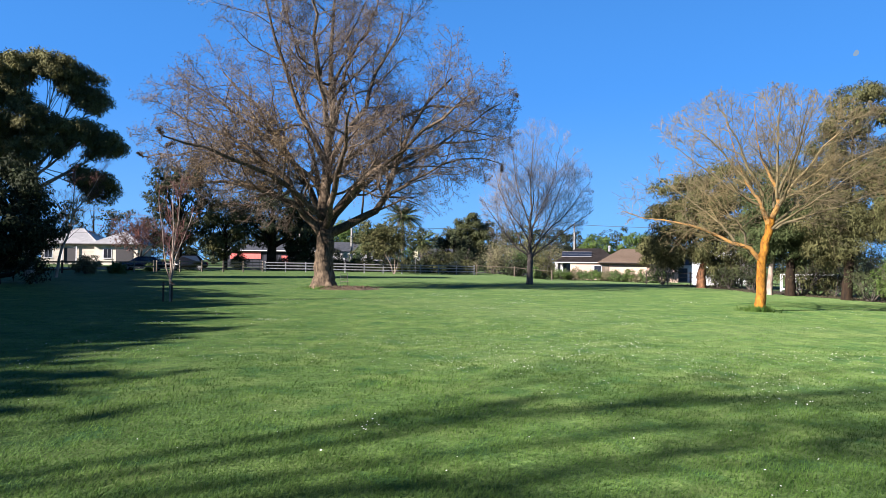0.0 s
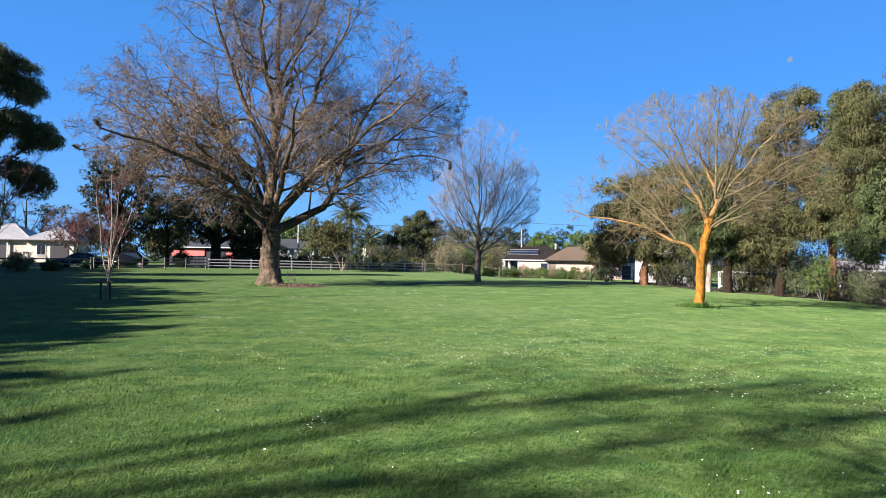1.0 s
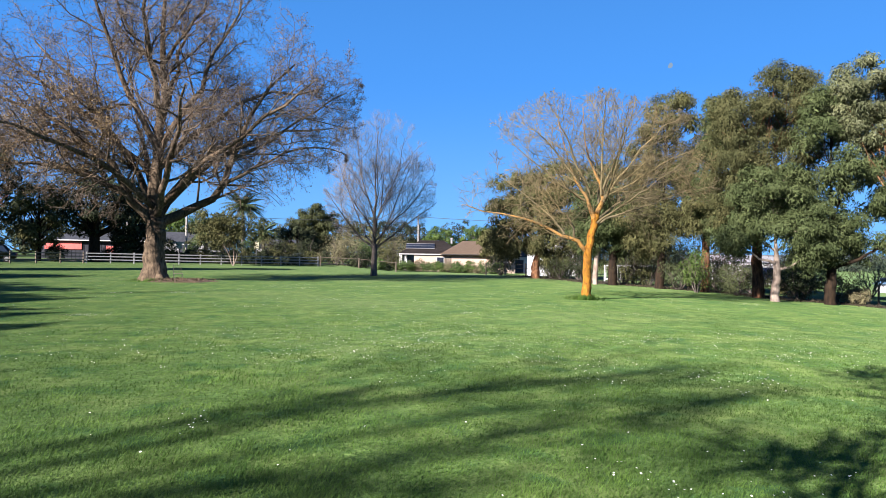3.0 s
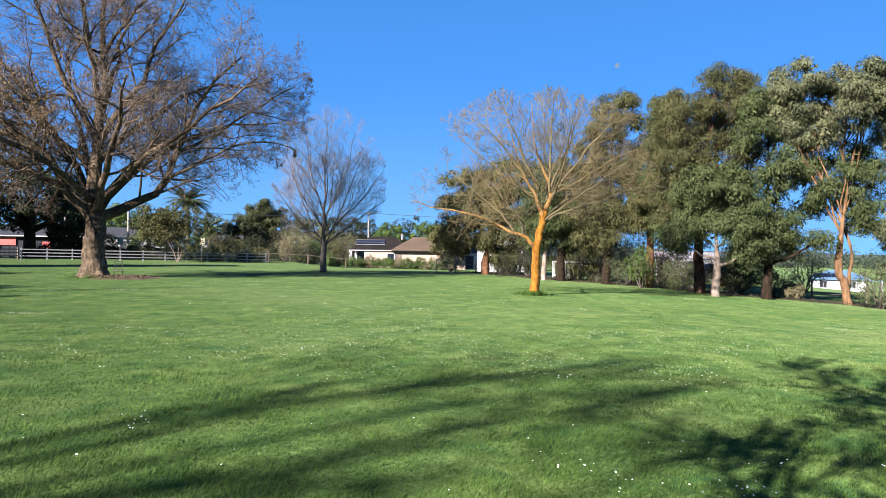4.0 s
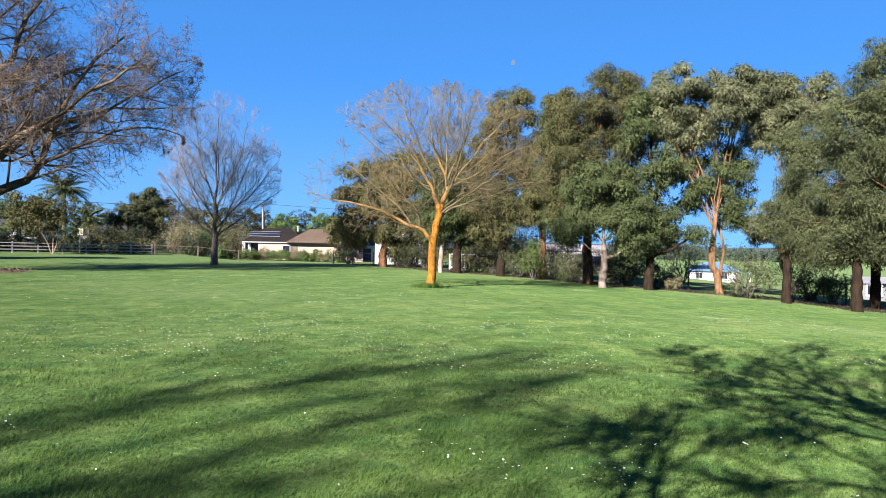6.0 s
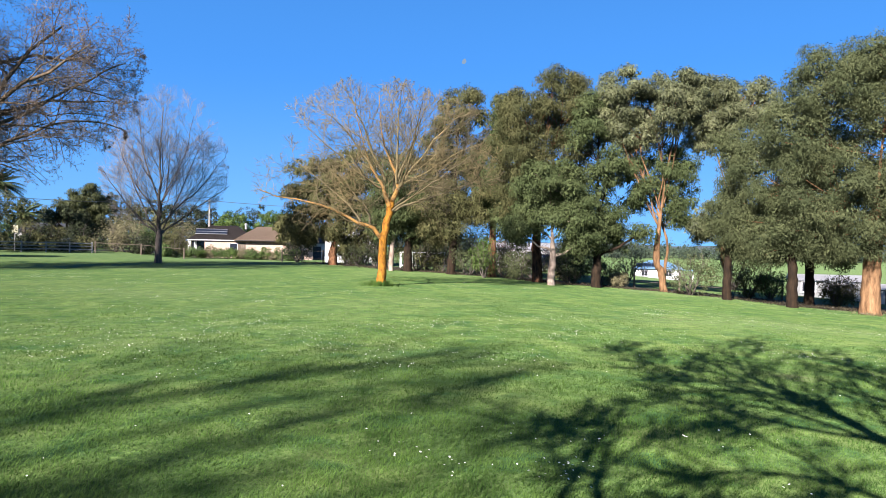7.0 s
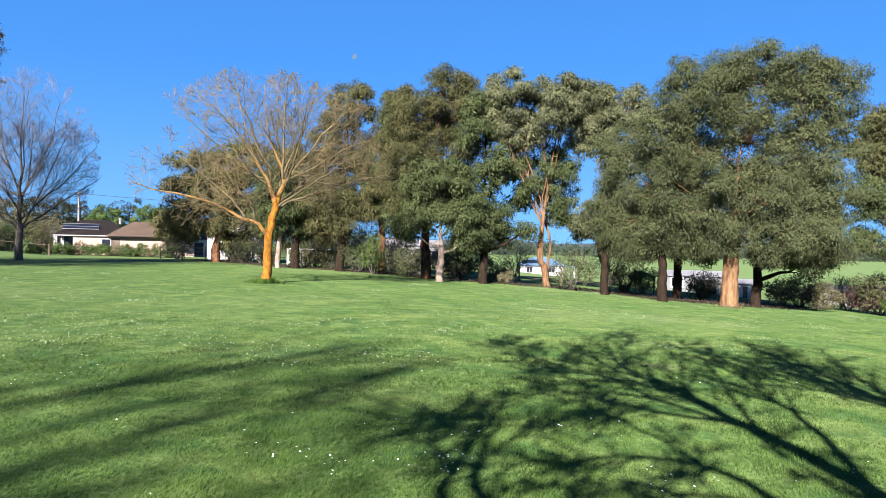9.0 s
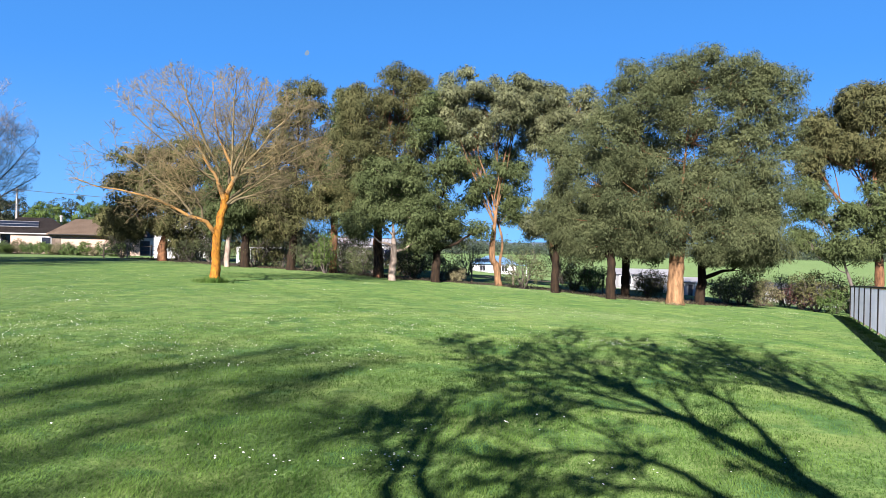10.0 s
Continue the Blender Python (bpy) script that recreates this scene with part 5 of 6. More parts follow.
def sheet_fence():
    """Pale sheets between dark posts, with a capping rail."""
    a, b = Vector((35.56, 10.5)), Vector((11.0, 1.42))
    n = 11
    fence = holder("sheet_fence", (a.x, a.y, float(land(a.x, a.y))), 0, "pale sheet-panel fence with grey posts along the lawn", "fence")
    z0 = float(land(a.x, a.y))
    turn = math.atan2(b.y - a.y, b.x - a.x)
    spin = Matrix.Rotation(turn, 4, "Z")
    pts = []
    for i in range(n + 1):
        p = a.lerp(b, i / n)
        pts.append((p.x - a.x, p.y - a.y, float(land(p.x, p.y)) - z0))
    for p in pts:
        part("post", box((0.07, 0.075, 1.68), (p[0], p[1], p[2] - 0.2), 0.008, turn=spin), M["timber"], fence, "grey weathered post")
    for p, q in zip(pts[:-1], pts[1:]):
        mid = ((p[0] + q[0]) / 2, (p[1] + q[1]) / 2, (p[2] + q[2]) / 2)
        wide = math.dist(p[:2], q[:2]) - 0.12
        slope = Matrix.Rotation(math.atan2(q[2] - p[2], math.dist(p[:2], q[:2])), 4, Vector((math.sin(turn), -math.cos(turn), 0)))
        bm = bmesh.new()
        ribs = 12
        row = [bm.verts.new((-wide / 2 + wide * k / ribs, 0.012 * (k % 2), z)) for z in (0.08, 1.40) for k in range(ribs + 1)]
        for k in range(ribs):
            bm.faces.new((row[k], row[k + 1], row[ribs + 2 + k], row[ribs + 1 + k]))
        bmesh.ops.solidify(bm, geom=bm.faces[:], thickness=0.006)
        bm.transform(Matrix.Translation(mid) @ slope @ spin)
        part("panel", bm, M["grey_panel"], fence)
        bm = box((wide + 0.12, 0.06, 0.06), (0, 0, 1.42), 0.006)
        bm.transform(Matrix.Translation(mid) @ slope @ spin)
        part("capping", bm, M["timber"], fence)


sheet_fence()


# ---- buildings ----
def hip(width, depth, rise, ridge, over=0.5, thick=0.16, base=0.0):
    """A hipped roof with a ridge along x (ridge 0 gives a pyramid); with soffit and fascia."""
    bm = bmesh.new()
    w, d = width / 2 + over, depth / 2 + over
    low = [(-w, -d, base), (w, -d, base), (w, d, base), (-w, d, base)]
    eave = [(x, y, base + thick) for x, y, _ in low]
    top = [(-ridge / 2, 0, base + thick + rise), (ridge / 2, 0, base + thick + rise)]
    poly(low + eave + top, [(3, 2, 1, 0), (0, 1, 5, 4), (1, 2, 6, 5), (2, 3, 7, 6), (3, 0, 4, 7), (4, 5, 9, 8), (5, 6, 9), (6, 7, 8, 9), (7, 4, 8)], bm)
    return bm


def roof_courses(width, depth, rise, ridge, over, thick, base, mat, parent, courses=12):
    """Raised courses of roofing on the two long slopes of a hip, each its own strip."""
    w, d = width / 2 + over, depth / 2 + over
    for side in (-1, 1):
        for i in range(courses):
            s0, s1 = i / courses, (i + 0.94) / courses
            bm = bmesh.new()
            v = []
            for s, lift in ((s0, 0.035), (s1, 0.015)):
                half = w * (1 - s) + ridge / 2 * s
                y, z = side * d * (1 - s), base + thick + rise * s + lift
                v += [(-half, y, z), (half, y, z)]
            vs = [bm.verts.new(p) for p in v]
            bm.faces.new((vs[0], vs[1], vs[3], vs[2]))
            bmesh.ops.solidify(bm, geom=bm.faces[:], thickness=0.03)
            part("roof_course", bm, mat, parent)


def window(parent, x, y, z, w, h, face=-1, panes=2):
    """A window on a wall facing y: frame, sill and panes."""
    fr = part("window", box((w + 0.14, 0.07, h + 0.14), (x, y + face * 0.02, z - 0.07), 0.01), M["white_paint"], parent, "white framed window")
    part("sill", box((w + 0.24, 0.14, 0.05), (x, y + face * 0.06, z - 0.14), 0.008), M["white_paint"], fr)
    for i in range(panes):
        pw = w / panes
        part("pane", box((pw - 0.05, 0.02, h), (x - w / 2 + pw * (i + 0.5), y + face * 0.062, z), 0.002), M["glass"], fr)


def cottage():
    bx, by, bz = spot(-26.6, 108)
    home = holder("cottage", (bx, by, bz), 6, "cream weatherboard cottage with pale hipped iron roof", "house")
    wall = part("wall", box((7.0, 7.0, 3.0), (-2.6, 0, -0.3)), M["pale"], home, "cream weatherboard wall")
    for i in range(14):
        part("weatherboard", box((7.02, 0.03, 0.17), (-2.6, -3.52, 0.05 + i * 0.19), 0.006), M["pale"], wall)
    roof = part("roof", hip(7.0, 7.0, 2.1, 1.0, 0.5, 0.14, 2.7), M["iron_roof"], home, "pale grey iron roof")
    roof.location = (-2.6, 0, 0)
    for sx in (-1, 1):
        for sy in (-1, 1):
            part("ridge_cap", rod((sx * 4.0, sy * 4.0, 2.86), (sx * 0.5, 0, 4.96), 0.06, sides=6), M["iron_roof"], roof)
    part("ridge_cap", rod((-0.5, 0, 4.96), (0.5, 0, 4.96), 0.07, sides=6), M["iron_roof"], roof)
    wing = part("wing", box((5.6, 6.0, 3.0), (3.7, -1.0, -0.3)), M["pale"], home, "shaded side wing")
    roof2 = part("roof", hip(5.6, 6.0, 1.7, 0.6, 0.5, 0.14, 2.7), M["iron_roof"], home)
    roof2.location = (3.7, -1.0, 0)
    # No recess here: a flat dark panel gives the porch its deep shade.
    part("porch", box((1.6, 0.1, 2.0), (-2.4, -3.53, 0.2)), M["dark_trim"], home, "flat dark panel standing for the porch's shade")
    for x in (-3.3, -1.5):
        part("porch_post", box((0.14, 0.14, 2.4), (x, -3.75, 0.0), 0.01), M["white_paint"], home)
    window(wing, 2.6, -4.0, 0.9, 1.0, 1.2)
    part("garage_door", box((2.2, 0.06, 2.1), (4.8, -4.03, 0.0), 0.01), M["dark_trim"], home, "dark green garage door")
    window(wall, -5.2, -3.5, 0.9, 1.0, 1.3)
    chimney = part("chimney", box((0.6, 0.6, 1.6), (5.0, 0.5, 3.3), 0.02), M["brick_red"], home, "red brick chimney")
    part("chimney_cap", box((0.72, 0.72, 0.12), (5.0, 0.5, 4.9), 0.02), M["brick_red"], chimney)
    part("gutter", rod((-6.6, -4.02, 2.72), (1.4, -4.02, 2.72), 0.07, sides=6), M["dark_trim"], home)
    part("gutter", rod((0.4, -4.55, 2.72), (7.0, -4.55, 2.72), 0.07, sides=6), M["dark_trim"], home)


def street_hall():
    bx, by, bz = spot(-13.4, 104)
    hall = holder("street_building", (bx, by, bz), 2, "long dark-walled building with red signboards and grey roof", "building")
    wall = part("wall", box((13.5, 8, 2.5), (0, 0, -0.2)), M["navy"], hall, "dark navy clad wall")
    for i in range(27):
        part("batten", box((0.05, 0.03, 2.2), (-6.5 + i * 0.5, -4.015, 0.0)), M["navy"], wall)
    r = part("roof", hip(13.5, 8, 1.3, 6.0, 0.4, 0.14, 2.3), M["grey_roof"], hall, "grey metal roof")
    part("signboard", box((4.3, 0.08, 1.0), (-3.9, -4.08, 1.2), 0.01), M["red_panel"], hall, "faded red signboard")
    part("signboard", box((0.9, 0.08, 1.5), (1.6, -4.08, 0.2), 0.01), M["red_panel"], hall, "red door panel")
    door = part("door", box((2.6, 0.06, 1.9), (4.9, -4.06, 0.0), 0.01), M["grey_roof"], hall, "blue-grey roller door")
    for i in range(8):
        part("door_slat", box((2.5, 0.02, 0.2), (4.9, -4.1, 0.05 + i * 0.23), 0.005), M["grey_roof"], door)
    part("gutter", rod((-7.1, -4.45, 2.36), (7.1, -4.45, 2.36), 0.08, sides=6), M["white_paint"], hall)


def east_house():
    bx, by, bz = spot(13.6, 104)
    home = holder("bungalow", (bx, by, bz), -13.6, "low cream brick bungalow with brown tiled hip roof", "house")
    wall = part("wall", box((14.6, 9, 2.7), (1.9, 0, -0.3)), M["pink_brick"], home, "cream brick wall")
    for i in range(28):
        part("brick_course", box((14.62, 0.02, 0.072), (1.9, -4.505, -0.02 + i * 0.086)), M["pink_brick"], wall)
    roof = part("roof", hip(10.6, 9, 2.0, 5.0, 0.5, 0.16, 2.35), M["tile_brown"], home, "brown tiled roof")
    roof.location = (4.2, -0.2, 0)
    roof_courses(10.6, 9, 2.0, 5.0, 0.5, 0.16, 2.35, M["tile_brown"], roof)
    roof2 = part("roof", hip(8.2, 9, 2.05, 3.6, 0.5, 0.16, 2.35), M["tile_dark"], home, "dark tiled roof with solar panels")
    roof2.location = (-3.0, 0.3, 0)
    roof_courses(8.2, 9, 2.05, 3.6, 0.5, 0.16, 2.35, M["tile_dark"], roof2)
    slope = math.atan2(2.05, 5.0)
    for i in range(4):
        bm = box((1.02, 1.75, 0.05), (0, 0, 0), 0.005)
        bm.transform(Matrix.Translation((-2.6 + i * 1.06 - 0.6, -5.0 * 0.52, 2.51 + 2.05 * 0.48 + 0.12)) @ Matrix.Rotation(slope, 4, "X"))
        panel = part("solar_panel", bm, M["solar"], roof2, "dark blue solar panel")
        for y in (-0.91, 0.0, 0.91):
            rim = box((1.06, 0.07, 0.07), (0, y, 0), 0.004)
            rim.transform(Matrix.Translation((-2.6 + i * 1.06 - 0.6, -5.0 * 0.52, 2.51 + 2.05 * 0.48 + 0.12)) @ Matrix.Rotation(slope, 4, "X"))
            part("frame", rim, M["iron_roof"], panel, "pale metal frame edge")
    vent = part("vent", rod((0.0, -1.0, 4.1), (0.0, -1.0, 4.75), 0.16, sides=10), M["iron_roof"], home, "round metal roof vent")
    part("vent_cap", rod((0.0, -1.0, 4.75), (0.0, -1.0, 4.95), 0.26, 0.1, 10), M["iron_roof"], vent)
    window(wall, -1.6, -4.5, 0.4, 1.0, 1.6, panes=1)
    part("door", box((1.0, 0.05, 2.1), (-0.5, -4.53, 0.0), 0.01), M["timber"], home, "grey timber door")
    window(wall, 7.4, -4.5, 0.9, 1.4, 1.1)
    part("verandah_floor", box((2.4, 8.5, 0.15), (-6.6, 0, -0.1), 0.01), M["timber"], home)
    part("verandah_wall", box((2.2, 0.1, 2.3), (-6.4, 1.5, 0.0)), M["glass"], home, "shaded glazed verandah wall")
    for y in (-4.3, -1.5):
        for x in (-7.5, -6.7):
            part("verandah_post", box((0.16, 0.16, 2.4), (x, y, 0.0), 0.01), M["white_paint"], home)
    part("gutter", rod((-7.6, -4.78, 2.42), (1.4, -4.78, 2.42), 0.07, sides=6), M["white_paint"], home)
    part("gutter", rod((-1.4, -5.22, 2.42), (9.8, -5.22, 2.42), 0.07, sides=6), M["dark_trim"], home)


def shed(name, bearing, distance, w, d, h, rise, walls, roof, label, turn=0.0, base=0.0, door=True, group=""):
    x, y, z = spot(bearing, distance)
    s = holder(name, (x, y, z + base), -bearing + turn, label, "shed", group)
    wall = part("wall", box((w, d, h + 0.5), (0, 0, -0.5)), walls, s)
    n = max(4, int(w / 0.6))
    for i in range(n + 1):
        part("wall_rib", box((0.05, 0.03, h), (-w / 2 + 0.03 + (w - 0.06) * i / n, -d / 2 - 0.015, 0.0)), walls, wall)
    bm = bmesh.new()
    a, o = w / 2 + 0.25, d / 2 + 0.25
    verts = [(-a, -o, h - 0.05), (a, -o, h - 0.05), (a, 0, h + rise), (-a, 0, h + rise), (a, o, h - 0.05), (-a, o, h - 0.05)]
    poly(verts, [(0, 1, 2, 3), (3, 2, 4, 5), (1, 4, 2), (0, 3, 5), (0, 5, 4, 1)], bm)
    part("roof", bm, roof, s)
    if door:
        part("door", box((min(2.4, w * 0.3), 0.06, h * 0.8), (w * 0.15, -d / 2 - 0.03, 0.0), 0.01), M["grey_roof"], s)
    if w >= 3:
        window(wall, -w * 0.28, -d / 2, h * 0.4, 0.9, 0.7)
    return s


def blue_house():
    bx, by, bz = spot(46.9, 150)
    home = holder("farm_house", (bx, by, bz - 0.2), -46.9, "white house with light blue hipped iron roof among paddocks", "house")
    wall = part("wall", box((9.0, 8, 3.0), (0, 0, -0.6)), M["white_paint"], home, "white weatherboard wall")
    roof = part("roof", hip(9.0, 8, 1.6, 3.0, 0.6, 0.16, 2.2), M["blue_roof"], home, "light blue iron roof")
    for i in range(19):
        x = -4.6 + i * 0.51
        part("roof_rib", rod((x, -4.55, 2.42), (x * 0.55, -2.0, 3.35), 0.03, sides=4), M["blue_roof"], roof)
    window(wall, -2.4, -4.0, 0.8, 1.2, 1.1)
    window(wall, 2.2, -4.0, 0.8, 1.2, 1.1)
    part("verandah", box((3.0, 2.6, 0.12), (5.6, -2.2, 2.0), 0.01), M["blue_roof"], home)
    for y in (-3.3, -1.2):
        part("verandah_post", box((0.14, 0.14, 2.4), (6.9, y, -0.3), 0.01), M["white_paint"], home)
    for i in range(3):
        bm = box((1.4, 1.6, 0.05), (0, 0, 0), 0.005)
        bm.transform(Matrix.Translation((-3.4 + i * 1.5, -3.2, 3.02)) @ Matrix.Rotation(math.atan2(1.6, 4.6), 4, "X"))
        part("solar_panel", bm, M["solar"], roof, "dark solar panel")


M["brick_red"] = material("red_brick", (0.11, 0.033, 0.025), (0.176, 0.06, 0.044), 8, 0.9, 0.4)
cottage()
street_hall()
east_house()
blue_house()
shed("white_garage", 21.9, 82, 5.5, 6, 2.6, 1.0, M["white_paint"], M["iron_roof"], "white garage half hidden behind the gums", 0, 0.1)
shed("white_outbuilding", 18.9, 104, 4.0, 5, 2.4, 0.9, M["white_paint"], M["grey_roof"], "small white outbuilding behind dark shrubs")
shed("pale_shed", 36.2, 92, 7.0, 5, 2.3, 0.8, M["iron_roof"], M["iron_roof"], "pale grey iron shed beyond the trees", 8, 0.2)
shed("silver_shed", 58.9, 62, 5.2, 4, 1.45, 0.4, M["grey_panel"], M["iron_roof"], "low silver shed beyond the boundary trees", 5)
shed("white_shed", 62.7, 60, 1.1, 3, 1.2, 0.3, M["white_paint"], M["iron_roof"], "small white shed behind the great gum", -10)
shed("long_shed", 70.2, 110, 9.0, 5, 2.2, 0.8, M["grey_panel"], M["grey_roof"], "low farm shed in the paddock", 0, 0.0)
shed("grey_cottage", -8.2, 112, 9, 7, 2.6, 1.5, M["white_paint"], M["grey_roof"], "pale house with grey roof across the street")
shed("white_bungalow", 0.2, 122, 10, 7, 3.2, 1.5, M["white_paint"], M["grey_roof"], "white house among garden trees", 10, -1.2)


# ---- vehicles ----
def car(bearing, distance, turn, paint, label, tall=1.5):
    x, y, z = spot(bearing, distance)
    c = holder("car", (x, y, z), turn, label, "car", "parked cars")
    prof = [(-2.1, 0.35), (-2.15, 0.75), (-1.9, 0.92), (-1.1, 0.98), (-0.5, tall - 0.08), (0.0, tall), (1.1, tall - 0.02), (1.75, 1.02), (2.1, 0.95), (2.15, 0.45), (2.0, 0.33)]
    bm = bmesh.new()
    sides = []
    for yy, inset in ((-0.86, 0.0), (0.86, 0.0)):
        sides.append([bm.verts.new((px, yy * (0.82 if pz > 1.0 else 1.0), pz)) for px, pz in prof])
    n = len(prof)
    bm.faces.new(sides[0])
    bm.faces.new(sides[1][::-1])
    for i in range(n):
        bm.faces.new((sides[0][i], sides[1][i], sides[1][(i + 1) % n], sides[0][(i + 1) % n]))
    bmesh.ops.recalc_face_normals(bm, faces=bm.faces[:])
    bmesh.ops.bevel(bm, geom=bm.edges[:], offset=0.05, segments=2, affect="EDGES")
    part("body", bm, paint, c, smooth=True)
    for yy in (-0.78, 0.78):
        part("side_window", poly([(-0.85, yy, 1.02), (-0.42, yy * 0.95, tall - 0.16), (1.0, yy * 0.95, tall - 0.12), (1.45, yy, 1.04)], [(0, 1, 2, 3)]), M["glass"], c)
        part("headlight", box((0.1, 0.3, 0.14), (-2.13, yy * 0.8, 0.66), 0.02), M["glass"], c)
        part("tail_light", box((0.1, 0.2, 0.2), (2.12, yy * 0.85, 0.7), 0.02), M["lamp_red"], c)
        for px in (-1.35, 1.35):
            wheel = part("wheel", rod((px, yy * 1.0 - 0.1, 0.33), (px, yy * 1.0 + 0.1, 0.33), 0.33, sides=16), M["tyre"], c)
            part("rim", rod((px, yy * 1.0 - 0.11, 0.33), (px, yy * 1.0 + 0.11, 0.33), 0.2, sides=10), M["iron_roof"], wheel)
    part("windscreen", poly([(-1.08, -0.68, 1.0), (-1.08, 0.68, 1.0), (-0.52, 0.64, tall - 0.12), (-0.52, -0.64, tall - 0.12)], [(0, 1, 2, 3)]), M["glass"], c)


car(-23.6, 80, 10, M["car_blue"], "dark blue hatchback parked before the cottage", 1.5)
car(-20.4, 82, 15, M["car_black"], "black van parked under the trees", 1.75)
car(-5.7, 99, 0, M["car_white"], "white station wagon parked in the street", 1.5)
car(1.0, 97, 5, M["car_grey"], "blue-grey utility behind the rail fence", 1.5)
car(38.4, 78, 60, M["car_blue"], "blue vehicle by the pale shed", 1.9)


# ---- street ----
def road():
    """A sealed street beyond the rail fences, with raised concrete kerbs."""
    line = np.array([(-75, 20), (-52, 54), (-42, 68), (-34, 78), (-26, 86), (-12, 91.5), (4, 93), (30, 121), (60, 150)], float)
    path = curve_through(np.column_stack([line, np.zeros(len(line))]), 90)[:, :2]
    way = unit(np.gradient(path, axis=0))
    side = np.stack([-way[:, 1], way[:, 0]], 1)

    def strip(name, offs, lift, mat, label):
        rows = [np.column_stack([path + side * o, land(*(path + side * o).T) + h]) for o, h in zip(offs, lift)]
        n, k = len(path), len(rows)
        v = np.concatenate(rows)
        i = np.arange(n - 1)
        f = np.concatenate([np.stack([a * n + i, a * n + i + 1, (a + 1) * n + i + 1, (a + 1) * n + i], 1) for a in range(k - 1)])
        ob = sheet_from(name, v, f, mat, False)
        tagged(ob, label, name, kind="structure")

    strip("road", (0.0, 1.6, 3.2), (0.03, 0.07, 0.03), M["asphalt"], "grey sealed street beyond the rail fence")
    strip("kerb", (-0.25, -0.25, -0.02, -0.02), (-0.05, 0.12, 0.12, 0.0), M["pole"], "pale concrete kerb along the street")
    strip("kerb", (3.22, 3.22, 3.45, 3.45), (0.0, 0.12, 0.12, -0.05), M["pole"], "pale concrete kerb along the street")


road()


# ---- poles, wires, signs ----
def power_pole(bearing, distance, height, label, arm=True):
    x, y, z = spot(bearing, distance)
    p = holder("power_pole", (x, y, z), -bearing + 25, label, "pole", "power poles")
    part("post", rod((0, 0, -0.3), (0, 0, height), 0.17, 0.12, 12), M["pole"], p)
    if arm:
        bar = part("cross_arm", box((1.8, 0.1, 0.12), (0, -0.15, height - 0.6), 0.01), M["timber"], p)
        for i in (-0.8, -0.3, 0.3, 0.8):
            part("insulator", rod((i, -0.15, height - 0.48), (i, -0.15, height - 0.3), 0.05, 0.03, 8), M["white_paint"], bar)
        part("junction_box", box((0.35, 0.25, 0.5), (0.25, 0, height - 2.2), 0.02), M["grey_roof"], p)
    return Vector((x, y, z + height - 0.3))


tops = [power_pole(10.8, 122, 9.2, "pale timber power pole behind the bungalow"), power_pole(-7.6, 96, 6.8, "stout weathered power pole by the street", False),
        power_pole(-11.8, 100, 5.6, "thin pale pole beside the dark building", False), power_pole(-31.0, 118, 9.0, "power pole beyond the cottage")]
for a, b in ((tops[1], tops[0]), (tops[3], tops[1]), (tops[0], Vector((85, 112, tops[0].z)))):
    for off in (0.0, 0.5):
        n = 24
        line = np.array([[a.x + (b.x - a.x) * q, a.y + (b.y - a.y) * q + off, a.z + (b.z - a.z) * q - 3.2 * q * (1 - q)] for q in np.linspace(0, 1, n)])
        wire = tubes("overhead_wire", [(line[None], np.full((1, n), 0.018), 4)], M["wire"], None)
        tagged(wire, "thin sagging overhead power line", "wire", "overhead wires")
for b, d, h in ((-2.3, 88, 2.9), (-8.1, 90, 2.6)):
    x, y, z = spot(b, d)
    s = holder("road_sign", (x, y, z), -b, "pale road sign on a thin grey post", "sign", "road signs")
    part("post", rod((0, 0, -0.2), (0, 0, h), 0.04, sides=8), M["wire"], s)
    part("plate", box((0.6, 0.03, 0.8), (0, -0.05, h - 0.9), 0.01), M["sign"], s, "pale yellow plate")


# ---- street trees, hedges and shrubs ----
def palm(bearing, distance, height, reach, label, seed, fronds=26):
    rng = np.random.default_rng(seed)
    x, y, z = spot(bearing, distance)
    p = holder("palm_tree", (x, y, z), -bearing, label, "tree", "palms")
    trunk = limbs_of([(((0, 0, -0.2), (0.1, 0, height * 0.4), (0, 0, height))  , 0.28, 0.24)], 12)
    tubes("trunk", [(*trunk, 10)], M["grey_bark"], p)
    for i in range(fronds):
        a, e = i * 2.4, rng.uniform(-0.35, 1.2)
        d = np.array([math.cos(a) * math.cos(e), math.sin(a) * math.cos(e), math.sin(e)])
        spine = [np.array([0, 0, height])]
        for k in range(7):
            d = unit(d + np.array([0, 0, -0.16]))
            spine.append(spine[-1] + d * reach / 6.0)
        spine = np.array(spine)
        side = unit(np.cross(spine[-1] - spine[0], [0, 0, 1.0]))
        v, f = [], []
        for k in range(1, 8):
            for half in (0.0, 0.5):
                c = spine[k - 1] * (1 - half) + spine[k] * half
                t = unit(spine[k] - spine[k - 1])
                for sgn in (-1, 1):
                    long = reach * 0.26 * (1 - abs(k - 3.5) / 5)
                    tip = c + (side * sgn * 0.8 + t * 0.6 + np.array([0, 0, -0.45])) * long
                    n = len(v)
                    v += [c - t * 0.12, c + t * 0.12, tip + t * 0.03, tip - t * 0.03]
                    f.append((n, n + 1, n + 2, n + 3))
        frond = sheet_from("frond", np.array(v), np.array(f), M["palm"], False)
        frond.parent = p


palm(-3.4, 108, 8.2, 3.2, "feathery date palm above the street gardens", 91, 46)
palm(-1.8, 104, 4.3, 2.4, "shorter palm with drooping fronds", 92, 32)
palm(-6.2, 100, 4.0, 2.6, "arching palm beside the power pole", 93, 30)

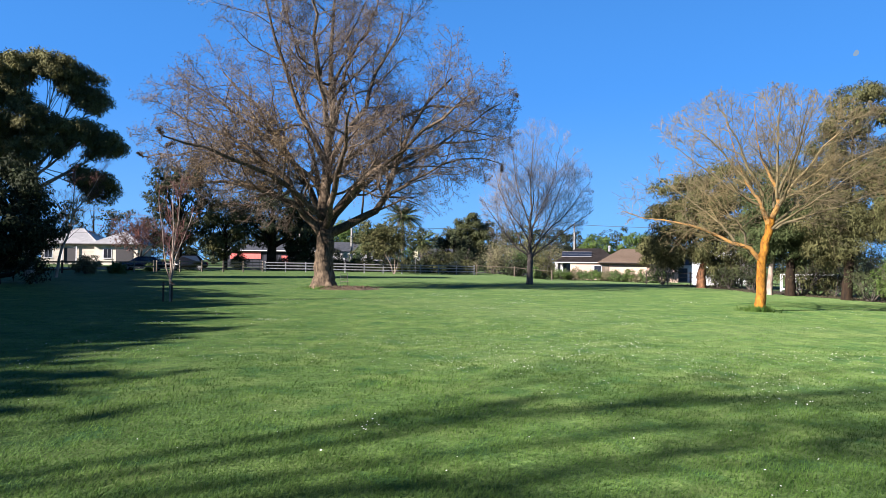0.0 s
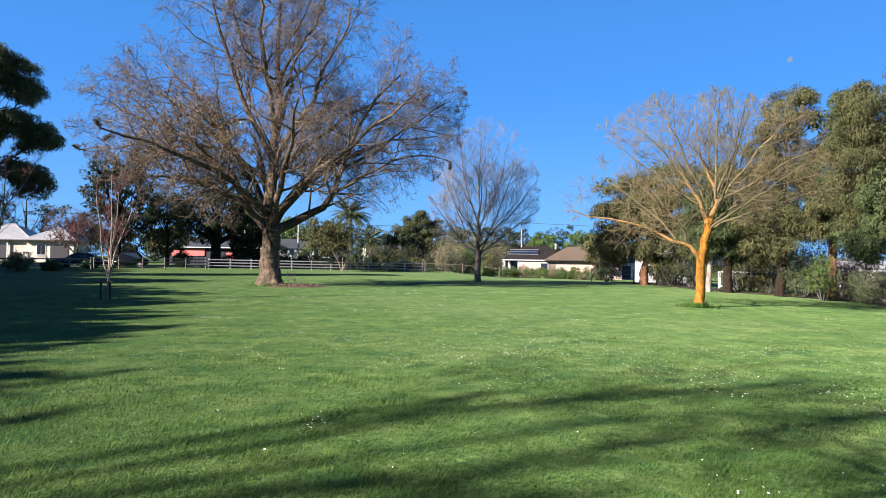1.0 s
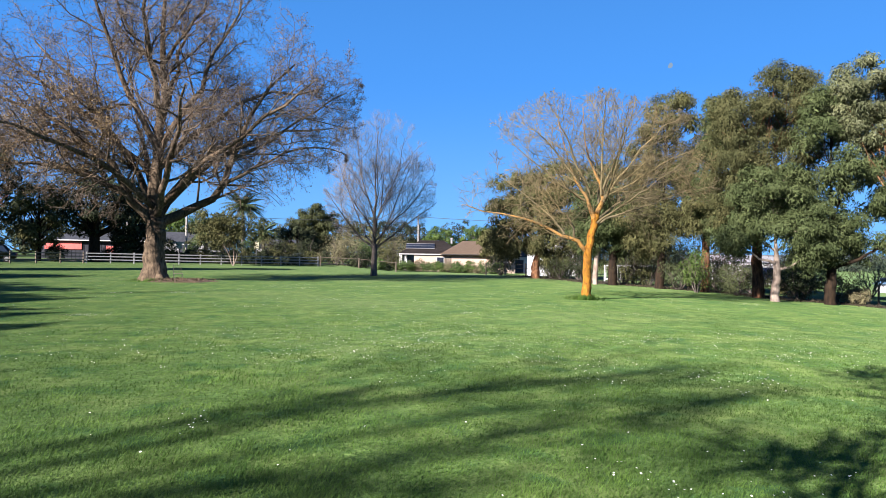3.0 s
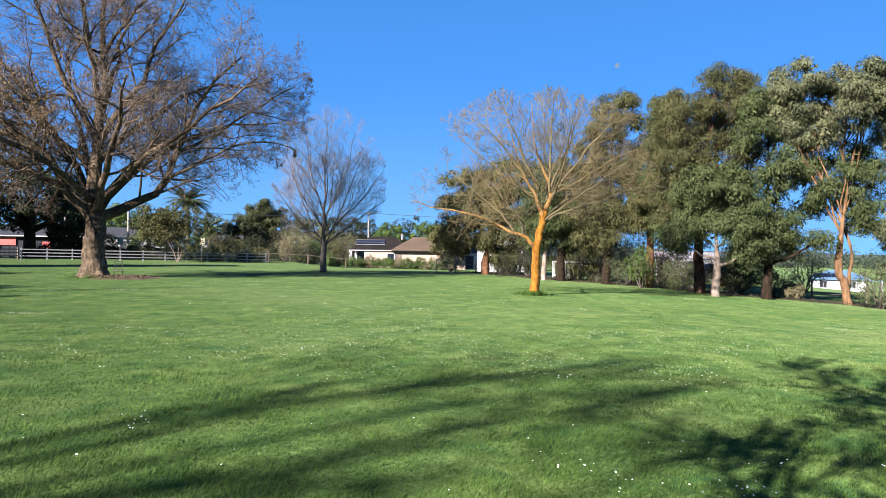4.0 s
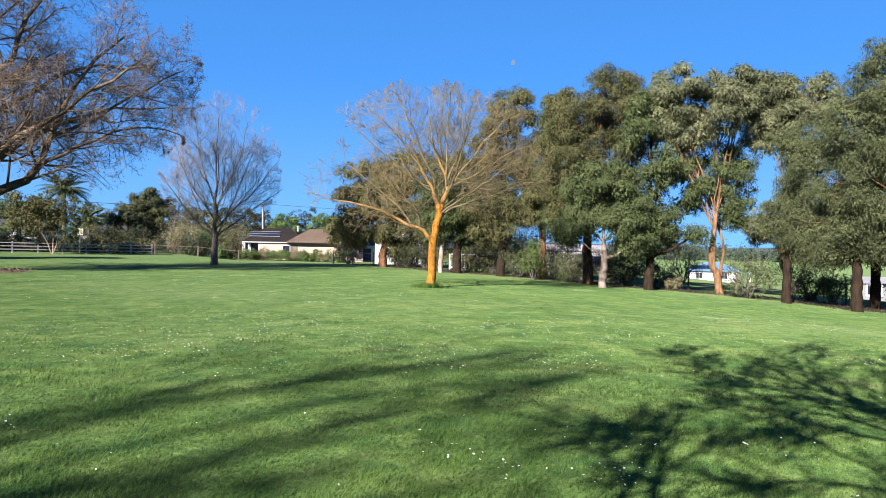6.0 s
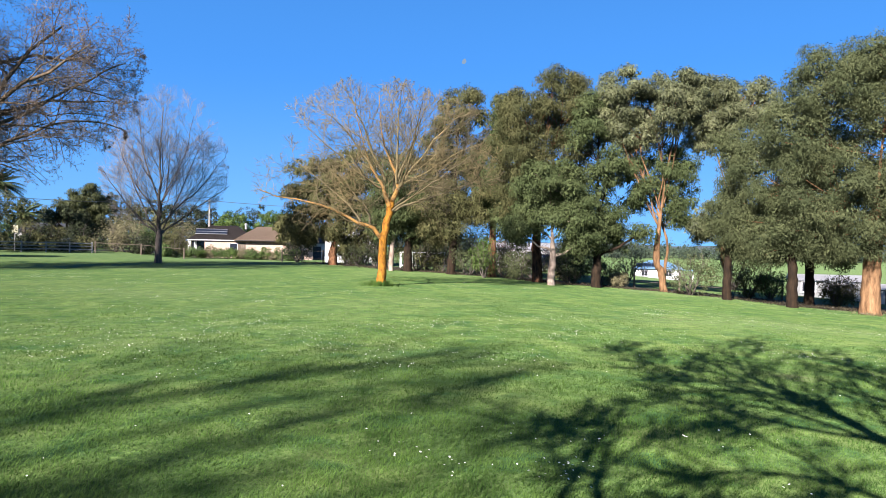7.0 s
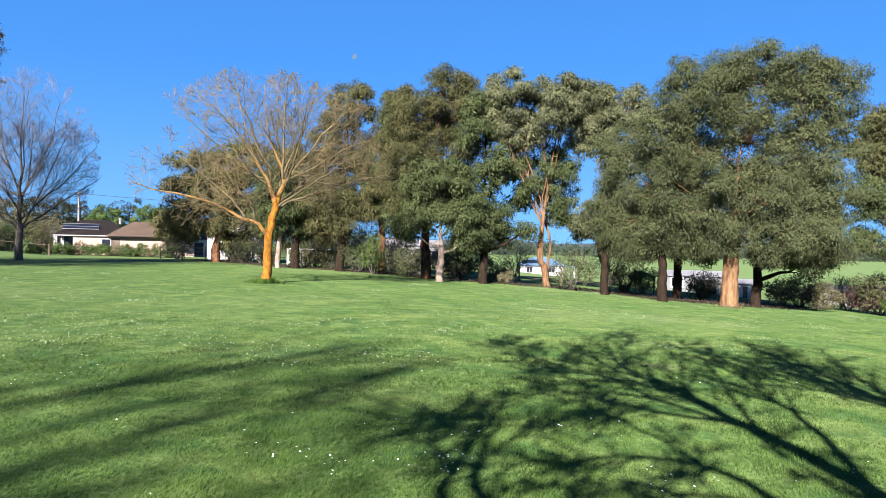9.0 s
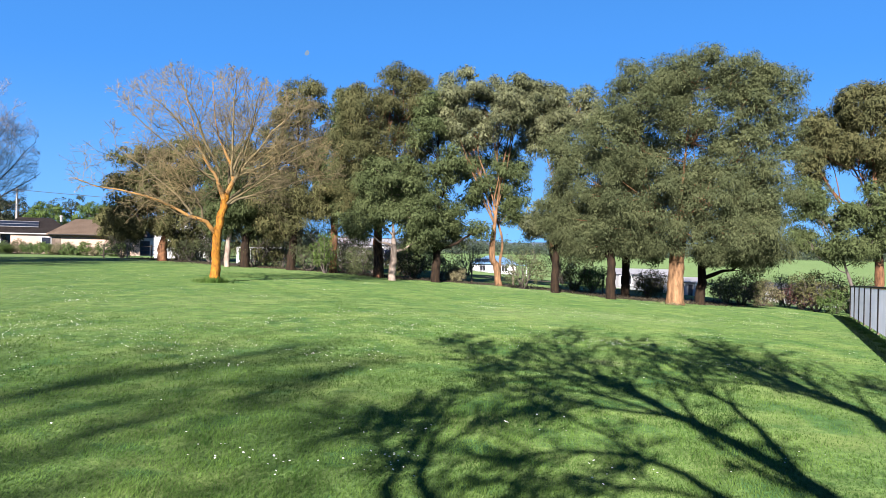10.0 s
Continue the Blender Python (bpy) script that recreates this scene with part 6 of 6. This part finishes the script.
street = "street trees"
far = dict(tufts=10, per=26, blade=(0.40, 0.085), tuft=0.6, core=16, group=street, twigs=2)
gum("pine_tree", 2.3, 116, 9.8, 4.2, M["dark_bark"], M["pine_leaf"], "rounded dark green pine across the street", 101, 0.4, ball=0.9, tuft=0.5, per=34, tufts=14, blade=(0.24, 0.05), group=street, fork=1.5,
    crown=[(0.2, 7.2, 3.0, 3.0), (-1.4, 5.0, 2.7, 2.4), (1.6, 5.0, 2.7, 2.6), (0, 3.0, 3.5, 1.8)])
gum("garden_tree", 0.9, 112, 5.8, 3.4, M["dark_bark"], M["dark_leaf"], "dark bushy garden tree", 102, 0.3, 0.08, lobes=20, **far)
gum("garden_tree", -6.0, 112, 7.6, 3.4, M["dark_bark"], M["pine_leaf"], "dark olive garden tree behind the palm", 103, 0.3, 0.12, lobes=22, **far)
gum("garden_tree", -8.0, 125, 8.0, 4.0, M["grey_bark"], M["bright_leaf"], "light green willow across the street", 104, 0.3, 0.1, lobes=22, **far)
gum("street_tree", -14.0, 88, 11.0, 4.8, M["dark_bark"], M["dark_leaf"], "dark broad tree by the street with heavy trunk", 105, 0.75, 0.32, lobes=30, **far)
gum("street_tree", -17.6, 87, 8.8, 2.8, M["dark_bark"], M["olive_leaf"], "olive tree with several dark stems", 106, 0.35, 0.2, lobes=20, **far)
gum("street_tree", -21.0, 86, 13.8, 3.9, M["dark_bark"], M["dark_leaf"], "tall dark gum with open crown by the cottage", 107, 0.4, 0.2, lobes=28, **far)
gum("street_tree", -11.3, 90, 9.0, 3.0, M["dark_bark"], M["dark_leaf"], "dark pine beside the pale pole", 108, 0.35, 0.14, lobes=24, **far)
gum("garden_tree", 16.0, 135, 8.4, 4.0, M["grey_bark"], M["bright_leaf"], "fresh green tree behind the bungalow", 109, 0.3, 0.1, lobes=22, **far)
gum("garden_tree", 12.6, 140, 8.2, 3.4, M["grey_bark"], M["bright_leaf"], "leafy green tree beyond the dark roof", 110, 0.3, 0.1, lobes=22, **far)
gum("garden_tree", 17.2, 98, 6.6, 2.3, M["grey_bark"], M["olive_leaf"], "olive garden tree against the bungalow wall", 111, 0.2, 0.32, lobes=18, **far)
for i, (b, d, h, r, leaf) in enumerate(((-21.5, 112, 7.5, 5, "dark_leaf"), (-16.2, 120, 8.0, 5, "dark_leaf"), (-12.4, 118, 8.0, 5, "dark_leaf"), (-9.8, 128, 8.6, 5, "olive_leaf"), (8.8, 130, 8.4, 5, "dark_leaf"), (5.8, 132, 7.4, 4.5, "olive_leaf"), (10.9, 150, 9, 5.5, "dark_leaf"), (20.0, 130, 8, 5, "olive_leaf"), (-2.0, 140, 8, 5, "dark_leaf"), (-18.5, 125, 8, 5, "dark_leaf"), (-24, 130, 9, 5, "dark_leaf"), (4.4, 150, 9.6, 5.5, "olive_leaf"), (7.2, 155, 10, 5.5, "olive_leaf"), (9.8, 158, 9.6, 5.0, "dark_leaf"), (0.4, 150, 8.6, 5.0, "olive_leaf"), (-9.8, 135, 8.5, 5, "dark_leaf"), (-13, 130, 9.5, 5.5, "dark_leaf"), (14.2, 165, 10, 5.5, "dark_leaf"), (-27, 125, 11, 5.5, "dark_leaf"))):
    gum("distant_tree", b, d, h, r, M["dark_bark"], M[leaf], "rounded tree beyond the gardens", 120 + i, 0.35, 0.06, lobes=12, **far)

hedges = [(4.6, 104, 5.0, 5.0, 5.2, "straw"), (6.9, 108, 5.0, 5.0, 5.4, "straw"), (5.8, 100, 4.0, 4.0, 4.2, "hedge_leaf"), (8.0, 106, 4.4, 4.4, 4.8, "olive_leaf"), (9.2, 112, 4.4, 4.4, 5.0, "straw"), (5.3, 94, 3.4, 3.4, 3.8, "straw"), (6.6, 96, 3.0, 3.0, 3.4, "hedge_leaf"), (4.2, 92, 2.6, 2.6, 3.4, "straw"), (3.6, 95, 2.6, 2.6, 2.4, "dark_leaf"), (6.0, 90, 2.4, 2.4, 2.2, "dark_leaf"),
          (8.4, 92, 2.8, 2.8, 3.0, "olive_leaf"), (7.6, 90, 1.6, 1.6, 1.4, "hedge_leaf"), (-0.6, 98, 2.8, 2.8, 3.4, "dark_leaf"), (-2.8, 97, 2.6, 2.6, 3.2, "hedge_leaf"),
          (1.6, 98, 3.0, 3.0, 3.4, "dark_leaf"), (-9.0, 88, 2.2, 2.2, 3.0, "dark_leaf"), (-1.5, 98, 2.8, 2.8, 3.6, "olive_leaf"), (-4.9, 98, 3.0, 3.0, 3.6, "olive_leaf"), (-7.0, 98, 2.6, 2.6, 3.0, "hedge_leaf"),
          (0.2, 99, 2.6, 2.6, 3.0, "olive_leaf"), (2.4, 97, 2.2, 2.2, 1.6, "straw"), (-27.4, 68, 2.4, 2.4, 1.5, "straw"), (-25.4, 70, 1.6, 1.6, 0.9, "hedge_leaf"), (-20.5, 84, 2.4, 2.4, 1.4, "dark_leaf"),
          (-23.0, 78, 1.2, 1.2, 0.8, "hedge_leaf"), (-16.5, 86, 1.8, 1.8, 1.8, "dark_leaf"), (-10.0, 98, 2.6, 2.6, 2.6, "dark_leaf")]
hedges += [(-13.6 + 0.92 * i, 89 + 0.3 * (i % 3), 2.4, 2.4, 1.3 + 0.5 * abs(math.sin(2.1 * i)), ("dark_leaf", "dark_leaf", "olive_leaf")[i % 3]) for i in range(18)]
for i, (b, d, w, dp, h, leaf) in enumerate(hedges):
    shrub("garden_shrub", spot(b, d), (w, dp, h), M[leaf], {"straw": "straw-coloured garden shrub by the street", "hedge_leaf": "green garden shrub by the street", "dark_leaf": "dark evergreen shrub by the street", "olive_leaf": "olive garden shrub by the street"}[leaf], 200 + i, 36, 46, (0.24, 0.05), group="garden shrubs")
for i in range(15):
    b = 9.2 + i * 0.60
    hgt = 0.9 + 0.75 * abs(math.sin(i * 1.7))
    shrub("hedge_shrub", spot(b, 97 - i * 0.25), (1.9, 1.5, hgt), M[("hedge_leaf", "hedge_leaf", "bright_leaf", "straw")[i % 4]], ("leafy green shrub along the bungalow wall", "leafy green shrub along the bungalow wall", "bright green shrub along the bungalow wall", "dry straw-toned shrub along the bungalow wall")[i % 4], 240 + i, 40, 36, (0.18, 0.045), group="bungalow hedge")
under = [(17.7, 73, 3.4, 2.5, "dark_leaf", "dark shrub beside the bungalow"), (27.6, 50, 3.4, 2.4, "olive_leaf", "olive shrub under the gums"), (29.6, 51, 3.0, 2.2, "olive_leaf", "olive shrub under the gums"), (34.8, 49, 3.4, 2.2, "grey_leaf", "grey leafy shrub under the gums"), (37.2, 50, 3.0, 2.0, "grey_leaf", "grey leafy shrub under the gums"),
         (39.8, 49, 3.0, 2.0, "olive_leaf", "olive shrub under the gums"), (42.6, 48, 2.6, 1.7, "olive_leaf", "olive shrub under the gums"), (22.3, 62, 1.8, 1.2, "dark_leaf", "dark shrub under the gums"), (21.9, 60, 2.6, 2.0, "olive_leaf", "olive shrub under the gums"),
         (22.6, 58, 2.4, 2.2, "grey_leaf", "grey leafy shrub under the gums"), (24.2, 56, 1.8, 2.2, "dark_leaf", "dark shrub under the gums"),
         (28.6, 52, 3.0, 1.6, "dark_leaf", "dark shrub before the white lattice"), (31.9, 47, 2.6, 2.0, "grey_leaf", "grey-green wispy shrub between trunks"), (33.2, 44.5, 1.7, 2.6, "bright_leaf", "green ivy-clad shrub against a trunk"),
         (32.6, 52, 3.6, 3.8, "olive_leaf", "tall olive shrub behind the trunks"), (36.0, 44, 2.2, 1.9, "grey_leaf", "grey-green wispy shrub between trunks"), (40.4, 43, 2.6, 1.7, "dark_leaf", "dark shrub in tree shade"), (44.0, 43, 1.2, 0.9, "straw", "low dry shrub at a trunk"),
         (49.6, 39.5, 2.6, 2.3, "grey_leaf", "grey-green shrub beside the tan gum"), (53.8, 42, 2.2, 1.8, "olive_leaf", "olive shrub behind dark trunks"), (55.2, 42, 1.8, 1.6, "hedge_leaf", "light green shrub behind dark trunks"), (59.6, 40, 1.8, 1.6, "olive_leaf", "olive leafy bush beside the great gum"),
         (66.4, 41, 2.6, 1.8, "olive_leaf", "olive shrub past the great gum"), (67.8, 43, 2.0, 1.4, "straw", "dry shrub by the stock fence"), (71.4, 42, 3.0, 2.2, "olive_leaf", "spreading olive shrub near the pale fence"), (70.4, 44, 2.0, 1.6, "russet", "russet-leaved shrub near the pale fence"),
         (72.6, 41, 1.8, 1.2, "hedge_leaf", "green shrub at the fence corner"), (38.9, 58, 4.0, 2.8, "russet", "brown bare shrub beyond the trees"), (35.0, 62, 4.0, 3.4, "russet", "brown bare thicket beyond the trees"), (44.8, 62, 3.4, 3.2, "straw", "rounded tan shrub in the paddock"),
         (23.2, 66, 5.0, 3.6, "dark_leaf", "tall dark shrub behind the gums"), (25.0, 60, 3.6, 2.8, "olive_leaf", "olive shrub behind the white trunk"), (27.2, 62, 4.6, 3.8, "dark_leaf", "tall dark shrub behind the gums"), (29.4, 60, 4.0, 3.4, "olive_leaf", "olive shrub behind the gums"), (31.2, 58, 4.4, 4.0, "olive_leaf", "spreading olive shrub behind the gums"), (34.4, 56, 3.4, 2.6, "hedge_leaf", "green shrub behind the gums"), (40.8, 60, 4.0, 2.4, "olive_leaf", "olive shrub behind the gums"),
         (68.2, 120, 3.4, 3.0, "olive_leaf", "lone small paddock tree"), (69.4, 47, 2.6, 2.0, "hedge_leaf", "green shrub by the stock fence"), (73.4, 46, 3.2, 2.4, "olive_leaf", "olive shrub behind the pale fence"), (65.2, 46, 2.4, 1.5, "straw", "dry shrub by the stock fence"), (69.8, 92, 3.0, 2.6, "dark_leaf", "dark bush out in the paddock"), (52.6, 58, 3.6, 4.2, "olive_leaf", "tall olive shrub in the paddock")]
for i, (b, d, w, h, leaf, text) in enumerate(under):
    shrub("shrub", spot(b, d), (w, w, h), M[leaf], text, 300 + i, 34, 52, (0.18, 0.026), 8, "shrubs under the gums", spread=0.22)

# White lattice gate leaning under the gums, and a garden tap post
gx, gy, gz0 = spot(28.4, 56)
gate = holder("lattice_gate", (gx, gy, gz0), -20, "white painted lattice gate under the gums", "gate")
for x in (-2.2, 0.0, 2.2):
    part("post", box((0.1, 0.1, 1.5), (x, 0, -0.1), 0.01), M["white_paint"], gate)
for z in (0.25, 1.3):
    part("rail", box((4.4, 0.06, 0.1), (0, 0, z), 0.008), M["white_paint"], gate)
for i in range(20):
    part("lath", box((0.05, 0.02, 1.2), (-2.1 + i * 0.22, -0.04, 0.2), 0.004), M["white_paint"], gate)


# ---- far woods and hills ----
def wood_belt(bearing0, bearing1, r0, r1, height, count, label, seed):
    rng = np.random.default_rng(seed)
    b, r = np.radians(rng.uniform(bearing0, bearing1, count)), rng.uniform(r0, r1, count)
    x, y = r * np.sin(b), r * np.cos(b)
    z = land(x, y)
    h = height * rng.uniform(0.55, 1.1, count)
    centres = np.stack([x, y, z + h * 0.5], 1)
    v, f = leaf_blades(rng, np.repeat(centres, 3, axis=0) + rng.normal(0, 1, (count * 3, 3)) * np.array([height * 0.3, height * 0.3, height * 0.22]), 24, height * 0.34, height * 0.12, height * 0.06, 0.0, 1.0)
    belt = sheet_from("far_wood", v, f, M["far_wood"], False)
    tagged(belt, label, "woods", kind="stuff")


wood_belt(36, 62, 560, 700, 11, 420, "dark belt of trees across the paddocks", 1)
wood_belt(62, 90, 640, 760, 8.0, 900, "dark plantation below the hills", 2)
wood_belt(-34, 36, 170, 230, 7, 260, "trees beyond the township", 4)


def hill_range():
    """A low range of hills along the horizon beyond the paddocks, haze in its blue-grey colour."""
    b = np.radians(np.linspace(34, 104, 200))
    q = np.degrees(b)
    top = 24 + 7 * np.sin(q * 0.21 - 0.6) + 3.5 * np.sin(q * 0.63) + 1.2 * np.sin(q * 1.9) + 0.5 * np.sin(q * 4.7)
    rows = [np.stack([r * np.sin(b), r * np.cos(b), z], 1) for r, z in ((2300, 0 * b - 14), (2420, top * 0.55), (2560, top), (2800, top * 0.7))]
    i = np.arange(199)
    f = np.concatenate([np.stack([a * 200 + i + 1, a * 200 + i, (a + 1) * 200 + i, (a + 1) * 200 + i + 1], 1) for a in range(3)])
    tagged(sheet_from("backdrop", np.concatenate(rows), f, M["hazed_hill"]), "low hills on the horizon, coloured blue-grey for haze", "hills", kind="structure")


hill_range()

# The day moon
mx, mz = radians(31.0), radians(15.25)
moon_pose = look((3000 * math.sin(mx) * math.cos(mz), 3000 * math.cos(mx) * math.cos(mz), 3000 * math.sin(mz)), (0, 0, 0), 30)
moon_bm = bmesh.new()
vs = []
for i in range(32):
    a = 2 * math.pi * i / 32
    vs.append(moon_bm.verts.new((11.5 * math.cos(a) * (1.0 if math.cos(a) < 0 else 0.45), 11.5 * math.sin(a), 0)))
moon_bm.faces.new(vs)
moon_mesh = bpy.data.meshes.new("moon")
moon_bm.to_mesh(moon_mesh)
moon_bm.free()
pale = bpy.data.materials.new("moon_light")
pale.use_nodes = True
pale.node_tree.nodes["Principled BSDF"].inputs["Base Color"].default_value = (0, 0, 0, 1)
pale.node_tree.nodes["Principled BSDF"].inputs["Emission Color"].default_value = (0.42, 0.66, 1.0, 1)
pale.node_tree.nodes["Principled BSDF"].inputs["Emission Strength"].default_value = 0.13
moon_mesh.materials.append(pale)
moon = new("moon", moon_mesh)
moon.matrix_world = moon_pose
tagged(moon, "pale daytime moon in a clear blue sky", "moon", kind="structure")


# ---- grass and daisies ----
def grass_blades(name, count, r0, r1, tall, wide, label, seed, b0=-36, b1=78):
    """Leaning blades in uneven tussocks, thinning out and broadening with distance from the path."""
    rng = np.random.default_rng(seed)
    r = r0 * (r1 / r0) ** (rng.random(count) ** 1.4) * (1 + 0.35 * rng.random(count) ** 2)
    b = np.radians(rng.uniform(b0, b1, count) + rng.normal(0, 3, count))
    x, y = r * np.sin(b), r * np.cos(b)
    for f, g in ((3.1, 0.05), (9.0, 0.022)):
        q = rng.uniform(0, 6.28, 4)
        x, y = x + g * np.sin(f * y + q[0]) * np.cos(f * 0.7 * x + q[1]), y + g * np.sin(f * x + q[2]) * np.cos(f * 0.6 * y + q[3])
    patch = 0.8 + 0.3 * np.sin(x * 1.7 + 1.3 * np.sin(y * 1.1)) * np.sin(y * 1.9 + np.sin(x * 0.8)) + 0.25 * np.sin(x * 5.1 + 2 * np.sin(y * 2.3)) * np.sin(y * 4.7 + 1.5 * np.sin(x * 3.1))
    c = np.stack([x, y, land(x, y)], 1)
    lean = rng.uniform(0, 2 * math.pi, count)
    h = (tall * rng.uniform(0.5, 1.3, count) * np.clip(patch, 0.4, 1.4) * np.minimum(1, (9 / r) ** 0.6))[:, None]
    w = (wide * (r / 5.0) ** 0.8 * rng.uniform(0.6, 1.3, count))[:, None]
    side = np.stack([np.cos(lean), np.sin(lean), 0 * lean], 1)
    over = np.stack([-np.sin(lean), np.cos(lean), 0 * lean], 1) * rng.uniform(-1.3, 1.3, (count, 1)) + np.array([0.25, 0.1, 0])
    tip = c + h * (np.array([0, 0, 0.85]) + over)
    verts = np.stack([c - side * w, c + side * w, tip], 1).reshape(-1, 3)
    ob = sheet_from(name, verts, np.arange(3 * count).reshape(-1, 3), M["blade"], False)
    tagged(ob, label, "grass", kind="stuff")


grass_blades("grass", 430000, 3.1, 48, 0.044, 0.0030, "short mown bright green lawn grass", 1)


def tuft(place, n, tall, seed, label, mat, spread=0.35):
    rng = np.random.default_rng(seed)
    a, r = rng.uniform(0, 6.28, n), np.abs(rng.normal(0, spread, n))
    c = np.stack([place[0] + r * np.cos(a), place[1] + r * np.sin(a), np.full(n, place[2])], 1)
    d = unit(np.stack([np.cos(a) * 0.6, np.sin(a) * 0.6, np.full(n, 1.0)], 1) + rng.normal(0, 0.25, (n, 3)))
    L = (tall * rng.uniform(0.5, 1.2, n))[:, None]
    s = np.stack([-np.sin(a), np.cos(a), 0 * a], 1) * 0.014
    verts = np.stack([c - s, c + s, c + d * L], 1).reshape(-1, 3)
    ob = sheet_from("grass_tuft", verts, np.arange(3 * n).reshape(-1, 3), mat, False)
    tagged(ob, label, "grass tuft", kind="stuff")


tuft(spot(24.7, 29.3), 900, 0.27, 1, "long uncut grass round the lichen tree", M["blade"], 0.42)
tuft(spot(61.5, 33.9), 260, 0.16, 2, "dry uncut grass at the great gum", M["straw"], 0.6)
tuft(spot(-9.9, 44.2), 700, 0.25, 3, "uncut grass round the oak", M["blade"], 1.3)
rng = np.random.default_rng(12)
for i in range(14):
    q = i / 13
    tuft((35.2 - q * 20 + rng.normal(0, 0.1), 10.7 - q * 7.4, float(land(35.2 - q * 20, 10.7 - q * 7.4))), 200, 0.09, 20 + i, "long grass left along the fence foot", M["blade"], 0.3)


def daisies():
    rng = np.random.default_rng(77)
    spots = [(4.7, 9.9, 60, 0.5), (4.3, 9.2, 40, 0.4), (3.85, 8.4, 26, 0.35), (3.5, 11.2, 90, 1.0), (-1.1, 14.6, 120, 1.0), (1.35, 12.2, 160, 1.2), (10.8, 13.5, 110, 0.7), (5.9, 8.5, 70, 0.7), (9.2, 10.8, 150, 1.0),
             (16.6, 15.6, 260, 1.5), (22.0, 10.1, 220, 1.1), (-6.1, 13.4, 90, 0.9), (11.4, 8.4, 160, 1.2), (5.8, 21.6, 120, 1.5), (6.0, 8.5, 60, 0.6), (2.8, 4.4, 7, 0.12), (3.45, 4.0, 16, 0.22), (3.3, 3.95, 9, 0.15), (2.55, 4.85, 9, 0.2),
             (4.27, 4.41, 5, 0.1), (5.35, 4.07, 9, 0.25), (4.76, 2.8, 8, 0.2), (6.4, 2.1, 6, 0.2), (3.5, 5.06, 8, 0.4), (-0.86, 6.8, 14, 0.2), (-5.9, 11, 60, 0.6), (1.56, 8.8, 30, 0.4), (0.5, 11.5, 120, 1.4), (2.6, 12.4, 140, 1.6), (-3.0, 12.0, 60, 1.2)]
    for _ in range(120):
        r, b = rng.uniform(11, 38), radians(rng.uniform(-24, 76))
        spots.append((r * math.sin(b), r * math.cos(b), int(rng.uniform(12, 90)), rng.uniform(0.25, 1.1)))
    pts = np.concatenate([np.stack([rng.normal(x, s, n), rng.normal(y, s * 0.8, n)], 1) for x, y, m, s in spots for n in [m if m < 20 else m * 3 // 5]])
    stray = np.stack([rng.uniform(4.5, 34, 130), np.radians(rng.uniform(-34, 78, 130))], 1)
    pts = np.concatenate([pts, np.stack([stray[:, 0] * np.sin(stray[:, 1]), stray[:, 0] * np.cos(stray[:, 1])], 1)])
    n = len(pts)
    z = land(pts[:, 0], pts[:, 1]) + rng.uniform(0.045, 0.075, n)
    c = np.stack([pts[:, 0], pts[:, 1], z], 1)
    tilt = np.stack([rng.normal(0, 0.25, n), rng.normal(-0.15, 0.25, n), np.ones(n)], 1)
    nrm = unit(tilt)
    a = unit(np.cross(nrm, [0.3, 1.0, 0.1]))
    b = np.cross(nrm, a)
    rad = rng.uniform(0.006, 0.0105, n)[:, None]
    ring = [c + rad * (math.cos(q) * a + math.sin(q) * b) + nrm * 0.003 for q in np.arange(6) * math.pi / 3]
    verts = np.stack([c] + ring, 1).reshape(-1, 3)
    base = np.arange(n)[:, None] * 7
    faces = np.concatenate([np.concatenate([base, base + 1 + k, base + 1 + (k + 1) % 6], 1) for k in range(6)])
    ob = sheet_from("daisy", verts, faces, M["petal"], False)
    tagged(ob, "small white lawn daisies scattered in drifts", "daisies", kind="stuff")


daisies()
